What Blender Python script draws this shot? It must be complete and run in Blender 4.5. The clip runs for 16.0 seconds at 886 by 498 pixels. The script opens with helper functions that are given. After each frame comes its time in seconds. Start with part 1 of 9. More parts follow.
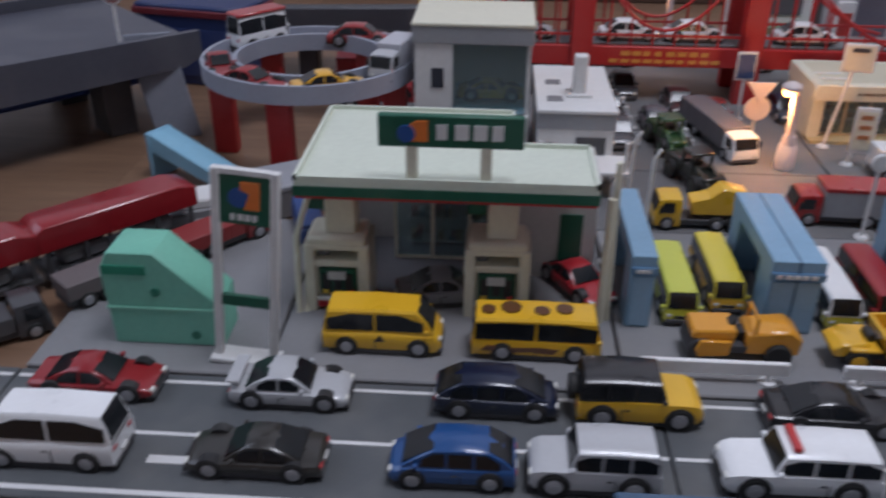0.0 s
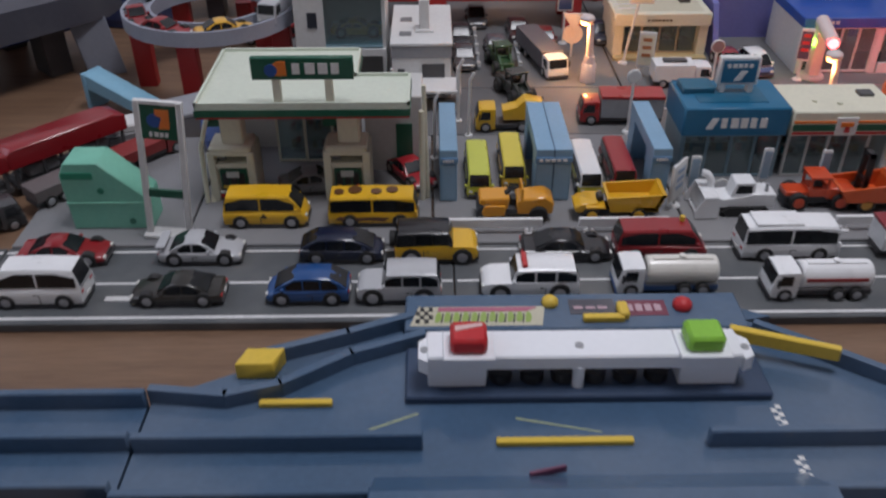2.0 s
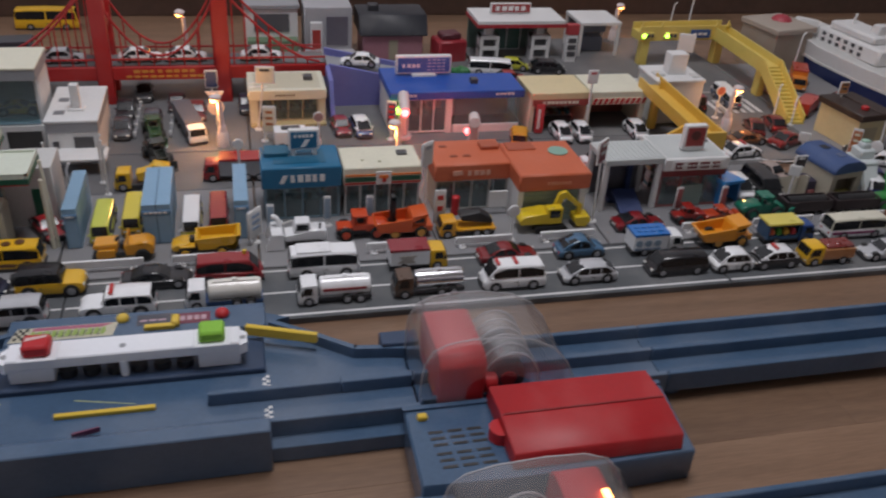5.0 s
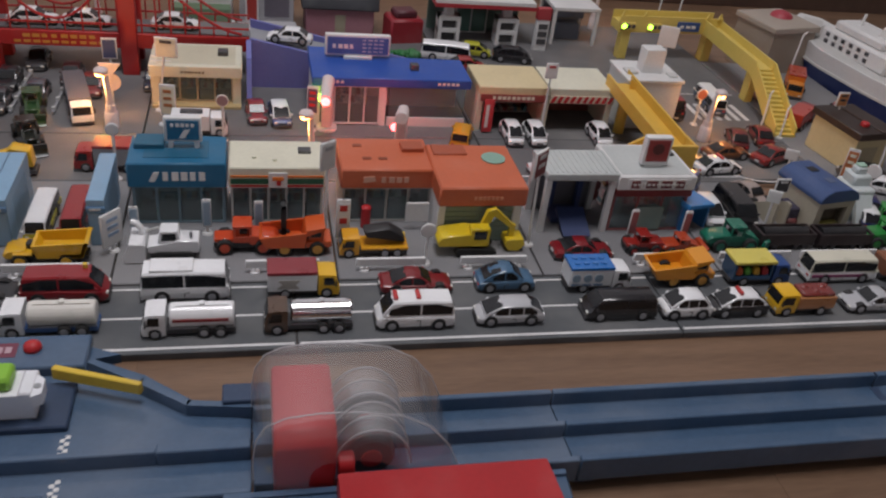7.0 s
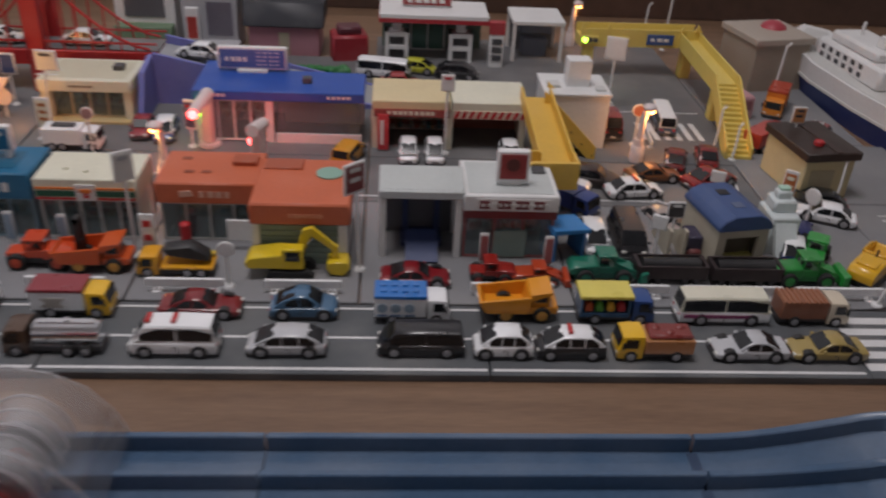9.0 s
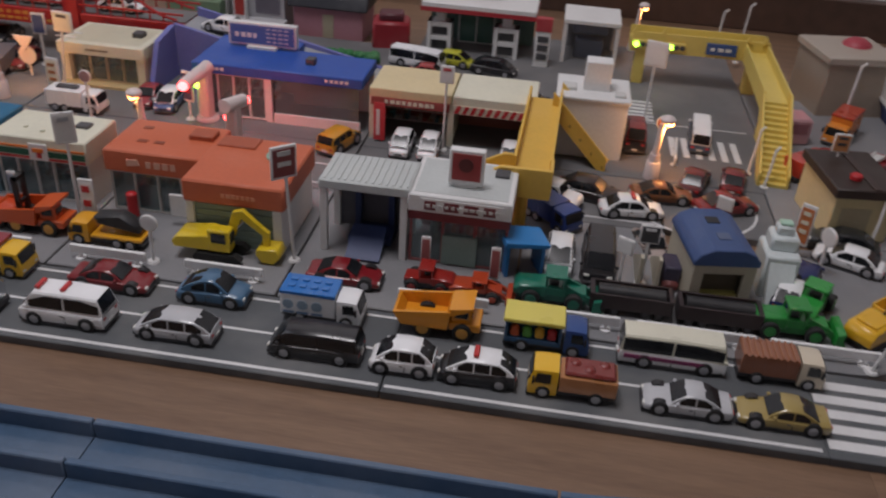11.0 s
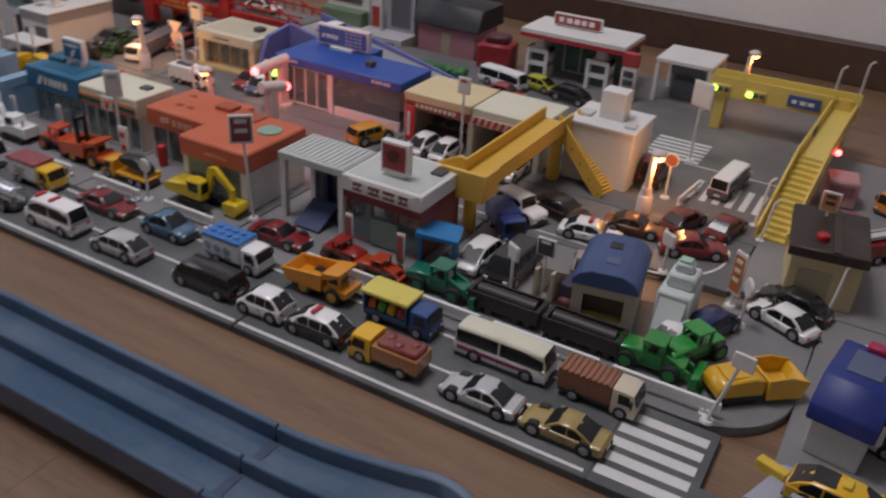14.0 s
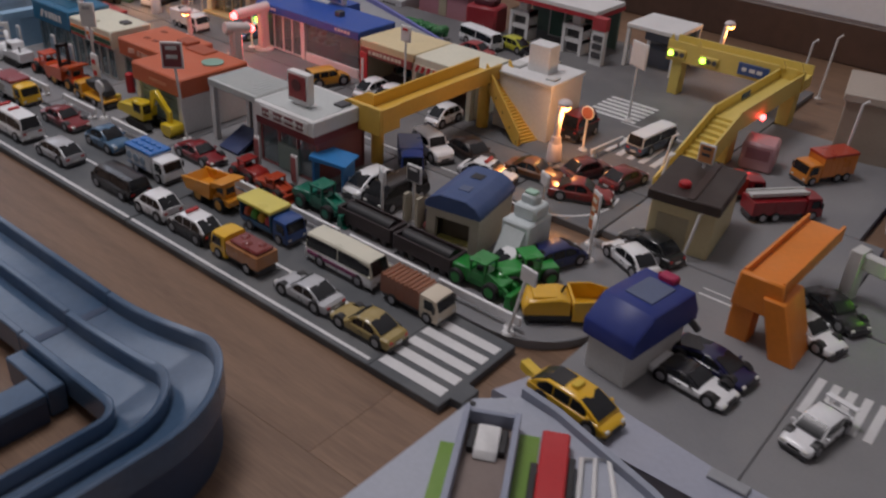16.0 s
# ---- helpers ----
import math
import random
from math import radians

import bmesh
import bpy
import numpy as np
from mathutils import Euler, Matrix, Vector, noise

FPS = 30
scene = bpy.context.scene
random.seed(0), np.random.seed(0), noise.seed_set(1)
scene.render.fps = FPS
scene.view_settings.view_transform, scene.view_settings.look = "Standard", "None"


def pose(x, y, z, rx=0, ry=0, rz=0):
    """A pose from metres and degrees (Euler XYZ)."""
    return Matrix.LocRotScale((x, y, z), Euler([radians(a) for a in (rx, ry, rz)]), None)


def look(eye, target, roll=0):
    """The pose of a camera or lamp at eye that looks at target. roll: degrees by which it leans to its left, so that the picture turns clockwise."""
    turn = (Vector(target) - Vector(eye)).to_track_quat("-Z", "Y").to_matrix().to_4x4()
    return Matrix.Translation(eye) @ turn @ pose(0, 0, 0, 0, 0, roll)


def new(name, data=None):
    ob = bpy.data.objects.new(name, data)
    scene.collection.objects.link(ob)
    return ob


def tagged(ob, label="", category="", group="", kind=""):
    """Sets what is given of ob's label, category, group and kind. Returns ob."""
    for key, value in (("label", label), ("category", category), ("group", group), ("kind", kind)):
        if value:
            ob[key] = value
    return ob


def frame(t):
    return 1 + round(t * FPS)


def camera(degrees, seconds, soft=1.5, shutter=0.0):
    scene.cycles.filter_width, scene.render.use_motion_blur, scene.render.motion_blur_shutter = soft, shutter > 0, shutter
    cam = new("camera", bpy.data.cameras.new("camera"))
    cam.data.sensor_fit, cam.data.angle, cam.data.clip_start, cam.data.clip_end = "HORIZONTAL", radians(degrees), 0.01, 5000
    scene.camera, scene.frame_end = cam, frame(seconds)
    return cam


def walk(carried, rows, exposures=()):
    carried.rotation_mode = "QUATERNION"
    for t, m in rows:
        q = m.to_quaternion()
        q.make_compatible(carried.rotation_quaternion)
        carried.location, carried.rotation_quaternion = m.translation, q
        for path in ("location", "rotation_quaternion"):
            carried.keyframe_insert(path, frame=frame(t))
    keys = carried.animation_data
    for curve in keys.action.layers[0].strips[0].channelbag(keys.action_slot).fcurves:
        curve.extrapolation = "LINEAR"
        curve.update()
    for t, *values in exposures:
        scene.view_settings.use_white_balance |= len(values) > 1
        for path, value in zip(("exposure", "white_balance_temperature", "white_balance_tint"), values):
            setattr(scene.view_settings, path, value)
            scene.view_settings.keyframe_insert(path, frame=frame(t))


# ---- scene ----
cam = camera(55.2, 16.0, soft=2.2, shutter=0.5)
PATH = [
    (0, (0.0222, -0.0101, 0.3182), (-0.0312, 0.8628, -0.1668), 0.5),
    (0.5, (0.0633, -0.0299, 0.3322), (0.0668, 0.8542, -0.1349), -0.0),
    (1, (0.0930, -0.0847, 0.3518), (0.1105, 0.7883, -0.1356), -0.6),
    (1.5, (0.1047, -0.1484, 0.3903), (0.1197, 0.7002, -0.1385), -0.8),
    (2, (0.1080, -0.2195, 0.4149), (0.1185, 0.6055, -0.1501), -0.1),
    (2.5, (0.1370, -0.2874, 0.4485), (0.1570, 0.5262, -0.1326), 1.1),
    (3, (0.1928, -0.3367, 0.4739), (0.2383, 0.4856, -0.0934), 1.4),
    (3.5, (0.2221, -0.4048, 0.4915), (0.3006, 0.4294, -0.0544), 2.6),
    (4, (0.2495, -0.4836, 0.5100), (0.3570, 0.3638, -0.0099), 3.5),
    (4.5, (0.2842, -0.5104, 0.5242), (0.4541, 0.3320, 0.0128), 3.1),
    (5, (0.3241, -0.4690, 0.5514), (0.5461, 0.3570, 0.0334), 4.1),
    (5.2, (0.3421, -0.4712, 0.5551), (0.5691, 0.3505, 0.0324), 4.9),
    (7.3, (0.4967, -0.2949, 0.5037), (0.7032, 0.5207, -0.0368), 8.1),
    (7.5, (0.5169, -0.2872, 0.4996), (0.6638, 0.5432, -0.0378), 7.8),
    (8, (0.6128, -0.2848, 0.4773), (0.6748, 0.5639, -0.0479), 6.3),
    (8.5, (0.7051, -0.3159, 0.4919), (0.7376, 0.5442, -0.0171), 4.3),
    (9, (0.8074, -0.2788, 0.4694), (0.8709, 0.5755, -0.0464), 3.2),
    (9.2, (0.8318, -0.2462, 0.4605), (0.9038, 0.6018, -0.0645), 3.0),
    (11.3, (1.0200, -0.1918, 0.4442), (0.8654, 0.6468, -0.0783), 4.4),
    (11.5, (1.0323, -0.1676, 0.4444), (0.8385, 0.6595, -0.0833), 4.7),
    (12, (1.0562, -0.1341, 0.4434), (0.7667, 0.6590, -0.0926), 5.6),
    (12.5, (1.1326, -0.1653, 0.4361), (0.7651, 0.6028, -0.0884), 6.5),
    (13, (1.2139, -0.1883, 0.4548), (0.8314, 0.5900, -0.0431), 4.1),
    (13.5, (1.3014, -0.1994, 0.4559), (0.9333, 0.5922, -0.0318), 2.8),
    (14, (1.3623, -0.1674, 0.4486), (0.9429, 0.5926, -0.0479), 3.3),
    (14.5, (1.4342, -0.1842, 0.4487), (0.9547, 0.5297, -0.0617), 3.7),
    (15, (1.5489, -0.1557, 0.4487), (1.0768, 0.5700, -0.0519), 0.5),
    (15.5, (1.5581, -0.1091, 0.4347), (1.0616, 0.6010, -0.0644), 2.5),
    (16, (1.6122, -0.1058, 0.4375), (1.0904, 0.5748, -0.0768), 3.5),
]
walk(cam, [(t, look(eye, target, roll)) for t, eye, target, roll in PATH], [(0, 0.1, 5700, 9), (0.5, 0.1, 5700, 9), (2.0, 0.04, 6050, 8), (3.5, 0.08, 6200, 8), (5.0, 0.04, 6250, 8), (7.5, 0.02, 6450, 9), (9.0, -0.05, 6500, 10), (11.5, -0.06, 6400, 10), (13.0, 0.03, 6400, 10), (14.5, -0.06, 6450, 10), (16.0, -0.1, 6450, 11)])

# ---- world and light: a dim room lit by a ceiling lamp and a curtained window ----
world = bpy.data.worlds.new("room_world")
scene.world = world
world.use_nodes = True
world.node_tree.nodes["Background"].inputs[0].default_value = (0.62, 0.68, 0.8, 1)
world.node_tree.nodes["Background"].inputs[1].default_value = 0.12
scene.view_settings.exposure = 0.0


def area_lamp(name, eye, target, size_x, size_y, watts, colour):
    data = bpy.data.lights.new(name, "AREA")
    data.shape, data.size, data.size_y, data.energy, data.color = "RECTANGLE", size_x, size_y, watts, colour
    ob = new(name, data)
    ob.matrix_world = look(eye, target)
    return ob


def bulb(name, x, y, z, watts, colour, radius=0.25):
    data = bpy.data.lights.new(name, "POINT")
    data.energy, data.color, data.shadow_soft_size = watts, colour, radius * 0.01
    ob = new(name, data)
    ob.location = (x * 0.01, y * 0.01, z * 0.01)
    return ob


area_lamp("ceiling_light_glow", (0.55, 0.3, 2.22), (0.55, 0.32, 0), 0.7, 0.7, 24, (1.0, 0.94, 0.96))
area_lamp("window_glow", (-1.58, 0.5, 1.45), (0.6, 0.4, 0.1), 1.3, 1.1, 7, (0.85, 0.87, 1.0))


# ---- materials ----
def nodes_of(name):
    m = bpy.data.materials.new(name)
    m.use_nodes = True
    t = m.node_tree
    return m, t, t.nodes["Principled BSDF"]


def surface(name, colour, rough=0.45, vary=0.12, grain=300.0, blotch=25.0, bump=0.08, coat=0.0, metal=0.0, random_tint=0.0, dust=0.0):
    """Plastic, paint, metal: two scales of variation, fine relief, uneven gloss."""
    m, t, p = nodes_of(name)
    co = t.nodes.new("ShaderNodeTexCoord")
    big, fine = t.nodes.new("ShaderNodeTexNoise"), t.nodes.new("ShaderNodeTexNoise")
    big.inputs["Scale"].default_value, big.inputs["Detail"].default_value = blotch, 3
    fine.inputs["Scale"].default_value, fine.inputs["Detail"].default_value = grain, 2
    for n in (big, fine):
        t.links.new(co.outputs["Object"], n.inputs["Vector"])
    mix = t.nodes.new("ShaderNodeMix")
    mix.data_type = "FLOAT"
    mix.inputs[0].default_value = 0.35
    t.links.new(big.outputs[0], mix.inputs[2])
    t.links.new(fine.outputs[0], mix.inputs[3])
    ramp = t.nodes.new("ShaderNodeMapRange")
    ramp.inputs[1].default_value, ramp.inputs[2].default_value = 0.3, 0.7
    ramp.inputs[3].default_value, ramp.inputs[4].default_value = 1 - vary, 1 + vary
    t.links.new(mix.outputs[0], ramp.inputs[0])
    hsv = t.nodes.new("ShaderNodeHueSaturation")
    hsv.inputs["Color"].default_value = (*colour, 1)
    value = ramp.outputs[0]
    if random_tint:
        info, add = t.nodes.new("ShaderNodeObjectInfo"), t.nodes.new("ShaderNodeMath")
        add.operation = "MULTIPLY_ADD"
        t.links.new(info.outputs["Random"], add.inputs[0])
        add.inputs[1].default_value = random_tint
        t.links.new(ramp.outputs[0], add.inputs[2])
        value = add.outputs[0]
    t.links.new(value, hsv.inputs["Value"])
    out = hsv.outputs[0]
    if dust:
        d = t.nodes.new("ShaderNodeMix")
        d.data_type = "RGBA"
        dr = t.nodes.new("ShaderNodeMapRange")
        dr.inputs[1].default_value, dr.inputs[2].default_value = 0.45, 0.75
        dr.inputs[3].default_value, dr.inputs[4].default_value = 0.0, dust
        t.links.new(big.outputs[0], dr.inputs[0])
        t.links.new(dr.outputs[0], d.inputs[0])
        t.links.new(out, d.inputs[6])
        d.inputs[7].default_value = (0.35, 0.33, 0.3, 1)
        out = d.outputs[2]
    t.links.new(out, p.inputs["Base Color"])
    rr = t.nodes.new("ShaderNodeMapRange")
    rr.inputs[3].default_value, rr.inputs[4].default_value = max(0.03, rough - 0.1), min(1, rough + 0.12)
    t.links.new(big.outputs[0], rr.inputs[0])
    t.links.new(rr.outputs[0], p.inputs["Roughness"])
    p.inputs["Metallic"].default_value = metal
    p.inputs["Coat Weight"].default_value = coat
    p.inputs["Coat Roughness"].default_value = 0.12
    b = t.nodes.new("ShaderNodeBump")
    b.inputs["Strength"].default_value, b.inputs["Distance"].default_value = bump, 0.0006
    t.links.new(fine.outputs[0], b.inputs["Height"])
    t.links.new(b.outputs[0], p.inputs["Normal"])
    return m


def clear(name, tint, gloss=0.08, see=0.75):
    """Thin clear plastic: mostly see-through, with a sheen that grows at grazing angles."""
    m, t, p = nodes_of(name)
    tr, mx, mx2, lw, fr = (t.nodes.new(k) for k in ("ShaderNodeBsdfTransparent", "ShaderNodeMixShader", "ShaderNodeMixShader", "ShaderNodeLayerWeight", "ShaderNodeMapRange"))
    gl = t.nodes.new("ShaderNodeBsdfGlossy")
    tr.inputs[0].default_value = (*tint, 1)
    p.inputs["Base Color"].default_value = (*[c * 0.8 for c in tint], 1)
    p.inputs["Roughness"].default_value = 0.3
    gl.inputs["Roughness"].default_value = gloss
    lw.inputs[0].default_value = 0.35
    fr.inputs[3].default_value, fr.inputs[4].default_value = 0.03, 0.4
    t.links.new(lw.outputs["Facing"], fr.inputs[0])
    mx.inputs[0].default_value = see
    t.links.new(p.outputs[0], mx.inputs[1])
    t.links.new(tr.outputs[0], mx.inputs[2])
    t.links.new(fr.outputs[0], mx2.inputs[0])
    t.links.new(mx.outputs[0], mx2.inputs[1])
    t.links.new(gl.outputs[0], mx2.inputs[2])
    t.links.new(mx2.outputs[0], t.nodes["Material Output"].inputs[0])
    return m


def glow(name, colour, strength):
    m, t, p = nodes_of(name)
    p.inputs["Base Color"].default_value = (*colour, 1)
    p.inputs["Emission Color"].default_value = (*colour, 1)
    p.inputs["Emission Strength"].default_value = strength
    return m


def wood_floor(name, dark, light):
    m, t, p = nodes_of(name)
    co, mp, info = (t.nodes.new(k) for k in ("ShaderNodeTexCoord", "ShaderNodeMapping", "ShaderNodeObjectInfo"))
    t.links.new(co.outputs["Object"], mp.inputs[0])
    mp.inputs["Scale"].default_value = (3, 40, 3)
    off = t.nodes.new("ShaderNodeMath")
    off.operation, off.inputs[1].default_value = "MULTIPLY", 40
    t.links.new(info.outputs["Random"], off.inputs[0])
    n, w = t.nodes.new("ShaderNodeTexNoise"), t.nodes.new("ShaderNodeTexNoise")
    for q, s, d in ((n, 1.5, 6), (w, 14, 3)):
        q.noise_dimensions = "4D"
        q.inputs["Scale"].default_value, q.inputs["Detail"].default_value = s, d
        t.links.new(mp.outputs[0], q.inputs["Vector"])
        t.links.new(off.outputs[0], q.inputs["W"])
    a = t.nodes.new("ShaderNodeMath")
    a.operation = "MULTIPLY_ADD"
    a.inputs[1].default_value, a.inputs[2].default_value = 0.45, 0.15
    t.links.new(w.outputs[0], a.inputs[0])
    s = t.nodes.new("ShaderNodeMath")
    s.operation = "MULTIPLY"
    s2 = t.nodes.new("ShaderNodeMath")
    s2.operation = "ADD"
    t.links.new(n.outputs[0], s.inputs[0])
    s.inputs[1].default_value = 0.6
    t.links.new(s.outputs[0], s2.inputs[0])
    t.links.new(a.outputs[0], s2.inputs[1])
    r = t.nodes.new("ShaderNodeValToRGB")
    r.color_ramp.elements[0].position, r.color_ramp.elements[0].color = 0.4, (*dark, 1)
    r.color_ramp.elements[1].position, r.color_ramp.elements[1].color = 0.85, (*light, 1)
    t.links.new(s2.outputs[0], r.inputs[0])
    h = t.nodes.new("ShaderNodeHueSaturation")
    mr = t.nodes.new("ShaderNodeMapRange")
    mr.inputs[3].default_value, mr.inputs[4].default_value = 0.88, 1.12
    t.links.new(info.outputs["Random"], mr.inputs[0])
    t.links.new(mr.outputs[0], h.inputs["Value"])
    t.links.new(r.outputs[0], h.inputs["Color"])
    t.links.new(h.outputs[0], p.inputs["Base Color"])
    p.inputs["Roughness"].default_value = 0.42
    b = t.nodes.new("ShaderNodeBump")
    b.inputs["Strength"].default_value, b.inputs["Distance"].default_value = 0.15, 0.0005
    t.links.new(w.outputs[0], b.inputs["Height"])
    t.links.new(b.outputs[0], p.inputs["Normal"])
    return m


PAINTS = {}


def paint(r, g, b):
    """Glossy die-cast lacquer, one material per colour."""
    k = (r, g, b)
    if k not in PAINTS:
        PAINTS[k] = surface("car_paint", k, 0.3, 0.06, 500, 40, 0.02, coat=0.5)
    return PAINTS[k]


def plastic(r, g, b):
    k = (r, g, b, 1)
    if k not in PAINTS:
        PAINTS[k] = surface("plastic", k[:3], 0.48, 0.1, 260, 18, 0.06, dust=0.12)
    return PAINTS[k]


FLOOR_WOOD = wood_floor("floor_wood", (0.125, 0.07, 0.042), (0.262, 0.163, 0.102))
BOARD_WOOD = wood_floor("dark_board_wood", (0.042, 0.026, 0.02), (0.105, 0.062, 0.046))
WALL_PAINT = surface("wall_paper", (0.84, 0.84, 0.85), 0.85, 0.05, 120, 6, 0.25)
ROAD_GREY = surface("road_grey", (0.098, 0.106, 0.114), 0.7, 0.16, 700, 14, 0.25, dust=0.25)
ROAD_LINE = surface("line_white", (0.7, 0.7, 0.7), 0.6, 0.08, 300, 30, 0.05)
PLATE_GREY = surface("plate_grey", (0.225, 0.227, 0.237), 0.6, 0.1, 500, 10, 0.12, dust=0.25)
PLATE_DARK = surface("plate_dark_grey", (0.145, 0.145, 0.15), 0.65, 0.14, 500, 10, 0.15, dust=0.25)
TRACK_BLUE = surface("track_blue", (0.066, 0.118, 0.2), 0.16, 0.14, 200, 9, 0.06, dust=0.18)
CREAM = plastic(0.72, 0.7, 0.56)
WHITE = plastic(0.74, 0.74, 0.73)
OFFWHITE = plastic(0.6, 0.6, 0.58)
RAILWHITE = plastic(0.86, 0.86, 0.86)
BLACK = plastic(0.02, 0.02, 0.022)
DARK = plastic(0.06, 0.06, 0.065)
GREY = plastic(0.32, 0.33, 0.35)
MIDGREY = plastic(0.2, 0.2, 0.21)
RED = plastic(0.5, 0.02, 0.025)
YELLOW = plastic(0.72, 0.5, 0.05)
ORANGE = plastic(0.75, 0.2, 0.03)
GREEN = plastic(0.01, 0.1, 0.055)
WHEEL_RIM = surface("wheel_rim", (0.42, 0.42, 0.44), 0.35, 0.12, 300, 60, 0.1, metal=0.6)
CHROME = surface("chrome", (0.75, 0.76, 0.78), 0.18, 0.04, 200, 20, 0.02, metal=1.0)
TYRE = surface("tyre_rubber", (0.018, 0.018, 0.018), 0.7, 0.1, 600, 30, 0.2)
CAR_GLASS = surface("car_window", (0.012, 0.014, 0.017), 0.22, 0.1, 100, 20, 0.0, coat=0.1)
CLEAR = clear("clear_plastic", (0.95, 0.95, 0.96), 0.12, 0.9)
CLEAR_EDGE = clear("clear_plastic_edge", (0.93, 0.93, 0.95), 0.1, 0.45)
PANE = clear("tinted_pane", (0.66, 0.78, 0.8), 0.1, 0.86)
LAMP_RED = paint(0.5, 0.02, 0.02)
HEAD_LAMP = surface("lamp_lens", (0.75, 0.75, 0.7), 0.15, 0.05, 100, 20, 0.0)
GLOW_WARM = glow("glow_warm", (1.0, 0.36, 0.08), 14)
GLOW_RED = glow("glow_red", (1.0, 0.06, 0.06), 14)
GLOW_GREEN = glow("glow_green", (0.35, 1.0, 0.05), 9)


# ---- builders: all sizes below are in centimetres ----
CM = 0.01


class Form:
    """A bmesh in centimetres with simple solid forms."""

    def __init__(self):
        self.bm = bmesh.new()

    def solid(self, corners, faces, bev=0.0, seg=1):
        vs = [self.bm.verts.new(c) for c in corners]
        fs = [self.bm.faces.new([vs[i] for i in f]) for f in faces]
        if bev:
            edges = list({e for f in fs for e in f.edges})
            bmesh.ops.bevel(self.bm, geom=edges, offset=bev, segments=seg, affect="EDGES", profile=0.5)
        return self

    def box(self, x0, x1, y0, y1, z0, z1, bev=0.0, seg=1):
        c = [(x, y, z) for z in (z0, z1) for y in (y0, y1) for x in (x0, x1)]
        return self.solid(c, [(0, 2, 3, 1), (4, 5, 7, 6), (0, 1, 5, 4), (2, 6, 7, 3), (0, 4, 6, 2), (1, 3, 7, 5)], bev, seg)

    def prism(self, poly, a, b, axis="y", bev=0.0):
        """poly: 2D outline; axis y: (x, z), axis x: (y, z), axis z: (x, y)."""
        put = {"y": lambda p, d: (p[0], d, p[1]), "x": lambda p, d: (d, p[0], p[1]), "z": lambda p, d: (p[0], p[1], d)}[axis]
        n = len(poly)
        c = [put(p, a) for p in poly] + [put(p, b) for p in poly]
        f = [tuple(range(n)), tuple(range(2 * n - 1, n - 1, -1))] + [(i, i + n, (i + 1) % n + n, (i + 1) % n) for i in range(n)]
        self.solid(c, f, bev)
        return self

    def cyl(self, p, q, r, r2=None, n=12, bev=0.0):
        p, q = Vector(p), Vector(q)
        r2 = r if r2 is None else r2
        d = (q - p).normalized()
        u = d.orthogonal().normalized()
        v = d.cross(u)
        ring = lambda c, k: [c + k * (u * math.cos(2 * math.pi * i / n) + v * math.sin(2 * math.pi * i / n)) for i in range(n)]
        f = [tuple(range(n - 1, -1, -1)), tuple(range(n, 2 * n))] + [(i, (i + 1) % n, (i + 1) % n + n, i + n) for i in range(n)]
        return self.solid(ring(p, r) + ring(q, max(r2, 0.001)), f, bev)

    def tube(self, pts, r, n=8):
        pts = [Vector(q) for q in pts]
        rings = []
        for i, q in enumerate(pts):
            d = (pts[min(i + 1, len(pts) - 1)] - pts[max(i - 1, 0)]).normalized()
            u = d.cross(Vector((0.37, 0.81, 0.45))).normalized()
            v = d.cross(u)
            rings.append([q + r * (u * math.cos(2 * math.pi * k / n) + v * math.sin(2 * math.pi * k / n)) for k in range(n)])
        return self.loft(rings)

    def loft(self, rings, closed=True):
        rows = [[self.bm.verts.new(c) for c in r] for r in rings]
        n = len(rows[0])
        for a, b in zip(rows, rows[1:]):
            for i in range(n if closed else n - 1):
                self.bm.faces.new((a[i], a[(i + 1) % n], b[(i + 1) % n], b[i]))
        if closed:
            self.bm.faces.new(rows[0][::-1])
            self.bm.faces.new(rows[-1])
        return self

    def ball(self, c, r, squash=1.0, n=12):
        m = Matrix.Translation(c) @ Matrix.Diagonal((r, r, r * squash, 1))
        bmesh.ops.create_uvsphere(self.bm, u_segments=n, v_segments=max(6, n // 2), radius=1, matrix=m)
        return self

    def move(self, m):
        bmesh.ops.transform(self.bm, matrix=m, verts=self.bm.verts)
        return self


def mesh_of(name, form, material, smooth=38):
    bm = form.bm
    bmesh.ops.scale(bm, vec=(CM, CM, CM), verts=bm.verts)
    bmesh.ops.recalc_face_normals(bm, faces=bm.faces)
    me = bpy.data.meshes.new(name)
    bm.to_mesh(me)
    bm.free()
    me.materials.append(material)
    if smooth:
        me.polygons.foreach_set("use_smooth", [True] * len(me.polygons))
        me.set_sharp_from_angle(angle=radians(smooth))
    return me


SINGLE = set("""speaker_slot pump_hose product bed_side button_base white_wall main_cable side_wall screw peg_holes peg_hole strut lane_line sign_foot pillar lift_arm roof_hatch
roof_slot porch_post finial signal_lens_dark green_strip cart_slot dark_slot deck_mark bonnet_stripe bar_wing leg post roof_hole roof_stud pump_panel
roof_lamp lifeboat cabin_windows goods shelf hanger roller lettering stripe load side_window lamp_foot wall corner_post vent roof_vent back_wall dome_rim speaker_slots""".split())


def islands(bm):
    """The separate pieces of a bmesh, as lists of faces."""
    left, found = set(bm.faces), []
    while left:
        stack, piece = [left.pop()], []
        while stack:
            f = stack.pop()
            piece.append(f)
            for v in f.verts:
                for g in v.link_faces:
                    if g in left:
                        left.remove(g)
                        stack.append(g)
        found.append(piece)
    return found


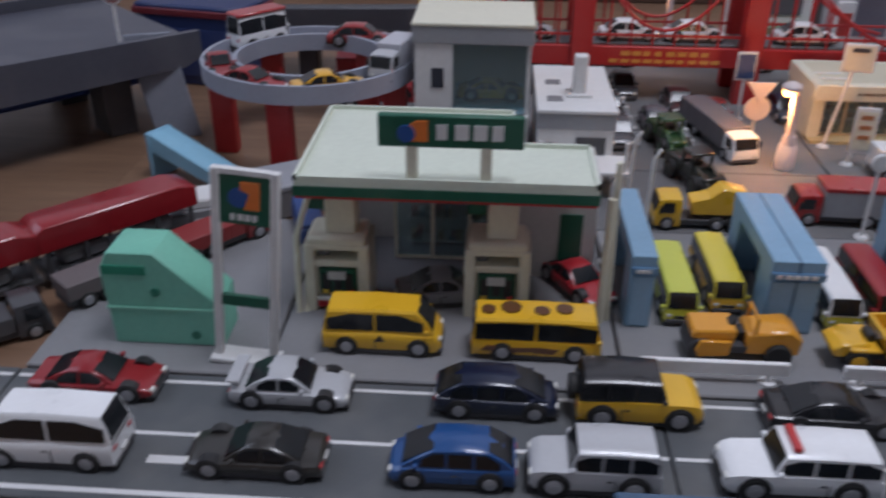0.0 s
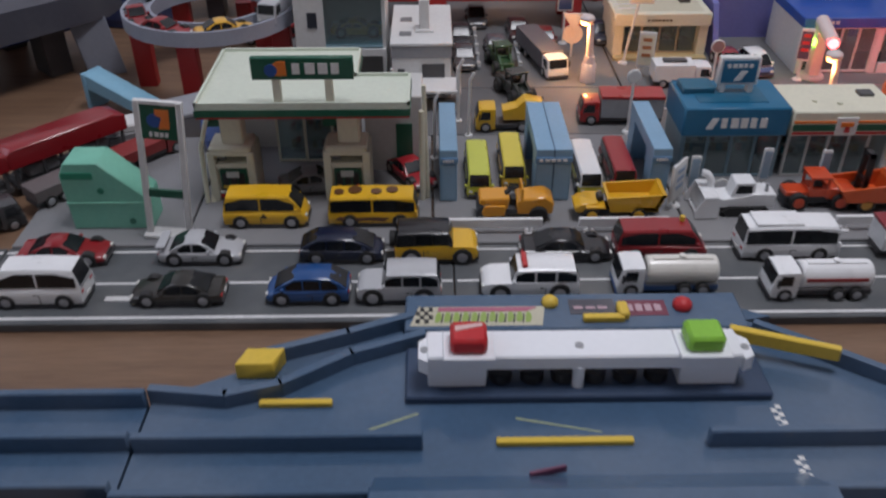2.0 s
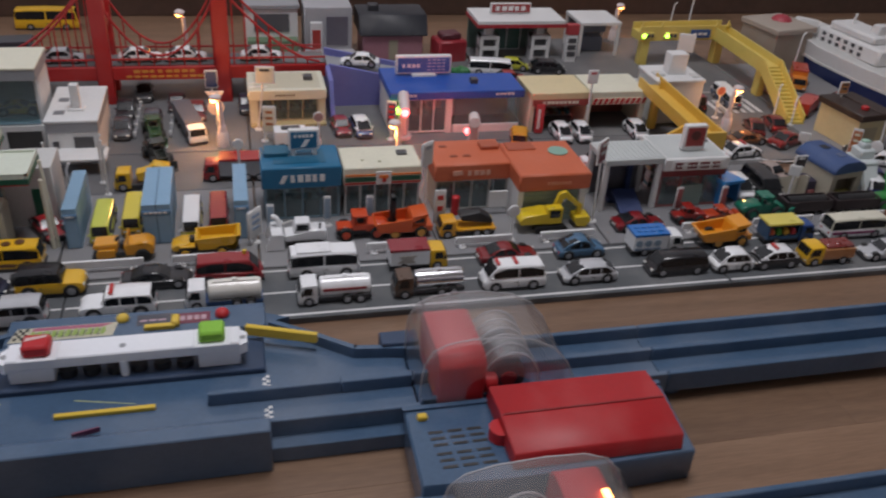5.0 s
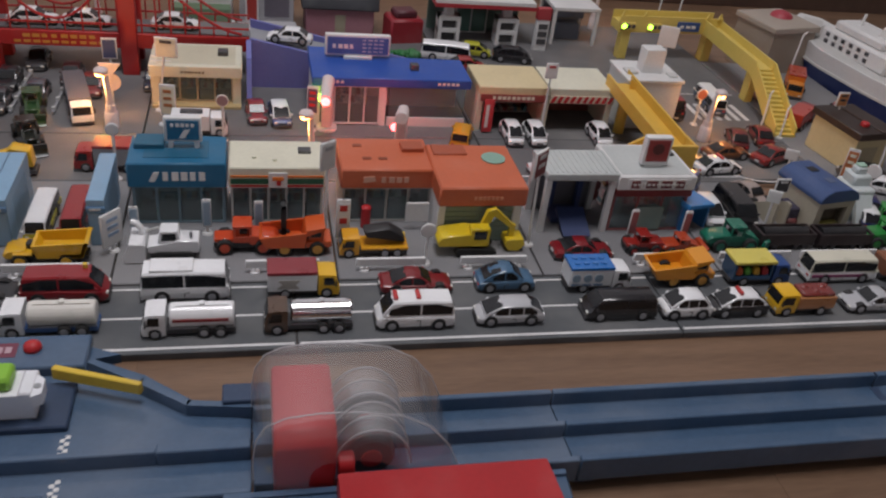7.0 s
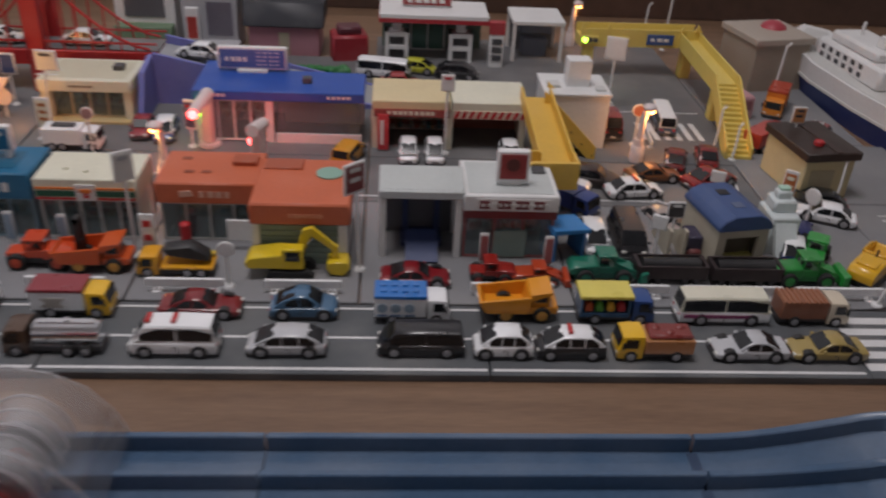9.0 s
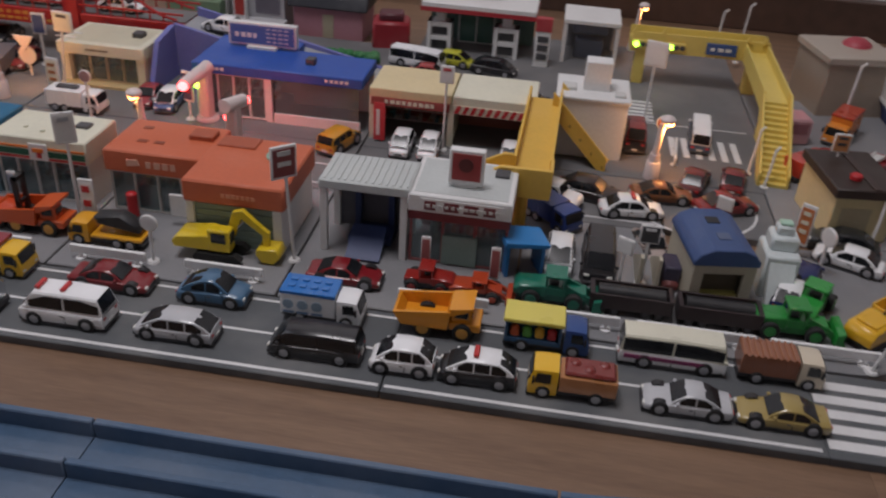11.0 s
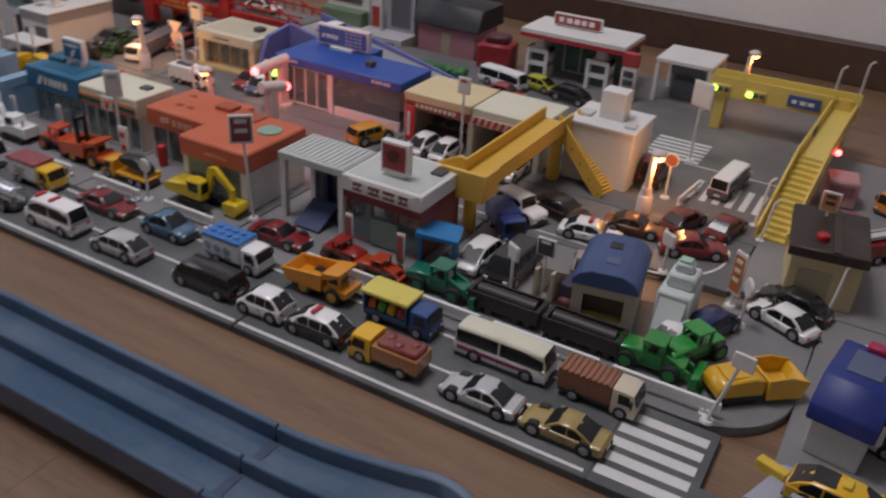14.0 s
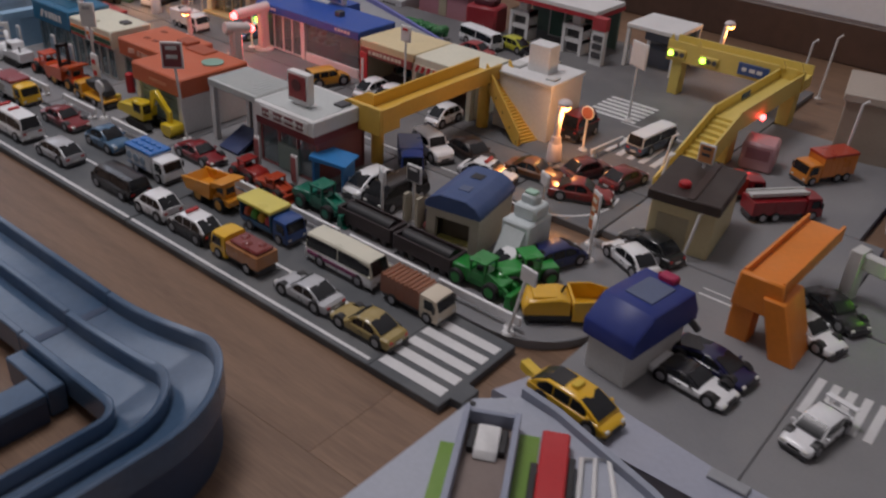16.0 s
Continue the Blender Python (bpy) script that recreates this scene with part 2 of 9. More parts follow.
def part(name, form, material, parent, label="", smooth=38):
    if name in SINGLE:
        pieces = islands(form.bm)
        if 1 < len(pieces) <= 40:
            for piece in pieces:
                f = Form()
                seen = {}
                for face in piece:
                    for v in face.verts:
                        if v not in seen:
                            seen[v] = f.bm.verts.new(v.co)
                    f.bm.faces.new([seen[v] for v in face.verts])
                ob = new(name, mesh_of(name, f, material, smooth))
                ob.parent = parent
                if label:
                    tagged(ob, label)
            form.bm.free()
            return ob
    ob = new(name, mesh_of(name, form, material, smooth))
    ob.parent = parent
    if label:
        tagged(ob, label)
    return ob


def thing(name, x, y, z=0.0, turn=0.0, label="", category="", group="", kind=""):
    ob = new(name)
    ob.empty_display_size = 0.01
    ob.matrix_world = pose(x * CM, y * CM, z * CM, 0, 0, turn)
    return tagged(ob, label, category, group, kind)


def lone(name, form, material, x=0, y=0, z=0, turn=0, label="", category="", group="", kind="", smooth=38):
    ob = new(name, mesh_of(name, form, material, smooth))
    ob.matrix_world = pose(x * CM, y * CM, z * CM, 0, 0, turn)
    return tagged(ob, label, category, group, kind)


def bars(parent, cx, cz, y, widths, height, material, gap=0.12, depth=0.05, name="lettering"):
    """A row of plain bars in place of writing, facing -y."""
    total = sum(widths) + gap * (len(widths) - 1)
    f, x = Form(), cx - total / 2
    for w in widths:
        f.box(x, x + w, y - depth, y + 0.02, cz - height / 2, cz + height / 2)
        x += w + gap
    return part(name, f, material, parent, smooth=0)


# ---- the setting ----
FLOOR_Z = -0.8
planks = tagged(new("floor"), "warm brown wooden floorboards of a room", "floor", kind="structure")
lone("subfloor", Form().box(-160, 340, -220, 152, FLOOR_Z - 4, FLOOR_Z - 0.5), DARK, label="dark bed under the floorboards", category="floor", kind="structure", smooth=0)
plank_mesh = mesh_of("plank", Form().box(-45, 45, -7.49, 7.49, -1.0, 0, 0.012), FLOOR_WOOD, 0)
for row in range(25):
    for k in range(-1, 7):
        xc = -150 + 90.02 * k + (row * 37) % 90
        x0, x1 = max(-45, -160 - xc), min(45, 340 - xc)
        if x1 - x0 < 2:
            continue
        whole = x1 - x0 > 89.9
        o = new("plank", plank_mesh if whole else mesh_of("plank", Form().box(x0, x1, -7.49, 7.49, -1.0, 0, 0.012), FLOOR_WOOD, 0))
        o.parent = planks
        o.location = (xc * CM, (-213 + 15 * row) * CM, FLOOR_Z * CM)
lone("wall_north", Form().box(-160, 340, 148, 156, FLOOR_Z - 2, 240), WALL_PAINT, label="plain white painted room wall", category="wall", kind="structure", smooth=0)
lone("wall_south", Form().box(-160, 340, -228, -220, FLOOR_Z - 2, 240), WALL_PAINT, label="plain white painted room wall", category="wall", kind="structure", smooth=0)
lone("wall_east", Form().box(340, 348, -220, 148, FLOOR_Z - 2, 240), WALL_PAINT, label="plain white painted room wall", category="wall", kind="structure", smooth=0)
wall_w = Form().box(-168, -160, -220, -20, FLOOR_Z - 2, 240).box(-168, -160, 120, 148, FLOOR_Z - 2, 240).box(-168, -160, -20, 120, FLOOR_Z - 2, 85).box(-168, -160, -20, 120, 205, 240)
lone("wall_west", wall_w, WALL_PAINT, label="white painted wall with a window opening", category="wall", kind="structure", smooth=0)
lone("ceiling", Form().box(-168, 348, -228, 156, 240, 248), WALL_PAINT, label="white ceiling", category="ceiling", kind="structure", smooth=0)
lone("baseboard", Form().box(-160, 340, 145, 148, FLOOR_Z, 6.3, 0.2), BOARD_WOOD, label="dark brown wooden board along the wall foot", category="baseboard", kind="structure", smooth=0)

# the street in front: four plates end to end, with white lines
road = tagged(new("road"), "dark grey plastic toy road with white lane lines", "toy road", kind="structure")
for a, b in ((-64.7, -26.2), (-26.1, 12.4), (12.5, 51.0), (51.1, 89.7), (89.8, 124.0)):
    part("road_plate", Form().box(a, b, 28.9, 39.3, FLOOR_Z, 0, 0.08), ROAD_GREY, road, smooth=0)
cross = [(124.0, 28.9), (131.4, 28.9), (131.4, 30.4), (132.6, 30.4), (132.6, 32.6), (131.4, 32.6), (131.4, 39.3), (124.0, 39.3)]
part("road_plate", Form().prism(cross, FLOOR_Z, 0, "z", 0.06), ROAD_GREY, road, smooth=0)
for y, w, b in ((29.55, 0.34, 123.6), (34.0, 0.28, 123.6), (38.55, 0.28, 123.6)):
    for x0, x1 in ((-64.5, -26.3), (-25.9, 12.3), (12.7, 50.8), (51.3, 89.5), (90.0, b)):
        part("lane_line", Form().box(x0, x1, y - w / 2, y + w / 2, -0.1, 0.03), ROAD_LINE, road, smooth=0)
for k in range(5):
    part("crosswalk_stripe", Form().box(124.2, 130.8, 29.9 + 1.78 * k, 30.95 + 1.78 * k, -0.1, 0.035), ROAD_LINE, road, smooth=0)
arrow = [(-15.5, 31.7), (-13.2, 31.7), (-13.2, 31.2), (-11.2, 32.0), (-13.2, 32.8), (-13.2, 32.3), (-15.5, 32.3)]
part("road_arrow", Form().prism(arrow, -0.1, 0.03, "z"), ROAD_LINE, road, smooth=0)

# pavement and back plates
pavement = tagged(new("pavement"), "light grey plastic base plates of the toy town", "pavement", kind="structure")
for a, b in ((-26.0, -11.2), (-11.0, 10.6), (10.8, 33.4), (33.6, 55.6), (55.8, 77.8), (78.0, 99.0), (99.2, 114.0)):
    part("base_plate", Form().box(a, b, 39.5, 60.2, FLOOR_Z, 0.1, 0.1), PLATE_GREY, pavement, smooth=0)
round_end = [(114.06, 39.5), (128, 39.5)] + [(128 + 7.6 * math.sin(radians(a)), 47.0 - 7.5 * math.cos(radians(a))) for a in range(0, 100, 10)] + [(135.4, 60.2), (126.5, 60.2), (126.5, 54.6), (114.2, 54.6)]
part("base_plate", Form().prism(round_end, FLOOR_Z, 0.1, "z", 0.08), PLATE_GREY, pavement, smooth=0)
for x0, x1, y0, y1 in ((135.6, 152.0, 37.0, 62.0), (152.06, 190, 37.0, 62.0), (126.6, 150.6, 62.2, 80.0), (150.8, 185, 62.2, 78.0), (128.6, 148.0, 80.2, 106.0)):
    part("base_plate", Form().box(x0, x1, y0, y1, FLOOR_Z, 0.1, 0.1), PLATE_GREY, pavement, smooth=0)
for k in range(5):
    part("crosswalk_stripe", Form().box(152.5 + 1.25 * k, 153.2 + 1.25 * k, 47.6, 53.0, 0, 0.14), ROAD_LINE, pavement, smooth=0)
part("lane_line", Form().box(139.5, 144.5, 57.8, 58.1, 0, 0.14).box(139.5, 144.5, 59.0, 59.2, 0, 0.14), ROAD_LINE, pavement, smooth=0)
back = tagged(new("back_road"), "dark grey plastic road plates behind the shops", "toy road", kind="structure")
for x0, x1, y0, y1 in ((-11, 33.4, 60.4, 72.6), (33.6, 77.8, 60.4, 72.6), (78, 113.8, 60.4, 72.6), (114, 126.4, 61.2, 72.6), (-11, 33.4, 72.8, 112), (33.6, 77.8, 72.8, 112), (78, 128.4, 72.8, 124)):
    part("road_plate", Form().box(x0, x1, y0, y1, FLOOR_Z, 0.05, 0.08), PLATE_DARK, back, smooth=0)
part("lane_line", Form().box(60, 113, 61.6, 61.85, 0, 0.09).box(34, 77, 66.4, 66.65, 0, 0.09).box(113, 127, 90.6, 90.8, 0, 0.09), ROAD_LINE, back, smooth=0)
for k in range(6):
    part("crosswalk_stripe", Form().box(107.2, 114.7, 91.3 + 1.35 * k, 92.05 + 1.35 * k, 0, 0.09), ROAD_LINE, back, smooth=0)
for k in range(6):
    part("crosswalk_stripe", Form().box(116.2 + 1.6 * k, 117.0 + 1.6 * k, 80.5, 86.6, 0, 0.09), ROAD_LINE, back, smooth=0)
loop_line = Form()
arc = lambda r: [(117.6 + r * math.cos(radians(a)), 67.4 + r * math.sin(radians(a))) for a in range(-160, 25, 9)]
loop_line.prism(arc(7.2) + arc(6.9)[::-1], 0, 0.1, "z")
part("lane_line", loop_line, ROAD_LINE, back, smooth=0)


# ---- vehicles: front towards +x, wheels on z = 0 ----
WHEEL_CACHE = {}


def wheels(parent, xs, half, r, w=0.62, rim=None):
    """Four or more wheels, each a tyre with a rim."""
    rim = rim or WHEEL_RIM
    k = (round(r, 2), round(w, 2), rim.name)
    if k not in WHEEL_CACHE:
        tyre = Form().cyl((0, -w / 2, 0), (0, w / 2, 0), r, n=20, bev=0.07)
        disc = Form().cyl((0, -w / 2 - 0.03, 0), (0, w / 2 + 0.03, 0), r * 0.62, n=14, bev=0.03).cyl((0, -w / 2 - 0.07, 0), (0, w / 2 + 0.07, 0), r * 0.2, n=8)
        for a in range(5):
            c, s = math.cos(a * 1.2566), math.sin(a * 1.2566)
            disc.cyl((0.25 * r * c, -w / 2 - 0.05, 0.25 * r * s), (0.25 * r * c, w / 2 + 0.05, 0.25 * r * s), r * 0.09, n=5)
        WHEEL_CACHE[k] = (mesh_of("tyre", tyre, TYRE), mesh_of("rim", disc, rim))
    tm, rm = WHEEL_CACHE[k]
    for x in xs:
        for s in (-1, 1):
            o = new("wheel", tm)
            o.parent = parent
            o.location = (x * CM, s * (half - w / 2 + 0.02) * CM, r * CM)
            i = new("rim", rm)
            i.parent = o


def section(x, half, z0, z1, tuck=0.9, top=0.86, crown=0.06):
    """One closed ring of a car body at x."""
    h = z1 - z0
    pts = [(tuck, 0), (1.0, 0.28), (1.0, 0.62), (0.97, 0.86), (top, 0.97), (top * 0.55, 1.0 + crown * 0.6), (0, 1.0 + crown)]
    left = [(x, -half * a, z0 + h * b) for a, b in pts]
    right = [(x, half * a, z0 + h * b) for a, b in pts[-2::-1]]
    return left + right


def car(kind, x, y, turn, colour, length, width, height, label, roof=None, z=0.0, belt=0.56, hood=0.5, deck=0.55, cab=(0.2, 0.36, 0.72, 0.9),
        wheel=0.62, axles=(0.19, 0.8), nose=0.62, panes=2, lamps=True, group="", lower=None, rim=None, category="toy car", boxy=False):
    """A die-cast car. cab: windscreen foot, roof front, roof back, rear window foot, as shares of the length from the nose."""
    t = thing(kind, x, y, z, turn, label, category, group)
    L, W, H = length, width / 2, height
    X = lambda s: L * (0.5 - s)
    zb = wheel * 0.5
    body = Form()
    zbelt = H * belt
    tops = [(0.0, H * hood * 0.72, 0.8), (0.03, H * hood * 0.9, 0.92), (0.1, H * hood, 0.98), (cab[0], zbelt * 0.98, 1.0), (0.5, zbelt, 1.0), (cab[3], H * deck if H * deck < zbelt * 1.3 else zbelt, 1.0), (0.97, H * deck, 0.94), (1.0, H * deck * 0.82, 0.84)]
    tops.sort(key=lambda q: q[0])
    body.loft([section(X(s), W * k, zb + (0.12 if s in (0.0, 1.0) else 0), zt, top=0.96 if boxy else 0.86, crown=0.02 if boxy else 0.04) for s, zt, k in tops])
    part("body", body, colour, t)
    c0, c1, c2, c3 = cab
    zl = zbelt * 0.93
    wt = 0.95 if boxy else 0.8 if H / width < 0.75 else 0.88
    cabin_rows = [(c0, zl + 0.05, 0.9), (c0 + (c1 - c0) * 0.5, zl + (H - zl) * 0.55, 0.9), (c1, H * 0.975, 0.9), ((c1 + c2) / 2, H, 0.91), (c2, H * 0.97, 0.9), (c2 + (c3 - c2) * 0.55, zl + (H - zl) * 0.55, 0.89), (c3, zl + 0.05, 0.88)]

    def cab_ring(s, zt, k, grow=0.0):
        w0, w1 = W * k + grow, W * wt * k + grow
        f = (zt - zl) / (H - zl)
        wtop = w0 + (w1 - w0) * f
        return [(X(s), -w0, zl - 0.1), (X(s), -wtop * 0.99, zl + (zt - zl) * 0.9), (X(s), -wtop * 0.86, zt), (X(s), 0, zt + 0.05 * f), (X(s), wtop * 0.86, zt), (X(s), wtop * 0.99, zl + (zt - zl) * 0.9), (X(s), w0, zl - 0.1)]

    part("cabin", Form().loft([cab_ring(*r) for r in cabin_rows]), roof or colour, t)
    # windows: set slightly proud of the cabin
    g = 0.035
    zlo = zbelt * 1.02
    for s in (-1, 1):
        n = panes
        span = [c0 + (c1 - c0) * 0.55, c3 - (c3 - c2) * 0.5]
        for i in range(n):
            a = span[0] + (span[1] - span[0]) * (i / n) + 0.012
            e = span[0] + (span[1] - span[0]) * ((i + 1) / n) - 0.012

            def wall(sx, f):
                ztop = H if c1 <= sx <= c2 else zl + (H - zl) * max(0.15, ((sx - c0) / (c1 - c0) if sx < c1 else (c3 - sx) / (c3 - c2)))
                zz = zlo + (min(ztop, H) * 0.9 - zlo) * f
                q = (zz - zl) / (H - zl)
                return (X(sx), s * (W * 0.905 * (1 - q) + W * wt * 0.905 * q + g), zz)
            mid = (a + e) / 2
            pts = [wall(a, 0), wall(mid, 0), wall(e, 0), wall(e, 1), wall(mid, 1), wall(a, 1)]
            inner = [(p[0], p[1] - s * 0.15, p[2]) for p in pts]
            part("side_window", Form().solid(pts + inner, [(0, 1, 2, 3, 4, 5), (11, 10, 9, 8, 7, 6)] + [(i2, i2 + 6, (i2 + 1) % 6 + 6, (i2 + 1) % 6) for i2 in range(6)]), CAR_GLASS, t, smooth=0)

    def screen(sa, sb, name):
        za, zt = zl + 0.16, H * 0.955
        pts = []
        for s, zz, k in ((sa, za, 0.8), (sb, zt, 0.8)):
            q = (zz - zl) / (H - zl)
            ww = (W * 0.9 * (1 - q) + W * wt * 0.9 * q) * 0.86
            pts += [(s, -ww, zz), (s, ww, zz)]
        d = 1 if sb > sa else -1
        up = 0.05
        pp = [(X(p[0]) + d * 0.04, p[1], p[2] + up) for p in pts]
        m = []
        for j in (0, 1):
            p0, p1 = pp[j], pp[j + 2]
            m.append(tuple((p0[i] + p1[i]) / 2 + (0.0, 0.0, 0.05 * (H - zl))[i] for i in range(3)))
        c = [pp[0], pp[1], m[1], pp[3], pp[2], m[0]]
        low = [(p[0] - d * 0.12, p[1], p[2] - 0.12) for p in c]
        part(name, Form().solid(c + low, [(0, 1, 2, 5), (5, 2, 3, 4), (6, 11, 8, 7), (11, 10, 9, 8)] + [(i, i + 6, (i + 1) % 6 + 6, (i + 1) % 6) for i in range(6)]), CAR_GLASS, t)
    screen(c0 + (c1 - c0) * 0.06, c1, "windscreen")
    screen(c3 - (c3 - c2) * 0.06, c2, "rear_window")
    # sills, bumpers, lamps, grille
    part("sill", Form().box(X(axles[1]), X(axles[0]), -W * 0.95, W * 0.95, zb - 0.16, zb + 0.12, 0.03), lower or DARK, t, smooth=0)
    part("bumper", Form().box(X(0.06), X(-0.012), -W * 0.86, W * 0.86, zb - 0.06, zb + 0.26, 0.06), lower or DARK, t)
    part("bumper", Form().box(X(1.012), X(0.94), -W * 0.86, W * 0.86, zb - 0.06, zb + 0.26, 0.06), lower or DARK, t)
    if lamps:
        for s in (-1, 1):
            zz = H * hood * 0.74
            part("headlight", Form().box(X(0.05), X(0.0) + 0.02, s * W * 0.5 - 0.01 if s > 0 else -W * 0.82, s * W * 0.82 if s > 0 else -W * 0.5, zz - 0.14, zz + 0.12, 0.04), HEAD_LAMP, t)
            zz = H * deck * 0.74
            part("tail_light", Form().box(X(1.0) - 0.03, X(0.95), s * W * 0.5 if s > 0 else -W * 0.82, s * W * 0.82 if s > 0 else -W * 0.5, zz - 0.14, zz + 0.14, 0.04), LAMP_RED, t)
        part("grille", Form().box(X(0.02), X(-0.006), -W * 0.4, W * 0.4, zb + 0.3, zb + 0.52, 0.03), BLACK, t)
    for s in (-1, 1):
        for a in axles:
            part("wheel_arch", Form().cyl((X(a), s * (W * 0.6), wheel), (X(a), s * (W + 0.012), wheel), wheel * 1.14, n=20), BLACK, t)
    # mirrors, door gaps and handles
    xm = X(c0 + (c1 - c0) * 0.45)
    xd = X((span[0] + span[1]) / 2)
    for s in (-1, 1):
        part("mirror", Form().box(xm - 0.12, xm + 0.14, *sorted((s * W * 0.93, s * (W + 0.2))), zbelt * 1.02, zbelt * 1.02 + 0.26, 0.05), roof or colour, t)
        part("door_gap", Form().box(xd - 0.03, xd + 0.03, *sorted((s * W * 0.9, s * (W + 0.006))), zb + 0.16, zb + (zbelt - zb) * 0.66), BLACK, t, smooth=0)
        part("door_handle", Form().box(xd + 0.14, xd + 0.44, *sorted((s * W * 0.9, s * (W + 0.02))), zb + (zbelt - zb) * 0.6, zb + (zbelt - zb) * 0.6 + 0.08), lower or DARK, t, smooth=0)
    part("rear_plate", Form().box(X(1.016), X(0.99), -0.35, 0.35, zb + 0.3, zb + 0.52), OFFWHITE, t, smooth=0)
    wheels(t, [X(a) for a in axles], W + 0.03, wheel, rim=rim)
    return t


def lightbar(t, x, z, width, colour=None):
    part("warning_light", Form().box(x - 0.22, x + 0.22, -width / 2, width / 2, z, z + 0.32, 0.08), colour or LAMP_RED, t, "red warning light bar")


SEDAN = dict(cab=(0.24, 0.4, 0.72, 0.9), belt=0.58, hood=0.52, deck=0.56)
SPORT = dict(cab=(0.3, 0.46, 0.66, 0.86), belt=0.6, hood=0.5, deck=0.6)
HATCH = dict(cab=(0.1, 0.36, 0.78, 0.99), belt=0.58, hood=0.5, deck=0.62, panes=3)
VAN = dict(cab=(0.06, 0.2, 0.95, 1.0), belt=0.55, hood=0.5, deck=0.54, panes=2)
BUS = dict(cab=(0.005, 0.05, 0.97, 0.998), belt=0.5, hood=0.46, deck=0.48, panes=2, axles=(0.2, 0.76), boxy=True)
OFFROAD = dict(cab=(0.3, 0.36, 0.95, 0.995), belt=0.6, hood=0.57, deck=0.56, panes=3, wheel=0.74, boxy=True)

SILVER, WHITEP = paint(0.5, 0.51, 0.53), paint(0.86, 0.87, 0.88)
BLACKP, REDP, BLUEP = paint(0.015, 0.015, 0.018), paint(0.27, 0.012, 0.018), paint(0.018, 0.075, 0.24)
YELP = paint(0.8, 0.47, 0.02)
NEAR, FAR, KERB = 32.2, 37.8, 43.4

# near lane, facing left along the street
car("van", -20.4, NEAR, 180, WHITEP, 7.4, 2.9, 3.5, "white high-roof toy van with blue side stripe", **VAN)
car("sports_car", -9.5, NEAR, 180, paint(0.03, 0.028, 0.025), 7.2, 2.9, 2.0, "dark grey toy sports coupe on the near lane", **SPORT)
car("hatchback", 0.8, NEAR, 180, BLUEP, 6.5, 2.8, 2.5, "metallic blue toy hatchback on the near lane", **HATCH)
car("off_roader", 8.0, NEAR, 180, SILVER, 6.6, 2.9, 2.9, "silver toy off-road wagon with roof rails", **OFFROAD)
t = car("police_off_roader", 18.4, NEAR + 0.5, 180, WHITEP, 7.7, 3.0, 2.9, "white toy patrol off-roader with red light bar", lower=BLACKP, **OFFROAD)
lightbar(t, 0.5, 2.85, 2.0)
t = car("ambulance", 62.3, NEAR, 180, WHITEP, 7.5, 2.9, 3.2, "white toy ambulance van with two red lights", **VAN)
for x in (2.0, -0.2):
    lightbar(t, x, 3.15, 1.4)
car("hybrid_car", 71.9, NEAR, 180, SILVER, 6.8, 2.7, 2.3, "silver toy hatchback car on the near lane", **HATCH)
car("minivan", 83.7, NEAR + 0.3, 180, BLACKP, 7.6, 2.9, 2.6, "glossy black toy minivan on the near lane", **VAN)
car("microcar", 91.0, NEAR, 180, WHITEP, 5.2, 2.7, 2.6, "small white toy city car with black windows", **HATCH)
t = car("police_car", 97.1, NEAR, 180, BLACKP, 6.2, 2.7, 2.5, "black and white toy police car, red roof light", roof=WHITEP, **HATCH)
lightbar(t, 0.2, 2.5, 1.4)
car("roadster", 113.6, NEAR, 180, SILVER, 6.9, 2.8, 2.1, "silver toy roadster coupe near the crosswalk", **SPORT)
car("coupe", 120.9, NEAR, 180, paint(0.36, 0.27, 0.09), 7.0, 2.8, 2.1, "dull gold toy sports coupe before the crosswalk", **SPORT)
# far lane, facing right
car("sports_car", -20.5, FAR, 0, REDP, 7.4, 2.9, 2.0, "dark red toy sports car on the far lane", **SPORT)
t = car("rear_wing_sports_car", -8.9, FAR, 0, SILVER, 6.9, 2.9, 2.2, "silver toy sports car with rear wing", **SPORT)
part("rear_wing", Form().box(-3.5, -2.7, -1.3, 1.3, 1.75, 1.9, 0.05).box(-3.3, -2.9, -0.9, -0.7, 1.2, 1.8).box(-3.3, -2.9, 0.7, 0.9, 1.2, 1.8), SILVER, t)
car("hybrid_car", 3.0, FAR, 0, paint(0.008, 0.014, 0.04), 7.0, 2.8, 2.4, "very dark navy toy hatchback car", **HATCH)
t = car("jeep", 11.0, FAR, 0, YELP, 7.0, 3.1, 3.1, "yellow toy jeep with black hard top", roof=BLACKP, lower=BLACKP, **OFFROAD)
part("spare_wheel", Form().cyl((-3.45, 0, 1.7), (-3.95, 0, 1.7), 0.75, n=16, bev=0.08), TYRE, t)
car("coupe", 22.0, FAR, 0, BLACKP, 7.6, 3.0, 2.1, "black toy muscle coupe on the far lane", **SPORT)
t = car("fire_van", 30.0, FAR, 0, REDP, 7.6, 2.9, 3.0, "dark red toy fire service wagon", **VAN)
part("siren", Form().cyl((1.8, 0.5, 2.95), (1.8, 0.5, 3.4), 0.22, n=10), YELLOW, t)
t = car("city_bus", 40.8, FAR, 0, WHITEP, 8.2, 3.0, 3.3, "white toy tour bus on the far lane", **BUS)
part("roof_box", Form().box(-3.2, 0.8, -1.1, 1.1, 3.25, 3.5, 0.08), WHITEP, t)
car("sports_car", 63.4, FAR, 0, paint(0.2, 0.012, 0.016), 7.4, 2.9, 2.1, "red toy sports coupe beside the ambulance", **SPORT)
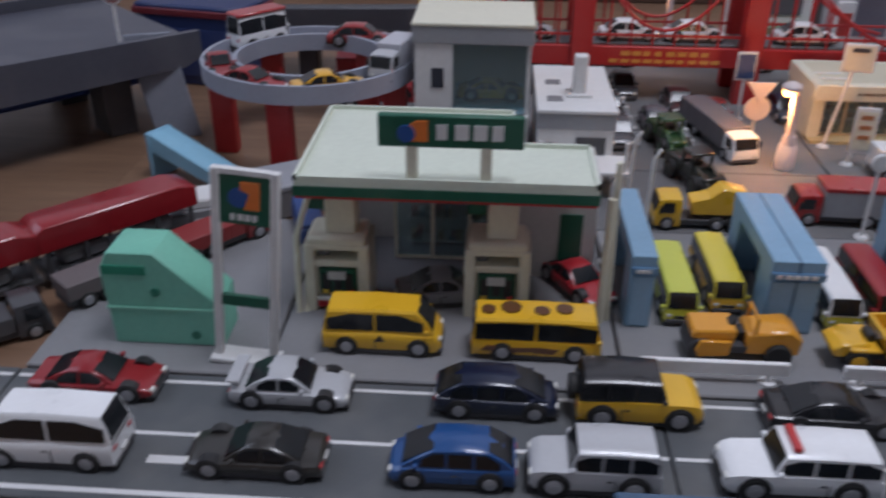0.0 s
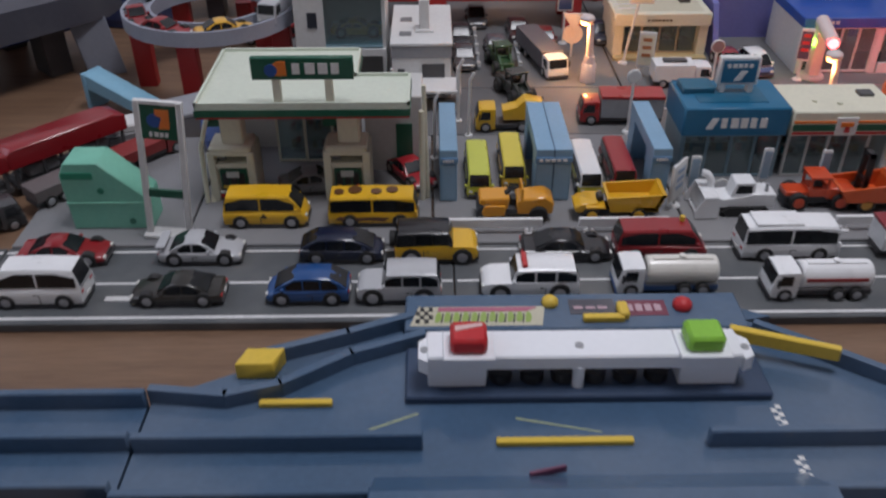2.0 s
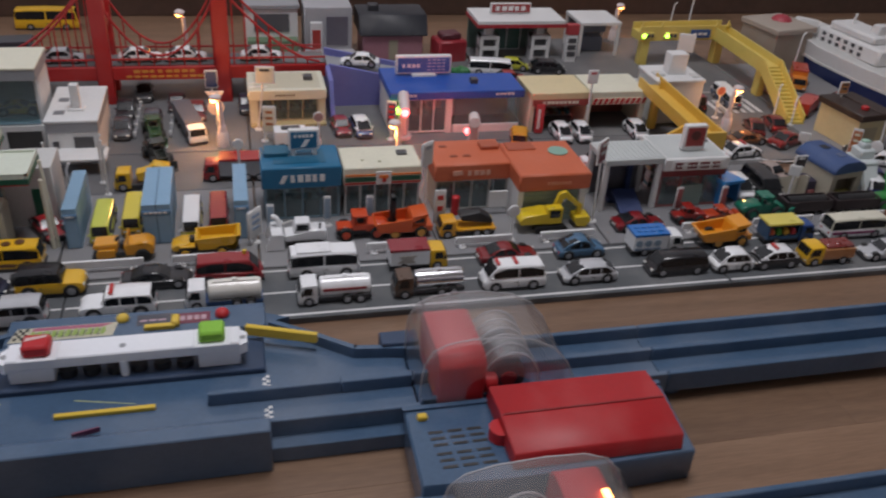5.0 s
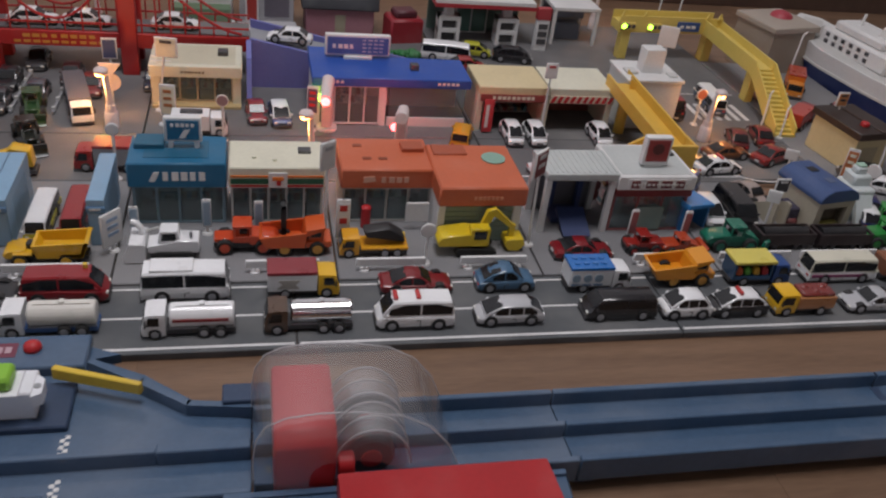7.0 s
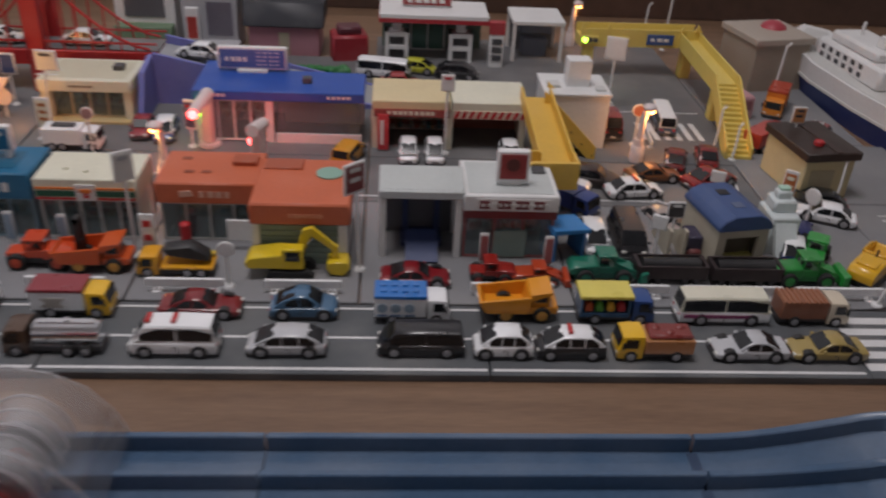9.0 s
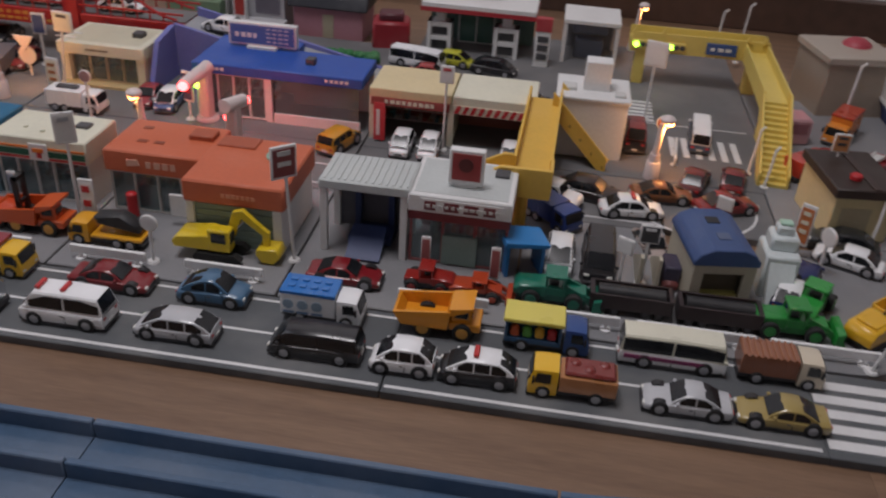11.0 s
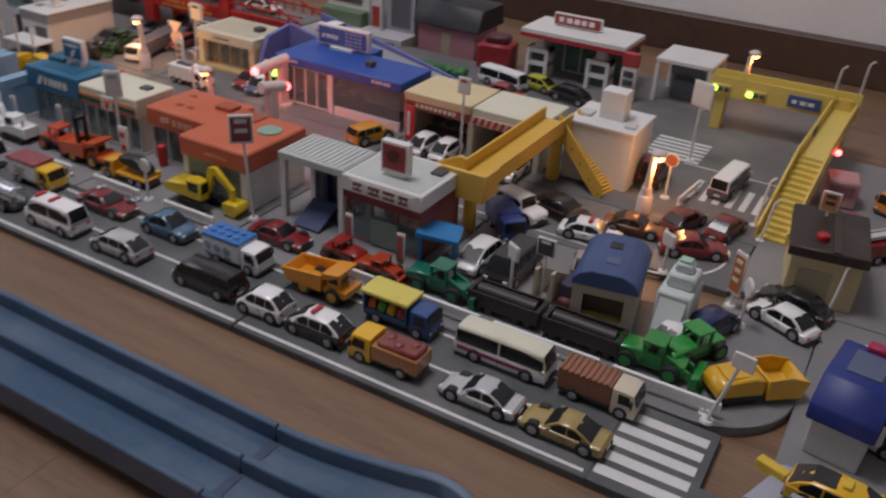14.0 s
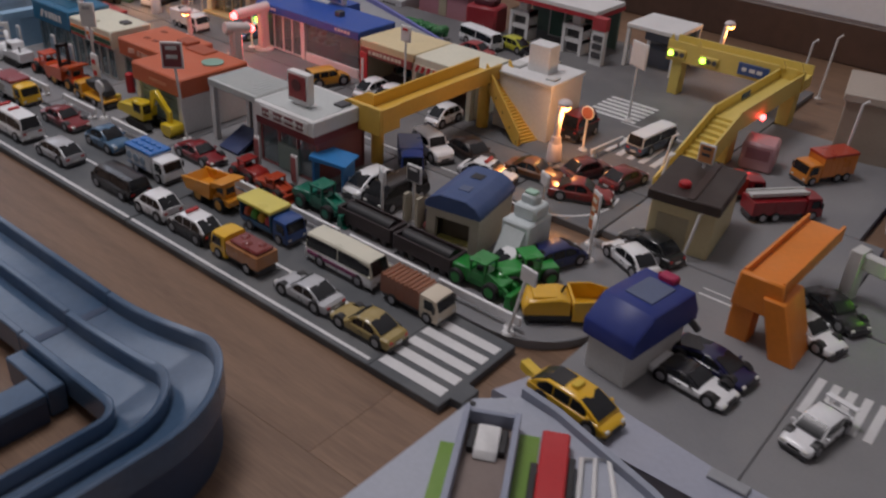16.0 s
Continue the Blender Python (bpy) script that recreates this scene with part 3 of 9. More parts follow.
car("beetle_car", 72.9, FAR, 0, paint(0.07, 0.155, 0.26), 6.2, 2.8, 2.6, "pale blue rounded toy beetle car", cab=(0.22, 0.42, 0.62, 0.92), belt=0.58, hood=0.52, deck=0.5)
t = car("coach", 112.8, FAR, 0, WHITEP, 8.8, 2.7, 3.1, "white toy coach with wine side stripes", roof=paint(0.7, 0.68, 0.55), **BUS)
part("side_stripe", Form().box(-4.0, 2.6, -1.37, 1.37, 0.9, 1.25), paint(0.25, 0.03, 0.12), t, smooth=0)
# parked row behind the kerb
t = car("delivery_van", -4.2, KERB, 0, YELP, 7.4, 2.9, 3.2, "bright yellow toy van with dark windows", z=0.1, **VAN)
part("badge", Form().prism([(-0.4, 1.1), (0.2, 1.1), (-0.1, 1.6)], -1.5, -1.44), BLACK, t, smooth=0)
t = car("safari_bus", 5.4, KERB, 0, YELP, 8.0, 2.8, 3.0, "yellow toy bus with dark animal patterns", z=0.1, **BUS)
f = Form()
for k, (x, w) in enumerate(((-3, 0.9), (-1.6, 1.3), (0.3, 1.0), (1.7, 1.1))):
    f.cyl((x, -0.2 + 0.3 * (k % 2), 2.95), (x, -0.2 + 0.3 * (k % 2), 3.12), w * 0.5, n=9)
part("roof_pattern", f, paint(0.12, 0.05, 0.02), t)
part("side_pattern", Form().prism([(-3.4, 0.8), (-2.2, 0.65), (-0.4, 0.75), (1.0, 0.62), (1.4, 1.0), (0.2, 1.12), (-1.8, 1.0), (-3.0, 1.15)], -1.43, 1.43), paint(0.15, 0.06, 0.02), t, smooth=0)
car("sports_car", 83.4, KERB - 0.2, 0, paint(0.22, 0.012, 0.018), 6.9, 2.9, 2.0, "red toy sports car leaving the garage", z=0.1, **SPORT)
for nm, x, y, c, rf, lab in (("city_bus", 15.1, 50.6, paint(0.62, 0.62, 0.05), paint(0.62, 0.66, 0.08), "lime yellow toy bus parked between the blue gates"),
                             ("city_bus", 18.5, 52.2, YELP, paint(0.72, 0.6, 0.06), "yellow toy bus parked between the blue gates"),
                             ("city_bus", 25.6, 50.6, paint(0.62, 0.56, 0.05), WHITEP, "yellow toy bus with a white roof"),
                             ("city_bus", 28.9, 51.2, paint(0.3, 0.015, 0.02), paint(0.3, 0.015, 0.02), "dark red double length toy bus")):
    car(nm, x, y, -90, c, 7.8, 2.4, 2.5, lab, roof=rf, z=0.1, group="buses between the gates", **BUS)
# behind the shops and on the right
car("coupe", -0.6, 49.0, 10, paint(0.2, 0.2, 0.21), 6.8, 2.7, 2.2, "dark silver toy coupe under the station canopy", z=0.1, **SPORT)
car("sports_car", 8.6, 51.0, -60, paint(0.4, 0.02, 0.03), 6.4, 2.7, 2.0, "dark red toy car beside the fuel pump", z=0.1, **SPORT)
t = car("police_car", 110.4, 63.4, 8, WHITEP, 6.9, 2.8, 2.2, "white and black toy police sedan", z=0.05, lower=BLACKP, **SEDAN)
lightbar(t, 0.0, 2.2, 1.6)
car("sedan", 105.7, 66.4, -16, paint(0.03, 0.018, 0.016), 7.4, 3.0, 2.4, "dark brown toy sedan by the yellow stairs", z=0.05, **SEDAN)
# Dark brown car; the orange lamp reflection on its bonnet is in the paint.
car("coupe", 114.0, 67.8, 6, paint(0.2, 0.07, 0.02), 7.0, 2.8, 2.1, "dark brown toy coupe with orange lamp light in its paint", z=0.05, **SPORT)
car("coupe", 121.0, 66.8, 24, paint(0.24, 0.02, 0.018), 7.2, 3.0, 2.3, "deep red toy coupe on the curve", z=0.05, **SPORT)
car("sedan", 118.2, 72.4, 72, paint(0.09, 0.012, 0.014), 6.6, 2.7, 2.2, "dark maroon toy sedan on the curve", z=0.05, **SEDAN)
car("sedan", 122.8, 73.6, 78, paint(0.16, 0.016, 0.018), 6.4, 2.7, 2.2, "wine red toy sedan beside the stairs", z=0.05, **SEDAN)
for k, (x, lab) in enumerate(((83.0, "white toy taxi van facing the street"), (86.4, "white toy minicar facing the street"), (96.2, "white toy minicar inside the striped shop"))):
    car("taxi_van", x, 72.6, -90, WHITEP, 5.6, 2.4, 2.5, lab, z=0.05, group="white taxis", **HATCH)
car("microbus", 120.1, 85.6, 84, paint(0.05, 0.09, 0.16), 8.0, 2.7, 2.8, "white-roofed toy bus on the crossing", roof=WHITEP, z=0.05, **BUS)
car("wagon", 103.0, 51.4, -92, WHITEP, 6.6, 2.7, 2.5, "white toy wagon parked beside the cafe", z=0.1, **HATCH)
car("van", 106.8, 51.4, -92, BLACKP, 7.4, 3.3, 3.1, "black toy van parked beside the white wagon", z=0.1, **VAN)
car("sedan", 132.2, 57.8, 155, WHITEP, 6.8, 2.7, 2.2, "white toy sedan beside the small sign", z=0.1, **SEDAN)
car("sedan", 132.6, 61.4, 165, paint(0.02, 0.022, 0.022), 7.0, 2.8, 2.2, "black toy sedan before the brown-roofed box", z=0.1, **SEDAN)
car("pickup", 124.6, 49.4, 70, paint(0.02, 0.03, 0.16), 6.0, 2.6, 2.4, "navy blue toy truck with white front", roof=WHITEP, z=0.1, **HATCH)
t = car("supercar", 145.0, 44.6, -6, WHITEP, 7.0, 3.0, 1.7, "white and black toy supercar on the grey plate", roof=BLACKP, z=0.1, cab=(0.34, 0.52, 0.66, 0.88), belt=0.62, hood=0.5, deck=0.66)
part("bonnet_stripe", Form().box(1.2, 2.8, -0.85, -0.6, 0.7, 0.98).box(1.2, 2.8, 0.6, 0.85, 0.7, 0.98), BLACKP, t, smooth=0)
car("supercar", 145.2, 47.9, -8, paint(0.015, 0.015, 0.07), 7.2, 3.0, 1.9, "dark blue toy supercar beside the white one", z=0.1, cab=(0.18, 0.42, 0.6, 0.95), belt=0.62, hood=0.5, deck=0.66)
t = car("drift_car", 154.6, 45.6, -102, WHITEP, 6.6, 2.7, 2.1, "white toy coupe with black bonnet and wing", z=0.1, **SEDAN)
part("rear_wing", Form().box(-3.5, -2.9, -1.3, 1.3, 1.7, 1.84, 0.04).box(-3.2, -3.0, -0.9, -0.7, 1.1, 1.75).box(-3.2, -3.0, 0.7, 0.9, 1.1, 1.75), WHITEP, t)
car("coupe", 149.6, 58.0, -20, WHITEP, 6.8, 2.8, 2.1, "white toy coupe behind the orange stairs", z=0.1, **SPORT)
car("coupe", 150.4, 63.0, -30, BLACKP, 6.8, 2.8, 2.1, "black toy coupe behind the orange stairs", z=0.1, **SPORT)
car("hatchback", 51.0, 77.8, -85, paint(0.06, 0.1, 0.25), 6.2, 2.7, 2.4, "blue and white toy hatchback by the purple ramp", roof=WHITEP, z=0.05, **HATCH)
car("sedan", 47.8, 78.6, -85, paint(0.25, 0.02, 0.03), 6.2, 2.6, 2.2, "maroon toy sedan by the purple ramp", z=0.05, **SEDAN)


# ---- buildings ----
def wp(name, form, material, parent, label="", smooth=38):
    """A part whose form is given in the town's own centimetres."""
    loc = parent.matrix_world.translation / CM
    form.move(parent.matrix_world.to_3x3().to_4x4().inverted() @ Matrix.Translation(-loc))
    return part(name, form, material, parent, label, smooth)


def wbars(parent, x0, x1, z0, z1, y, n, material, name="lettering", seed=1):
    """Plain bars in place of writing on a face towards -y."""
    r = random.Random(seed)
    step = (x1 - x0) / n
    f = Form()
    for i in range(n):
        a = x0 + step * i
        w = step * (0.55 + 0.25 * r.random())
        f.box(a, a + w, y - 0.06, y + 0.02, z0, z1)
    wp(name, f, material, parent, smooth=0)


def window_wall(parent, x0, x1, y, z0, z1, n, frame=WHITE, pane=PANE, bar=0.22):
    """A glazed front: frame bars and one pane per bay."""
    f = Form().box(x0, x1, y - 0.15, y + 0.15, z1 - bar, z1).box(x0, x1, y - 0.15, y + 0.15, z0, z0 + bar)
    for i in range(n + 1):
        x = x0 + (x1 - x0 - bar) * i / n
        f.box(x, x + bar, y - 0.148, y + 0.148, z0 + bar - 0.01, z1 - bar + 0.01)
    wp("window_frame", f, frame, parent, smooth=0)
    for i in range(n):
        a, b = x0 + (x1 - x0) * i / n + bar, x0 + (x1 - x0) * (i + 1) / n
        wp("pane", Form().box(a, b, y - 0.04, y + 0.04, z0 + bar, z1 - bar), pane, parent, smooth=0)


def shelves(parent, x0, x1, y0, y1, z1, seed, rows=3):
    """Shop shelves with rows of small goods."""
    r = random.Random(seed)
    f = Form()
    for k in range(rows):
        z = 0.4 + (z1 - 0.6) * k / rows
        f.box(x0, x1, y0, y1, z, z + 0.12)
    wp("shelf", f, OFFWHITE, parent, smooth=0)
    cols = [plastic(0.4, 0.3, 0.15), plastic(0.3, 0.08, 0.06), plastic(0.1, 0.25, 0.3), OFFWHITE]
    for c in cols:
        g = Form()
        for k in range(rows):
            z = 0.52 + (z1 - 0.6) * k / rows
            x = x0 + r.random() * 0.8
            while x < x1 - 0.5:
                w = 0.3 + 0.4 * r.random()
                g.box(x, x + w, y0 + 0.1, y1 - 0.1, z, z + 0.4 + 0.5 * r.random())
                x += 1.2 + 1.6 * r.random()
        wp("product", g, c, parent, smooth=0)


# fuel station with a cream canopy
st = thing("fuel_station", -0.6, 50, 0.1, label="toy fuel station with cream canopy and dark green fascia", category="toy building")
ell = lambda g: [(-9.9 - g, 45.6 - g), (8.8 + g, 45.6 - g), (8.8 + g, 52.2 + g), (3.8 + g, 52.2 + g), (3.8 + g, 58.6 + g), (-9.9 - g, 58.6 + g)]
PALEGREEN = plastic(0.66, 0.71, 0.6)
wp("canopy", Form().prism(ell(0), 9.9, 10.35, "z", 0.08), PALEGREEN, st)
rim = Form()
for (xa, ya), (xb, yb) in zip(ell(-0.12), ell(-0.12)[1:] + ell(-0.12)[:1]):
    rim.box(min(xa, xb) - 0.12, max(xa, xb) + 0.12, min(ya, yb) - 0.12, max(ya, yb) + 0.12, 10.3, 10.62)
wp("canopy_rim", rim, PALEGREEN, st)
wp("green_fascia", Form().prism(ell(0.05), 9.3, 9.93, "z"), GREEN, st, smooth=0)
wp("red_fascia_line", Form().prism(ell(-0.05), 9.1, 9.32, "z"), RED, st, smooth=0)
wp("roof_sign", Form().box(-4.6, 4.1, 45.9, 46.5, 12.6, 14.6, 0.08), GREEN, st, "dark green sign with plain emblem and white bars")
for x in (-2.6, 1.9):
    wp("sign_foot", Form().box(x - 0.35, x + 0.35, 45.9, 46.6, 10.4, 12.7, 0.08), CREAM, st)
wp("emblem", Form().prism([(-2.9, 13.0), (-1.6, 13.0), (-1.6, 14.3), (-2.3, 14.3), (-2.9, 13.9)], 45.82, 45.95), ORANGE, st, smooth=0)
wp("emblem", Form().cyl((-2.9, 45.86, 13.5), (-2.9, 45.76, 13.5), 0.55, n=14), plastic(0.02, 0.08, 0.3), st)
wbars(st, -1.1, 3.3, 13.15, 14.1, 45.9, 4, WHITE)
for x0 in (-9.9, 0.7):
    wp("pump_body", Form().box(x0, x0 + 0.7, 46.8, 50.2, 0, 5.2, 0.1).box(x0 + 3.6, x0 + 4.3, 46.8, 50.2, 0, 5.2, 0.1).box(x0, x0 + 4.3, 46.9, 50.2, 3.5, 4.0, 0.08).box(x0, x0 + 4.3, 46.85, 50.2, 4.75, 5.2, 0.08).box(x0 + 0.6, x0 + 3.7, 47.3, 50.0, 0, 3.7, 0.05).box(x0 + 0.5, x0 + 3.8, 48.6, 50.0, 3.9, 4.9), CREAM, st)
    wp("slot_block", Form().box(x0 + 0.8, x0 + 1.5, 47.6, 48.4, 4.0, 4.5, 0.05), MIDGREY, st)
    # Dark sheet over the cream back: the slot's shade is put into its colour.
    wp("slot_shade", Form().box(x0 + 0.7, x0 + 3.6, 48.5, 48.62, 4.02, 4.74), DARK, st, smooth=0)
    wp("pump_cap", Form().box(x0 + 0.2, x0 + 4.1, 46.9, 50.0, 5.0, 5.7, 0.2), CREAM, st)
    wp("pump_screen", Form().box(x0 + 0.9, x0 + 3.4, 47.1, 47.35, 1.3, 3.3, 0.05), GREEN, st)
    scr = Form()
    for q in range(3):
        scr.box(x0 + 1.1 + 0.75 * q, x0 + 1.65 + 0.75 * q, 47.0, 47.12, 1.5 + 0.2 * (q % 2), 2.9)
    wp("pump_hose", scr, BLACK, st, smooth=0)
    wp("pump_dial", Form().box(x0 + 1.5, x0 + 2.7, 46.98, 47.12, 2.5, 3.1), OFFWHITE, st, smooth=0)
    wp("pump_kick", Form().box(x0 + 0.7, x0 + 3.6, 47.0, 47.3, 0.3, 0.85, 0.03), RED, st)
    wp("pump_shelf", Form().box(x0 + 0.7, x0 + 3.6, 46.8, 47.3, 0.9, 1.15, 0.04), OFFWHITE, st)
    wp("pump_light", Form().box(x0 + 1.1, x0 + 1.5, 46.95, 47.12, 1.4, 1.7), YELLOW, st, smooth=0)
    wp("pump_light", Form().box(x0 + 2.9, x0 + 3.2, 46.95, 47.12, 1.4, 1.7), RED, st, smooth=0)
    wp("column", Form().box(x0 + 1.4, x0 + 3.4, 47.6, 49.4, 5.6, 9.2, 0.15), CREAM, st)
    wp("column_sign", Form().box(x0 + 0.1, x0 + 1.3, 48.0, 48.3, 7.2, 8.7, 0.05), GREEN, st)
wp("kiosk_back", Form().box(-9.0, 3.4, 57.8, 58.4, 0, 9.2), OFFWHITE, st, smooth=0)
window_wall(st, -4.8, 3.6, 54.5, 0.2, 9.1, 3, CREAM)
shelves(st, -4.0, 3.0, 56.6, 57.7, 6.5, 3)
wp("side_wall", Form().prism([(46.5, 0), (58.4, 0), (58.4, 9.2), (57.4, 9.2), (57.4, 3), (48, 3), (47, 0.6)], -10.1, -9.7, "x"), CREAM, st, smooth=0)
wp("side_frame", Form().tube([(-10.4, 46.6, 0), (-10.4, 47.4, 5.5), (-9.4, 47.4, 8.6), (-9.0, 47.6, 9.2)], 0.22), CREAM, st)
wp("back_room", Form().box(4.2, 9.8, 52.6, 58.4, 0, 8.0, 0.1), OFFWHITE, st)
wp("back_room_door", Form().box(7.2, 8.8, 52.45, 52.62, 0.2, 5.2), GREEN, st, smooth=0)
wp("corner_post", Form().cyl((9.8, 46.9, 0), (9.8, 46.9, 9.2), 0.28, n=10).cyl((10.3, 47.2, 0), (10.0, 47.0, 11.6), 0.2, n=8), CREAM, st)

pole = thing("pole_sign", -12.6, 41.1, 0.1, label="tall white frame sign with green emblem panel", category="sign")
wp("frame", Form().box(-14.5, -14.0, 40.9, 41.4, 0, 13, 0.05).box(-11.1, -10.6, 40.9, 41.4, 0, 13, 0.05).box(-14.0, -11.1, 40.92, 41.38, 12.7, 13.0).box(-14.7, -10.4, 40.4, 42.0, 0, 0.35, 0.08), WHITE, pole)
wp("panel", Form().box(-14.0, -11.1, 41.0, 41.3, 9.6, 12.7), GREEN, pole, smooth=0)
wp("crossbar", Form().box(-14.0, -11.1, 41.0, 41.3, 4.0, 4.7), GREEN, pole, smooth=0)
wp("emblem", Form().prism([(-12.6, 10.6), (-11.7, 10.6), (-11.7, 12.3), (-12.8, 12.3), (-12.8, 11.8), (-12.3, 11.6)], 40.9, 41.02), ORANGE, pole, smooth=0)
wp("emblem", Form().cyl((-12.9, 41.02, 11.3), (-12.9, 40.93, 11.3), 0.62, n=14), plastic(0.02, 0.08, 0.3), pole)
wbars(pole, -13.4, -11.7, 9.85, 10.25, 41.0, 4, WHITE)
pole.matrix_world = pole.matrix_world @ pose(0, 0, 0, 0, 5.5, 0)

MINT = plastic(0.22, 0.56, 0.42)
mint = thing("ramp_block", -18, 44.6, 0.1, label="mint green plastic ramp block with sloped side", category="toy block")
wp("block", Form().prism([(-21.3, 0.1), (-14.3, 0.1), (-14.3, 3.2), (-18.0, 6.7), (-20.9, 6.7), (-21.5, 5.5)], 42.2, 45.4, "y", 0.08), MINT, mint)
wp("seam", Form().box(-21.45, -14.15, 42.12, 42.3, 2.7, 2.85), plastic(0.3, 0.65, 0.5), mint, smooth=0)
wp("slot", Form().box(-21.3, -18.6, 42.1, 42.3, 5.2, 5.8), plastic(0.03, 0.25, 0.15), mint, smooth=0)
wp("peg_hole", Form().cyl((-18.2, 42.3, 4.0), (-18.2, 42.12, 4.0), 0.3, n=10).cyl((-16.0, 42.3, 0.9), (-16.0, 42.12, 0.9), 0.3, n=10), plastic(0.03, 0.2, 0.13), mint)

# light blue wash gates: long portals seen end on
BLUEGATE = plastic(0.24, 0.4, 0.56)
for xs, lab in (((11.4, 13.0), "light blue plastic portal gate beside the station"), ((20.2, 23.5), "double light blue plastic portal gate"), ((30.9, 32.6), "light blue plastic portal gate with open side")):
    x0, x1 = xs
    g = thing("portal_gate", (x0 + x1) / 2, 51.5, 0.1, label=lab, category="toy gate", group="blue portal gates")
    wp("leg", Form().box(x0, x1, 46.5, 49.0, 0, 5.4, 0.06), BLUEGATE, g)
    wp("leg", Form().box(x0, x1, 54.6, 56.6, 0, 5.4, 0.06), BLUEGATE, g)
    wp("beam", Form().box(x0 - 0.02, x1 + 0.02, 46.4, 56.7, 4.3, 5.5, 0.06), BLUEGATE, g)
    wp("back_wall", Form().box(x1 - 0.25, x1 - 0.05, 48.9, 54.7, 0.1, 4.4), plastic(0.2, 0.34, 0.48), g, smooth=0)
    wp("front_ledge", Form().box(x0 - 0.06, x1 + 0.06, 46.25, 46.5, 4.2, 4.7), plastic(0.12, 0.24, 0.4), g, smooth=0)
    wp("door_panel", Form().box(x0 + 0.2, x1 - 0.2, 46.38, 46.52, 0.3, 4.0), plastic(0.28, 0.44, 0.6), g, smooth=0)
    wbars(g, x0 + 0.3, x1 - 0.3, 4.35, 4.6, 46.22, 5, WHITE)
    if x1 - x0 > 2:
        wp("seam", Form().box((x0 + x1) / 2 - 0.05, (x0 + x1) / 2 + 0.05, 46.3, 56.75, 0.2, 5.54), plastic(0.06, 0.12, 0.2), g, smooth=0)

# bank and convenience store
TEAL = plastic(0.015, 0.14, 0.27)
bank = thing("bank", 39.5, 53.5, 0.1, label="toy bank with teal blue roof and white sign bars", category="toy building")
wp("roof", Form().box(34.4, 44.5, 50.3, 57.0, 4.7, 7.6, 0.15), TEAL, bank)
wp("roof_recess", Form().box(36.0, 42.6, 51.6, 55.6, 7.4, 7.66), plastic(0.012, 0.11, 0.2), bank, smooth=0)
wp("roof_box", Form().box(34.9, 38.0, 53.6, 56.2, 7.5, 8.2, 0.1), plastic(0.02, 0.12, 0.2), bank)
wbars(bank, 38.0, 42.6, 5.6, 6.6, 50.3, 5, WHITE)
wp("logo", Form().prism([(36.6, 5.5), (37.2, 5.5), (37.7, 6.6), (37.1, 6.6)], 50.2, 50.32), WHITE, bank, smooth=0)
wp("back_wall", Form().box(34.8, 44.2, 56.4, 56.9, 0, 4.8), plastic(0.16, 0.26, 0.32), bank, smooth=0)
wp("side_wall", Form().box(34.7, 35.0, 51.0, 56.9, 0, 4.8).box(44.0, 44.3, 51.0, 56.9, 0, 4.8), plastic(0.25, 0.36, 0.42), bank, smooth=0)
window_wall(bank, 34.8, 44.2, 50.9, 0.1, 4.7, 4, plastic(0.2, 0.3, 0.36))
shelves(bank, 36, 43, 55.2, 56.3, 4.0, 5)
wp("roof_sign", Form().box(38.1, 42.0, 53.8, 54.6, 8.4, 11.2, 0.1), WHITE, bank)
wp("sign_face", Form().box(38.4, 41.7, 53.7, 53.85, 8.7, 10.9), TEAL, bank, smooth=0)
for x in (38.7, 41.4):
    wp("sign_foot", Form().box(x - 0.25, x + 0.25, 53.8, 54.6, 7.5, 8.5, 0.05), WHITE, bank)
wp("logo", Form().prism([(39.6, 8.9), (40.2, 8.9), (40.8, 9.9), (40.2, 9.9)], 53.6, 53.74), WHITE, bank, smooth=0)
wbars(bank, 38.8, 41.4, 10.2, 10.6, 53.7, 5, WHITE)

store = thing("convenience_store", 49.8, 53.5, 0.1, label="toy convenience store with cream roof and striped fascia", category="toy building")
wp("roof", Form().box(44.7, 55.0, 50.3, 56.8, 4.7, 7.2, 0.15), CREAM, store)
for z, c in ((6.15, ORANGE), (5.75, GREEN), (5.0, RED)):
    wp("stripe", Form().box(44.9, 54.8, 50.2, 50.34, z - (0.12 if c is not GREEN else 0.5), z + 0.1), c, store, smooth=0)
wp("logo_panel", Form().box(48.9, 50.9, 50.12, 50.3, 4.85, 6.6), WHITE, store, smooth=0)
wp("logo", Form().box(49.3, 50.5, 50.02, 50.14, 5.75, 6.15), ORANGE, store, smooth=0)
wp("logo", Form().box(49.75, 50.2, 50.02, 50.14, 5.15, 5.7), plastic(0.5, 0.03, 0.03), store, smooth=0)
wp("roof_vent", Form().box(52.2, 53.6, 53.6, 54.8, 7.1, 7.5, 0.05), DARK, store)
wp("roof_stud", Form().cyl((47.4, 52.6, 7.1), (47.4, 52.6, 7.4), 0.25, n=8).cyl((49.6, 52.0, 7.1), (49.6, 52.0, 7.4), 0.25, n=8), CREAM, store)
wp("back_wall", Form().box(44.9, 54.8, 56.2, 56.7, 0, 4.8).box(54.5, 54.8, 51, 56.7, 0, 4.8), OFFWHITE, store, smooth=0)
window_wall(store, 44.9, 54.8, 50.9, 0.1, 4.7, 5, OFFWHITE)
shelves(store, 45.5, 54.2, 54.6, 56.0, 4.2, 7)

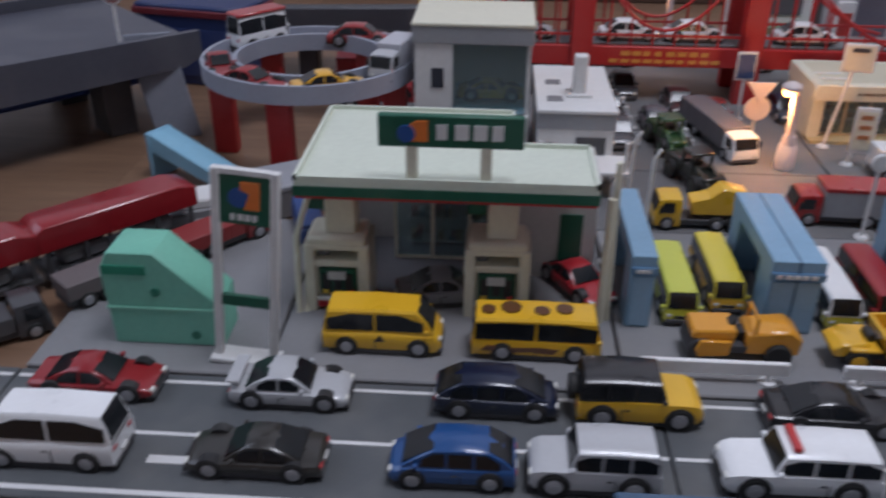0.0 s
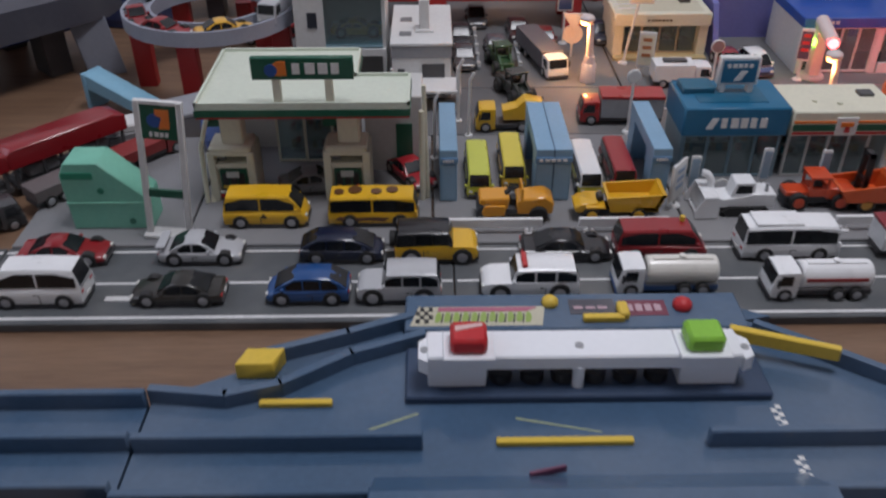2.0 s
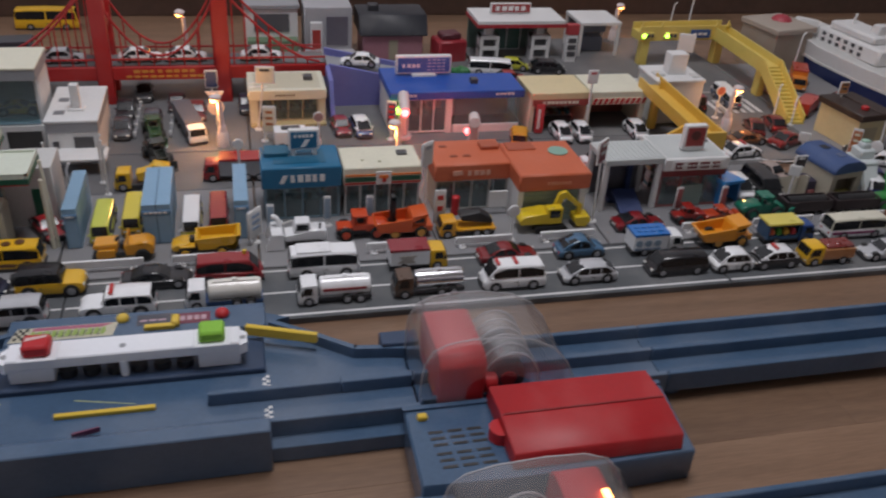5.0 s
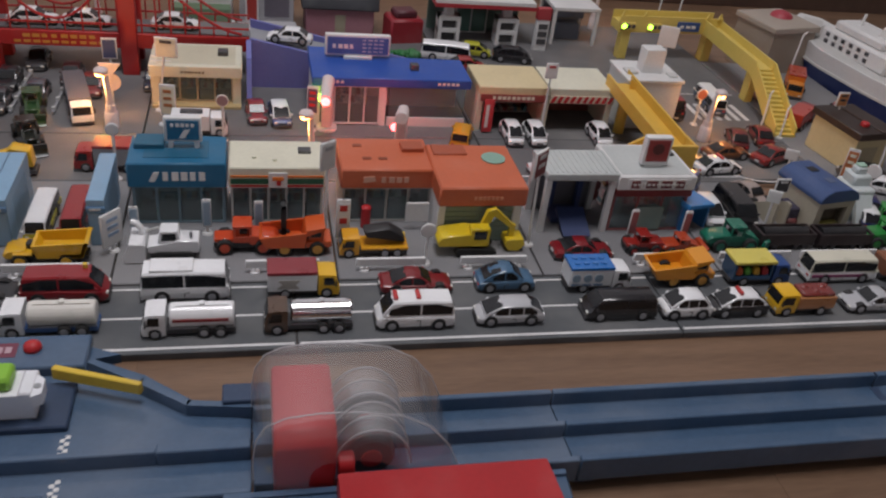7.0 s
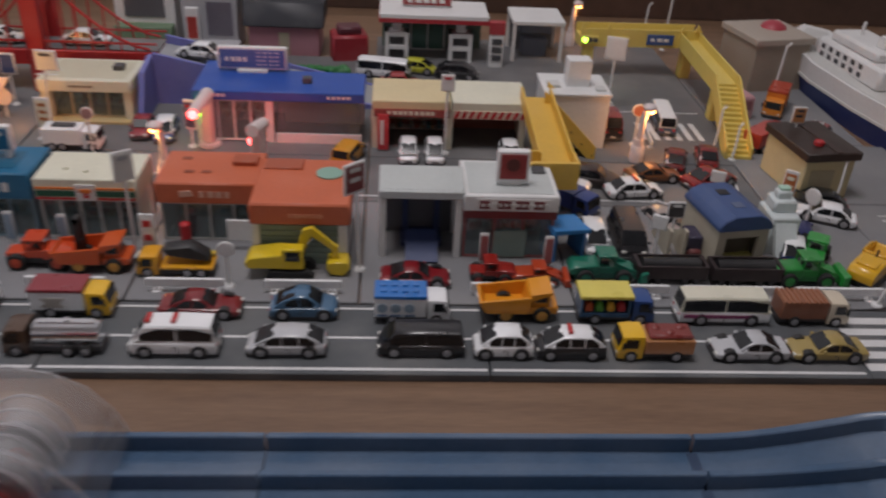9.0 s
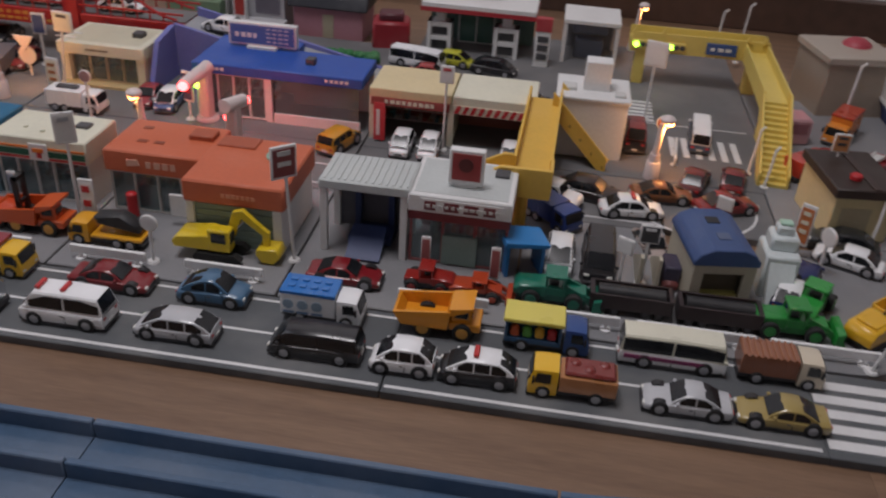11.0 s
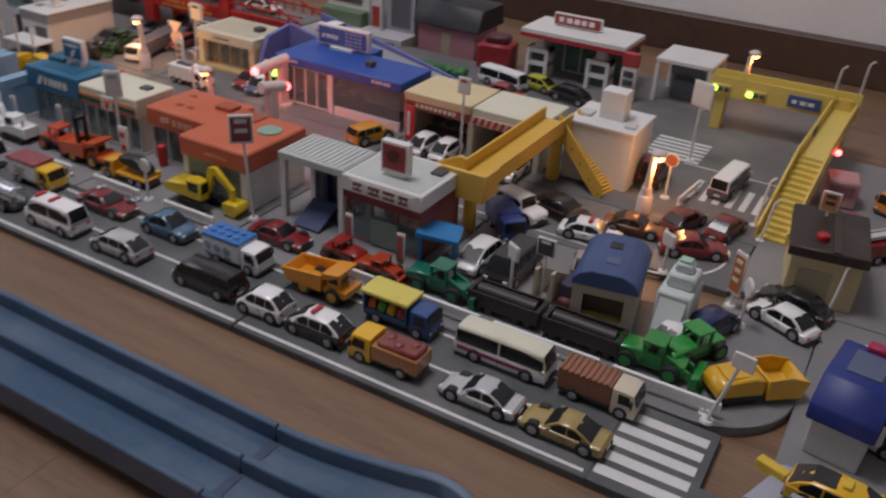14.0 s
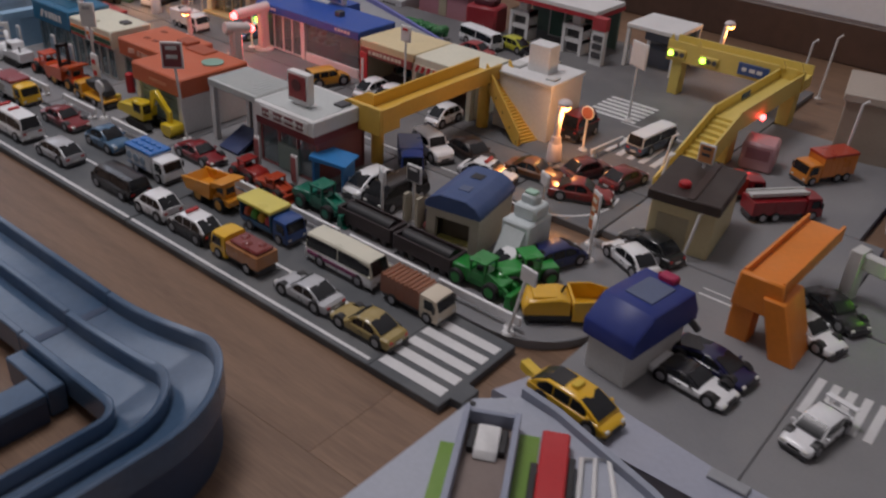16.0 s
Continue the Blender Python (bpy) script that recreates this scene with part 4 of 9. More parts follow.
# orange post office in two volumes
BRICKRED = plastic(0.56, 0.13, 0.055)
post = thing("post_office", 66.8, 51, 0.1, label="toy post office with orange red roof", category="toy building")
wp("roof", Form().box(56.7, 67.2, 50.3, 58.2, 4.6, 7.0, 0.18), BRICKRED, post)
wp("roof", Form().box(66.9, 76.9, 45.7, 56.2, 4.9, 7.3, 0.22), BRICKRED, post)
wp("roof_hatch", Form().box(64.0, 66.6, 54.6, 56.6, 6.9, 7.5, 0.1).box(67.5, 71.5, 53.4, 55.8, 7.2, 7.5, 0.1), plastic(0.4, 0.09, 0.04), post)
wp("roof_disc", Form().cyl((74.4, 52.6, 7.2), (74.4, 52.6, 7.45), 1.4, n=22), plastic(0.25, 0.42, 0.34), post)
for x, y in ((59.8, 53.0), (61.6, 53.0), (59.0, 56.2)):
    wp("roof_slot", Form().box(x - 0.5, x + 0.5, y - 0.3, y + 0.3, 6.98, 7.06), plastic(0.25, 0.05, 0.02), post, smooth=0)
wbars(post, 61.2, 64.6, 5.4, 6.1, 50.3, 4, plastic(0.7, 0.4, 0.3))
wp("logo", Form().prism([(59.2, 5.4), (60.6, 5.6), (60.4, 6.2), (59.2, 6.1)], 50.2, 50.33), plastic(0.7, 0.4, 0.3), post, smooth=0)
wbars(post, 70.8, 74.2, 5.8, 6.2, 45.7, 7, plastic(0.7, 0.3, 0.18))
wp("white_wall", Form().box(67.0, 67.8, 46.0, 50.8, 0, 5.0, 0.04).box(75.6, 76.5, 46.0, 47.0, 0, 5.0, 0.04).box(76.2, 76.5, 46.9, 56.0, 0, 5.0), WHITE, post)
wp("shutter", Form().box(67.8, 75.6, 46.4, 46.7, 0.1, 4.95), plastic(0.2, 0.27, 0.23), post, smooth=0)
for k in range(7):
    wp("shutter_slat", Form().box(67.85, 75.55, 46.3, 46.45, 0.2 + 0.65 * k, 0.72 + 0.65 * k, 0.05), plastic(0.22, 0.3, 0.26), post, smooth=0)
wp("back_wall", Form().box(57.0, 67.0, 57.2, 57.5, 0, 4.8).box(66.8, 76.2, 55.6, 55.9, 0, 5.0).box(57.0, 57.3, 51, 57.4, 0, 4.7), OFFWHITE, post, smooth=0)
window_wall(post, 57.0, 67.0, 50.9, 0.1, 4.6, 4, plastic(0.5, 0.5, 0.47))
shelves(post, 58, 66, 55.6, 57.0, 4.0, 9)
wp("post_box", Form().cyl((59.6, 49.6, 0.1), (59.6, 49.6, 2.6), 0.55, n=14, bev=0.08).ball((59.6, 49.6, 2.6), 0.58, 0.5), RED, post)
wp("white_panel", Form().box(64.0, 66.6, 48.8, 49.1, 1.2, 3.6, 0.05), WHITE, post)

# car wash garage and cafe
cafe = thing("garage_cafe", 88.4, 51.5, 0.1, label="toy garage and cafe with pale grey roofs", category="toy building")
ROOFGREY = plastic(0.52, 0.55, 0.54)
wp("garage_roof", Form().box(79.6, 88.4, 47.8, 54.0, 7.0, 7.9, 0.1), ROOFGREY, cafe)
ribs = Form()
for k in range(13):
    ribs.box(80.0 + 0.66 * k, 80.25 + 0.66 * k, 48.2, 53.7, 7.86, 7.99)
wp("roof_ribs", ribs, ROOFGREY, cafe, smooth=0)
for x, y in ((80.0, 48.3), (87.8, 48.3), (80.0, 53.5), (87.8, 53.5)):
    wp("post", Form().box(x - 0.35, x + 0.35, y - 0.35, y + 0.35, 0, 7.1, 0.05), WHITE, cafe)
wp("garage_back", Form().box(80.0, 87.8, 53.6, 53.9, 0, 7.0), plastic(0.12, 0.12, 0.14), cafe, smooth=0)
wp("lift", Form().box(81.9, 86.3, 50.0, 53.2, 0.1, 0.9, 0.1).box(82.1, 82.7, 52.4, 53.2, 0.1, 6.0).box(85.5, 86.1, 52.4, 53.2, 0.1, 6.0).box(82.1, 86.1, 52.5, 53.1, 5.6, 6.4, 0.1), plastic(0.03, 0.05, 0.14), cafe)
wp("lift_plate", Form().prism([(46.8, 0.1), (50.4, 1.6), (50.4, 2.1), (46.6, 0.4)], 82.4, 85.8, "x"), plastic(0.03, 0.05, 0.14), cafe, smooth=0)
wp("shop_roof", Form().box(88.2, 98.0, 47.6, 56.0, 5.9, 7.7, 0.12), WHITE, cafe)
wp("roof_tray", Form().box(88.7, 97.5, 48.2, 55.5, 7.6, 7.74), ROOFGREY, cafe, smooth=0)
wp("red_band", Form().box(88.3, 97.9, 47.8, 55.9, 5.0, 5.92), plastic(0.2, 0.03, 0.035), cafe, smooth=0)
wp("name_panel", Form().box(89.4, 97.2, 47.5, 47.62, 6.1, 7.4), WHITE, cafe, smooth=0)
wbars(cafe, 89.8, 97.2, 6.3, 7.2, 47.5, 4, plastic(0.16, 0.03, 0.035))
wbars(cafe, 90.0, 97.0, 6.6, 6.9, 47.43, 12, OFFWHITE, "lettering", 4)
window_wall(cafe, 88.4, 97.8, 48.4, 0.1, 5.0, 3, plastic(0.3, 0.08, 0.08))
wp("shop_back", Form().box(88.4, 97.8, 55.4, 55.8, 0, 5.0).box(97.5, 97.8, 48.6, 55.6, 0, 5.0), plastic(0.2, 0.06, 0.06), cafe, smooth=0)
shelves(cafe, 89.5, 97, 53.6, 55.2, 4.4, 11)
wp("door_mat", Form().box(91.6, 95.0, 48.0, 48.3, 0.3, 3.4), plastic(0.2, 0.27, 0.24), cafe, smooth=0)
wp("roof_sign", Form().box(91.6, 94.9, 49.8, 50.8, 8.1, 11.6, 0.08), WHITE, cafe)
wp("sign_face", Form().box(91.9, 94.6, 49.7, 49.85, 8.6, 11.3), plastic(0.3, 0.04, 0.04), cafe, smooth=0)
wp("sign_emblem", Form().cyl((93.2, 49.74, 10.2), (93.2, 49.6, 10.2), 0.7, n=16), plastic(0.1, 0.02, 0.02), cafe)
wp("sign_foot", Form().box(92.2, 94.3, 50.0, 50.6, 7.7, 8.2), WHITE, cafe, smooth=0)
wp("roof_vent", Form().box(95.8, 97.2, 52.8, 54.4, 7.7, 8.0, 0.05), DARK, cafe)

# white car tower and its neighbour
tower = thing("parking_tower", 0.2, 77, 0.05, label="tall white toy parking tower with glass lift bay", category="toy building")
wp("wall", Form().prism([(-6.2, 0), (-5.0, 5.2), (-5.0, 11.4), (-1.6, 11.4), (-1.6, 4.8), (5.4, 4.8), (5.4, 0)], 73.0, 73.6), WHITE, tower, smooth=0)
wp("side_wall", Form().box(-5.0, -4.5, 73.5, 81.5, 0, 11.4).box(5.0, 5.4, 73.5, 81.5, 0, 11.4).box(-4.6, 5.1, 81.0, 81.5, 0, 11.4), WHITE, tower, smooth=0)
wp("upper_band", Form().box(-5.2, 5.6, 72.8, 81.6, 11.4, 13.0, 0.1), GREY, tower)
wp("roof", Form().box(-5.25, 5.65, 72.7, 81.7, 12.95, 13.3, 0.1), CREAM, tower)
wp("lift_floor", Form().box(-1.6, 5.0, 73.2, 81.0, 5.0, 5.4), plastic(0.35, 0.55, 0.65), tower, smooth=0)
wp("lift_pane", Form().box(-1.6, 5.0, 73.15, 73.25, 5.4, 11.4), PANE, tower, smooth=0)
wp("small_window", Form().box(-3.5, -2.4, 72.9, 73.05, 7.4, 9.2), plastic(0.03, 0.035, 0.05), tower, smooth=0)
wp("base_door", Form().box(0.4, 5.0, 72.88, 73.02, 0.3, 4.0), plastic(0.03, 0.03, 0.03), tower, smooth=0)
car("sports_car", 1.9, 76.4, 0, YELP, 6.2, 2.6, 1.9, "yellow toy car behind the lift glass", z=5.4, **SPORT)

office = thing("white_office", 9.6, 76, 0.05, label="low white toy office with grey band and chimney", category="toy building")
wp("wall", Form().box(6.2, 12.9, 70.0, 83.0, 0, 5.0, 0.05), WHITE, office)
wp("grey_band", Form().box(6.1, 13.0, 69.9, 83.1, 4.9, 6.4, 0.06), GREY, office)
wp("roof", Form().box(6.0, 13.1, 69.8, 83.2, 6.35, 6.7, 0.08), WHITE, office)
wp("roof_hole", Form().box(7.0, 8.4, 72.2, 73.6, 6.6, 6.75).box(7.0, 8.4, 77.0, 78.4, 6.6, 6.75), MIDGREY, office, smooth=0)
wp("chimney", Form().box(9.3, 10.5, 73.6, 74.8, 6.6, 10.4, 0.1).box(8.8, 11.0, 73.2, 75.2, 6.65, 7.0, 0.08), WHITE, office)
wp("door", Form().box(9.6, 12.2, 69.8, 70.02, 0.4, 4.2), DARK, office, smooth=0)
wp("small_window", Form().box(6.8, 7.6, 69.86, 70.02, 2.2, 3.6), DARK, office, smooth=0)
wp("porch", Form().box(6.0, 14.0, 66.0, 70.0, 2.2, 2.6, 0.08), WHITE, office)
for x in (6.3, 13.6):
    wp("porch_post", Form().cyl((x, 66.3, 0), (x, 66.3, 5.2), 0.18, n=8), WHITE, office)

# cream restaurant, blue showroom, striped shops
rest = thing("restaurant", 39.5, 79, 0.05, label="cream toy restaurant with sign band and glass front", category="toy building")
wp("roof", Form().box(33.4, 45.7, 75.4, 84.6, 6.2, 8.7, 0.2), CREAM, rest)
wp("roof_tray", Form().box(34.4, 44.8, 76.4, 83.8, 8.6, 8.74), plastic(0.6, 0.56, 0.42), rest, smooth=0)
wp("roof_vent", Form().box(42.4, 43.8, 79.6, 81.2, 8.7, 9.7, 0.08), DARK, rest)
wbars(rest, 37.6, 40.8, 7.2, 7.6, 75.4, 7, plastic(0.15, 0.1, 0.05))
wp("pillar", Form().box(33.6, 34.8, 75.8, 76.8, 0, 6.3).box(44.4, 45.5, 75.8, 76.8, 0, 6.3), CREAM, rest, smooth=0)
window_wall(rest, 34.8, 44.4, 76.8, 0.6, 6.2, 4, plastic(0.45, 0.4, 0.3))
wp("step", Form().box(33.6, 45.5, 74.6, 77.0, 0, 0.6, 0.05), plastic(0.5, 0.4, 0.2), rest)
wp("back_wall", Form().box(33.8, 45.3, 84.0, 84.5, 0, 6.3).box(33.6, 34.0, 77, 84.4, 0, 6.3).box(45.1, 45.5, 77, 84.4, 0, 6.3), CREAM, rest, smooth=0)
shelves(rest, 35.2, 44, 81.5, 83.5, 5.0, 13)
wp("roof_rack", Form().tube([(33.6, 75.6, 9.6), (36.4, 75.6, 9.6)], 0.12).tube([(33.6, 77.4, 9.6), (36.4, 77.4, 9.6)], 0.12), WHITE, rest)

rest.matrix_world = pose(0.398, 0.85, 0.0005) @ Matrix.Diagonal((1.0, 0.95, 0.68, 1))
SHOPBLUE = plastic(0.02, 0.08, 0.38)
show = thing("showroom", 66, 80, 0.05, label="toy car showroom with flat blue roof", category="toy building")
wp("roof", Form().prism([(55.2, 76.0), (77.2, 76.0), (77.2, 84.0), (66.5, 84.0), (66.5, 87.5), (55.2, 87.5)], 5.9, 7.2, "z", 0.12), SHOPBLUE, show)
wbars(show, 56.6, 59.6, 6.4, 6.8, 76.0, 5, WHITE)
wbars(show, 72.4, 75.6, 6.4, 6.8, 76.0, 5, WHITE, seed=3)
wp("roof_knob", Form().box(69.0, 70.2, 79.2, 80.4, 7.1, 8.0, 0.1), DARK, show)
wp("wall", Form().box(55.5, 56.1, 76.3, 87.2, 0, 6.0).box(64.6, 65.4, 76.3, 77.0, 0, 6.0).box(55.6, 66.2, 86.7, 87.2, 0, 6.0).box(66.0, 77.0, 83.4, 83.8, 0, 6.0), WHITE, show, smooth=0)
window_wall(show, 56.1, 64.6, 76.6, 0.2, 5.9, 4, WHITE)
wp("low_wall", Form().box(65.6, 76.8, 76.3, 76.7, 0, 1.4, 0.05), WHITE, show)
wp("pane", Form().box(65.8, 76.6, 76.45, 76.55, 1.4, 5.9), PANE, show, smooth=0)
shelves(show, 57, 64, 83.0, 84.6, 4.5, 17)
wp("roof_sign", Form().box(57.4, 66.6, 83.4, 84.4, 7.5, 10.5, 0.1), WHITE, show)
wp("sign_face", Form().box(57.7, 66.3, 83.3, 83.45, 7.8, 10.2), plastic(0.05, 0.12, 0.36), show, smooth=0)
wbars(show, 58.4, 61.6, 8.6, 9.2, 83.3, 4, WHITE)
for z in (8.1, 8.65, 9.2, 9.75):
    wbars(show, 62.6, 65.8, z, z + 0.22, 83.3, 4, plastic(0.4, 0.45, 0.6), seed=int(z * 10))
wp("sign_foot", Form().box(60.0, 64.0, 82.8, 84.8, 7.1, 7.6, 0.1), WHITE, show)

stripe = thing("striped_shops", 88.4, 78, 0.05, label="pair of cream toy shops with red striped awning", category="toy building")
wp("roof", Form().box(78.2, 88.4, 75.2, 83.6, 5.6, 6.8, 0.12), plastic(0.7, 0.58, 0.34), stripe)
wp("roof", Form().box(88.6, 98.6, 75.2, 83.6, 5.6, 6.8, 0.12), CREAM, stripe)
wp("awning_band", Form().box(78.5, 88.2, 75.0, 75.25, 4.7, 5.7), plastic(0.3, 0.06, 0.05), stripe, smooth=0)
wbars(stripe, 80.2, 86.6, 5.0, 5.5, 75.0, 9, CREAM)
for k in range(10):
    x = 88.8 + 0.96 * k
    wp("awning_stripe", Form().prism([(x, 4.7), (x + 0.5, 4.7), (x + 0.9, 5.65), (x + 0.4, 5.65)], 75.0, 75.24), RED, stripe, smooth=0)
wp("awning_band", Form().box(88.7, 98.4, 75.1, 75.3, 4.6, 5.7), CREAM, stripe, smooth=0)
for x in (78.6, 88.4, 98.0):
    wp("post", Form().box(x - 0.4, x + 0.4, 75.4, 76.2, 0, 5.7, 0.05), CREAM, stripe)
wp("back_wall", Form().box(78.4, 98.4, 83.0, 83.5, 0, 5.7), plastic(0.28, 0.09, 0.07), stripe, smooth=0)
wp("side_wall", Form().box(78.3, 78.6, 76.2, 83.4, 0, 5.7).box(98.2, 98.5, 76.2, 83.4, 0, 5.7).box(88.3, 88.6, 76.2, 83.4, 0, 5.7), CREAM, stripe, smooth=0)
shelves(stripe, 79, 88, 81.2, 82.8, 5.0, 19)
wp("banner", Form().box(79.0, 80.4, 74.4, 74.6, 0.3, 5.2), plastic(0.6, 0.05, 0.06), stripe, smooth=0)
wbars(stripe, 79.3, 80.1, 1.0, 4.4, 74.4, 1, WHITE)

# white block with chimney and yellow footbridge stairs
block = thing("white_block_house", 105.3, 80.4, 0.05, label="plain white toy block house with a chimney box", category="toy building")
wp("wall", Form().box(101.0, 109.6, 77.0, 84.6, 0, 7.4, 0.1), WHITE, block)
wp("roof", Form().box(100.8, 109.8, 76.8, 84.8, 7.35, 7.8, 0.1), WHITE, block)
wp("chimney", Form().box(104.0, 107.2, 79.6, 82.0, 7.7, 11.4, 0.12), WHITE, block)
wp("vent", Form().box(101.4, 103.2, 79.0, 81.0, 7.75, 8.2, 0.1).box(107.8, 109.2, 78.0, 79.6, 7.75, 8.1, 0.1), OFFWHITE, block)


def stairs(parent, a, b, width, depth, material, n=14, rail=1.5):
    """A flight of steps from a down to b, with solid side rails and a slab under the treads."""
    a, b = Vector(a), Vector(b)
    d = Vector((b.x - a.x, b.y - a.y, 0))
    run = d.length
    d.normalize()
    s = Vector((-d.y, d.x, 0)) * (width / 2)
    for i in range(n):
        f = Form()
        p, q = a + d * (run * i / n), a + d * (run * (i + 1) / n + 0.02)
        zt = a.z + (b.z - a.z) * (i + 0.35) / n
        c = [p - s * 0.92, q - s * 0.92, q + s * 0.92, p + s * 0.92]
        low = [(v.x, v.y, zt - depth) for v in c]
        top = [(v.x, v.y, zt) for v in c]
        f.solid(low + top, [(3, 2, 1, 0), (4, 5, 6, 7)] + [(j, (j + 1) % 4, (j + 1) % 4 + 4, j + 4) for j in range(4)])
        wp("step", f, material, parent, smooth=0)
    for k in (-1, 1):
        o = s * k
        i2 = s * k * 0.86
        g = Form()
        c = []
        for v in (a, b):
            for w in (o, i2):
                c += [(v.x + w.x, v.y + w.y, v.z - depth), (v.x + w.x, v.y + w.y, v.z + rail)]
        g.solid(c, [(0, 1, 3, 2), (4, 6, 7, 5), (0, 4, 5, 1), (2, 3, 7, 6), (1, 5, 7, 3), (0, 2, 6, 4)])
        wp("side_rail", g, material, parent, smooth=0)


def deck(parent, a, b, width, thick, rail, material):
    a, b = Vector(a), Vector(b)
    d = (b - a).normalized()
    s = Vector((-d.y, d.x, 0)).normalized() * (width / 2)
    for k0, k1, z0, z1, nm in ((-1, 1, 0, thick, "deck"), (-1, -0.86, thick - 0.02, rail, "side_rail"), (0.86, 1, thick - 0.02, rail, "side_rail")):
        c = [(v.x + s.x * k, v.y + s.y * k, v.z + z) for z in (z0, z1) for v, k in ((a, k0), (b, k0), (b, k1), (a, k1))]
        wp(nm, Form().solid(c, [(3, 2, 1, 0), (4, 5, 6, 7)] + [(j, (j + 1) % 4, (j + 1) % 4 + 4, j + 4) for j in range(4)]), material, parent, smooth=0)


YELBR = plastic(0.72, 0.45, 0.07)
foot = thing("footbridge", 100, 64, 0.05, label="mustard yellow plastic footbridge with stairs", category="toy bridge")
deck(foot, (99.2, 57.6, 6.2), (99.6, 77.4, 6.5), 4.0, 0.5, 1.9, YELBR)
wp("deck", Form().box(96.4, 101.3, 55.0, 58.0, 5.3, 6.7, 0.1), YELBR, foot)
wp("end_panel", Form().prism([(93.6, 6.0), (96.2, 5.0), (101.3, 5.0), (101.3, 8.2), (96.2, 8.2), (93.6, 6.7)], 54.6, 55.1, "y", 0.06), YELBR, foot)
wp("side_rail", Form().prism([(93.6, 6.0), (97.2, 5.6), (97.2, 8.1), (96.2, 8.1), (93.6, 6.7)], 57.9, 58.3, "y", 0.06), YELBR, foot)
wp("wing_floor", Form().prism([(93.6, 6.0), (96.6, 5.7), (96.6, 6.4), (93.6, 6.5)], 54.9, 58.0), YELBR, foot, smooth=0)
wp("side_rail", Form().box(101.0, 101.35, 55.0, 58.0, 5.2, 8.1, 0.06), YELBR, foot)
stairs(foot, (101.0, 77.3, 6.6), (108.2, 75.4, -0.3), 4.0, 0.6, YELBR, 22, 2.0)
wp("pillar", Form().cyl((98.4, 57.4, 0), (98.4, 57.4, 6.0), 0.75, n=14).cyl((98.4, 57.4, 4.4), (98.4, 57.4, 5.4), 0.8, 1.5, n=14).cyl((100.4, 75.6, 0), (100.4, 75.6, 6.8), 0.8, n=14), YELBR, foot)
pf = Form()
for k in range(5):
    pf.cyl((101.4 + 1.5 * k, 75.28 - 0.39 * k, 6.3 - 1.45 * k), (101.4 + 1.5 * k, 75.1 - 0.39 * k, 6.3 - 1.45 * k), 0.22, n=8)
wp("peg_holes", pf, plastic(0.3, 0.17, 0.02), foot)

PALEYEL = plastic(0.72, 0.56, 0.14)
arch = thing("signal_bridge", 120, 98, 0.05, label="pale yellow footbridge over the road with lit signals", category="toy bridge")
deck(arch, (111.0, 108.0, 5.1), (131.0, 108.4, 5.2), 3.8, 1.6, 2.9, PALEYEL)
deck(arch, (129.2, 106.8, 5.3), (128.6, 86.4, 5.2), 3.4, 1.2, 2.5, PALEYEL)
stairs(arch, (128.6, 86.4, 6.2), (127.6, 74.6, 0.2), 3.6, 1.2, PALEYEL, 14, 1.5)
wp("pillar", Form().box(112.0, 113.6, 106.4, 108.4, 0, 5.3, 0.1).box(128.6, 130.4, 106.6, 108.6, 0, 5.4, 0.1).box(127.9, 129.3, 88.0, 90.0, 0, 5.4, 0.1), PALEYEL, arch)
wp("finial", Form().prism([(111.0, 7.8), (112.0, 7.8), (111.5, 8.9)], 106.2, 106.5).prism([(115.2, 7.8), (116.2, 7.8), (115.7, 8.8)], 106.2, 106.5).prism([(127.4, 7.9), (128.4, 7.9), (127.9, 8.9)], 106.2, 106.5).prism([(129.8, 7.9), (130.8, 7.9), (130.3, 9.1)], 106.2, 106.5), PALEYEL, arch, smooth=0)
wp("road_sign", Form().box(122.0, 126.4, 105.85, 106.1, 5.7, 7.4, 0.05), plastic(0.03, 0.08, 0.25), arch)
wbars(arch, 122.6, 125.8, 6.3, 6.8, 105.85, 3, WHITE)
wp("road_sign", Form().box(127.25, 127.5, 94.0, 96.6, 5.6, 7.2, 0.05), plastic(0.03, 0.08, 0.25), arch)
for x in (112.6, 117.6):
    wp("signal_box", Form().box(x - 1.4, x + 1.4, 105.8, 106.2, 5.6, 6.9, 0.1), PALEYEL, arch)
    wp("signal_lens", Form().cyl((x - 0.8, 105.85, 6.25), (x - 0.8, 105.7, 6.25), 0.42, n=12), GLOW_GREEN, arch, "glowing green signal lens")
    wp("signal_lens_dark", Form().cyl((x + 0.1, 105.85, 6.25), (x + 0.1, 105.72, 6.25), 0.38, n=12).cyl((x + 0.95, 105.85, 6.25), (x + 0.95, 105.72, 6.25), 0.38, n=12), DARK, arch)
wp("signal_lens_red", Form().ball((130.9, 93.0, 5.4), 0.4), GLOW_RED, arch, "glowing red signal lens")

# service station at the back
en = thing("fuel_station", 90, 108, 0.05, label="white toy fuel station with red fascia at the back", category="toy building")
wp("canopy", Form().box(80.0, 98.6, 103.8, 113.5, 9.6, 10.6, 0.12), WHITE, en)
wp("red_fascia", Form().box(79.9, 98.7, 103.7, 113.6, 8.8, 9.62), plastic(0.4, 0.03, 0.04), en, smooth=0)
wp("roof_sign", Form().box(83.8, 92.4, 108.6, 109.4, 10.9, 13.4, 0.08), WHITE, en)
wp("sign_face", Form().box(84.0, 92.2, 108.5, 108.65, 11.1, 13.2), plastic(0.3, 0.04, 0.04), en, smooth=0)
wbars(en, 84.8, 91.6, 11.6, 12.7, 108.5, 5, WHITE)
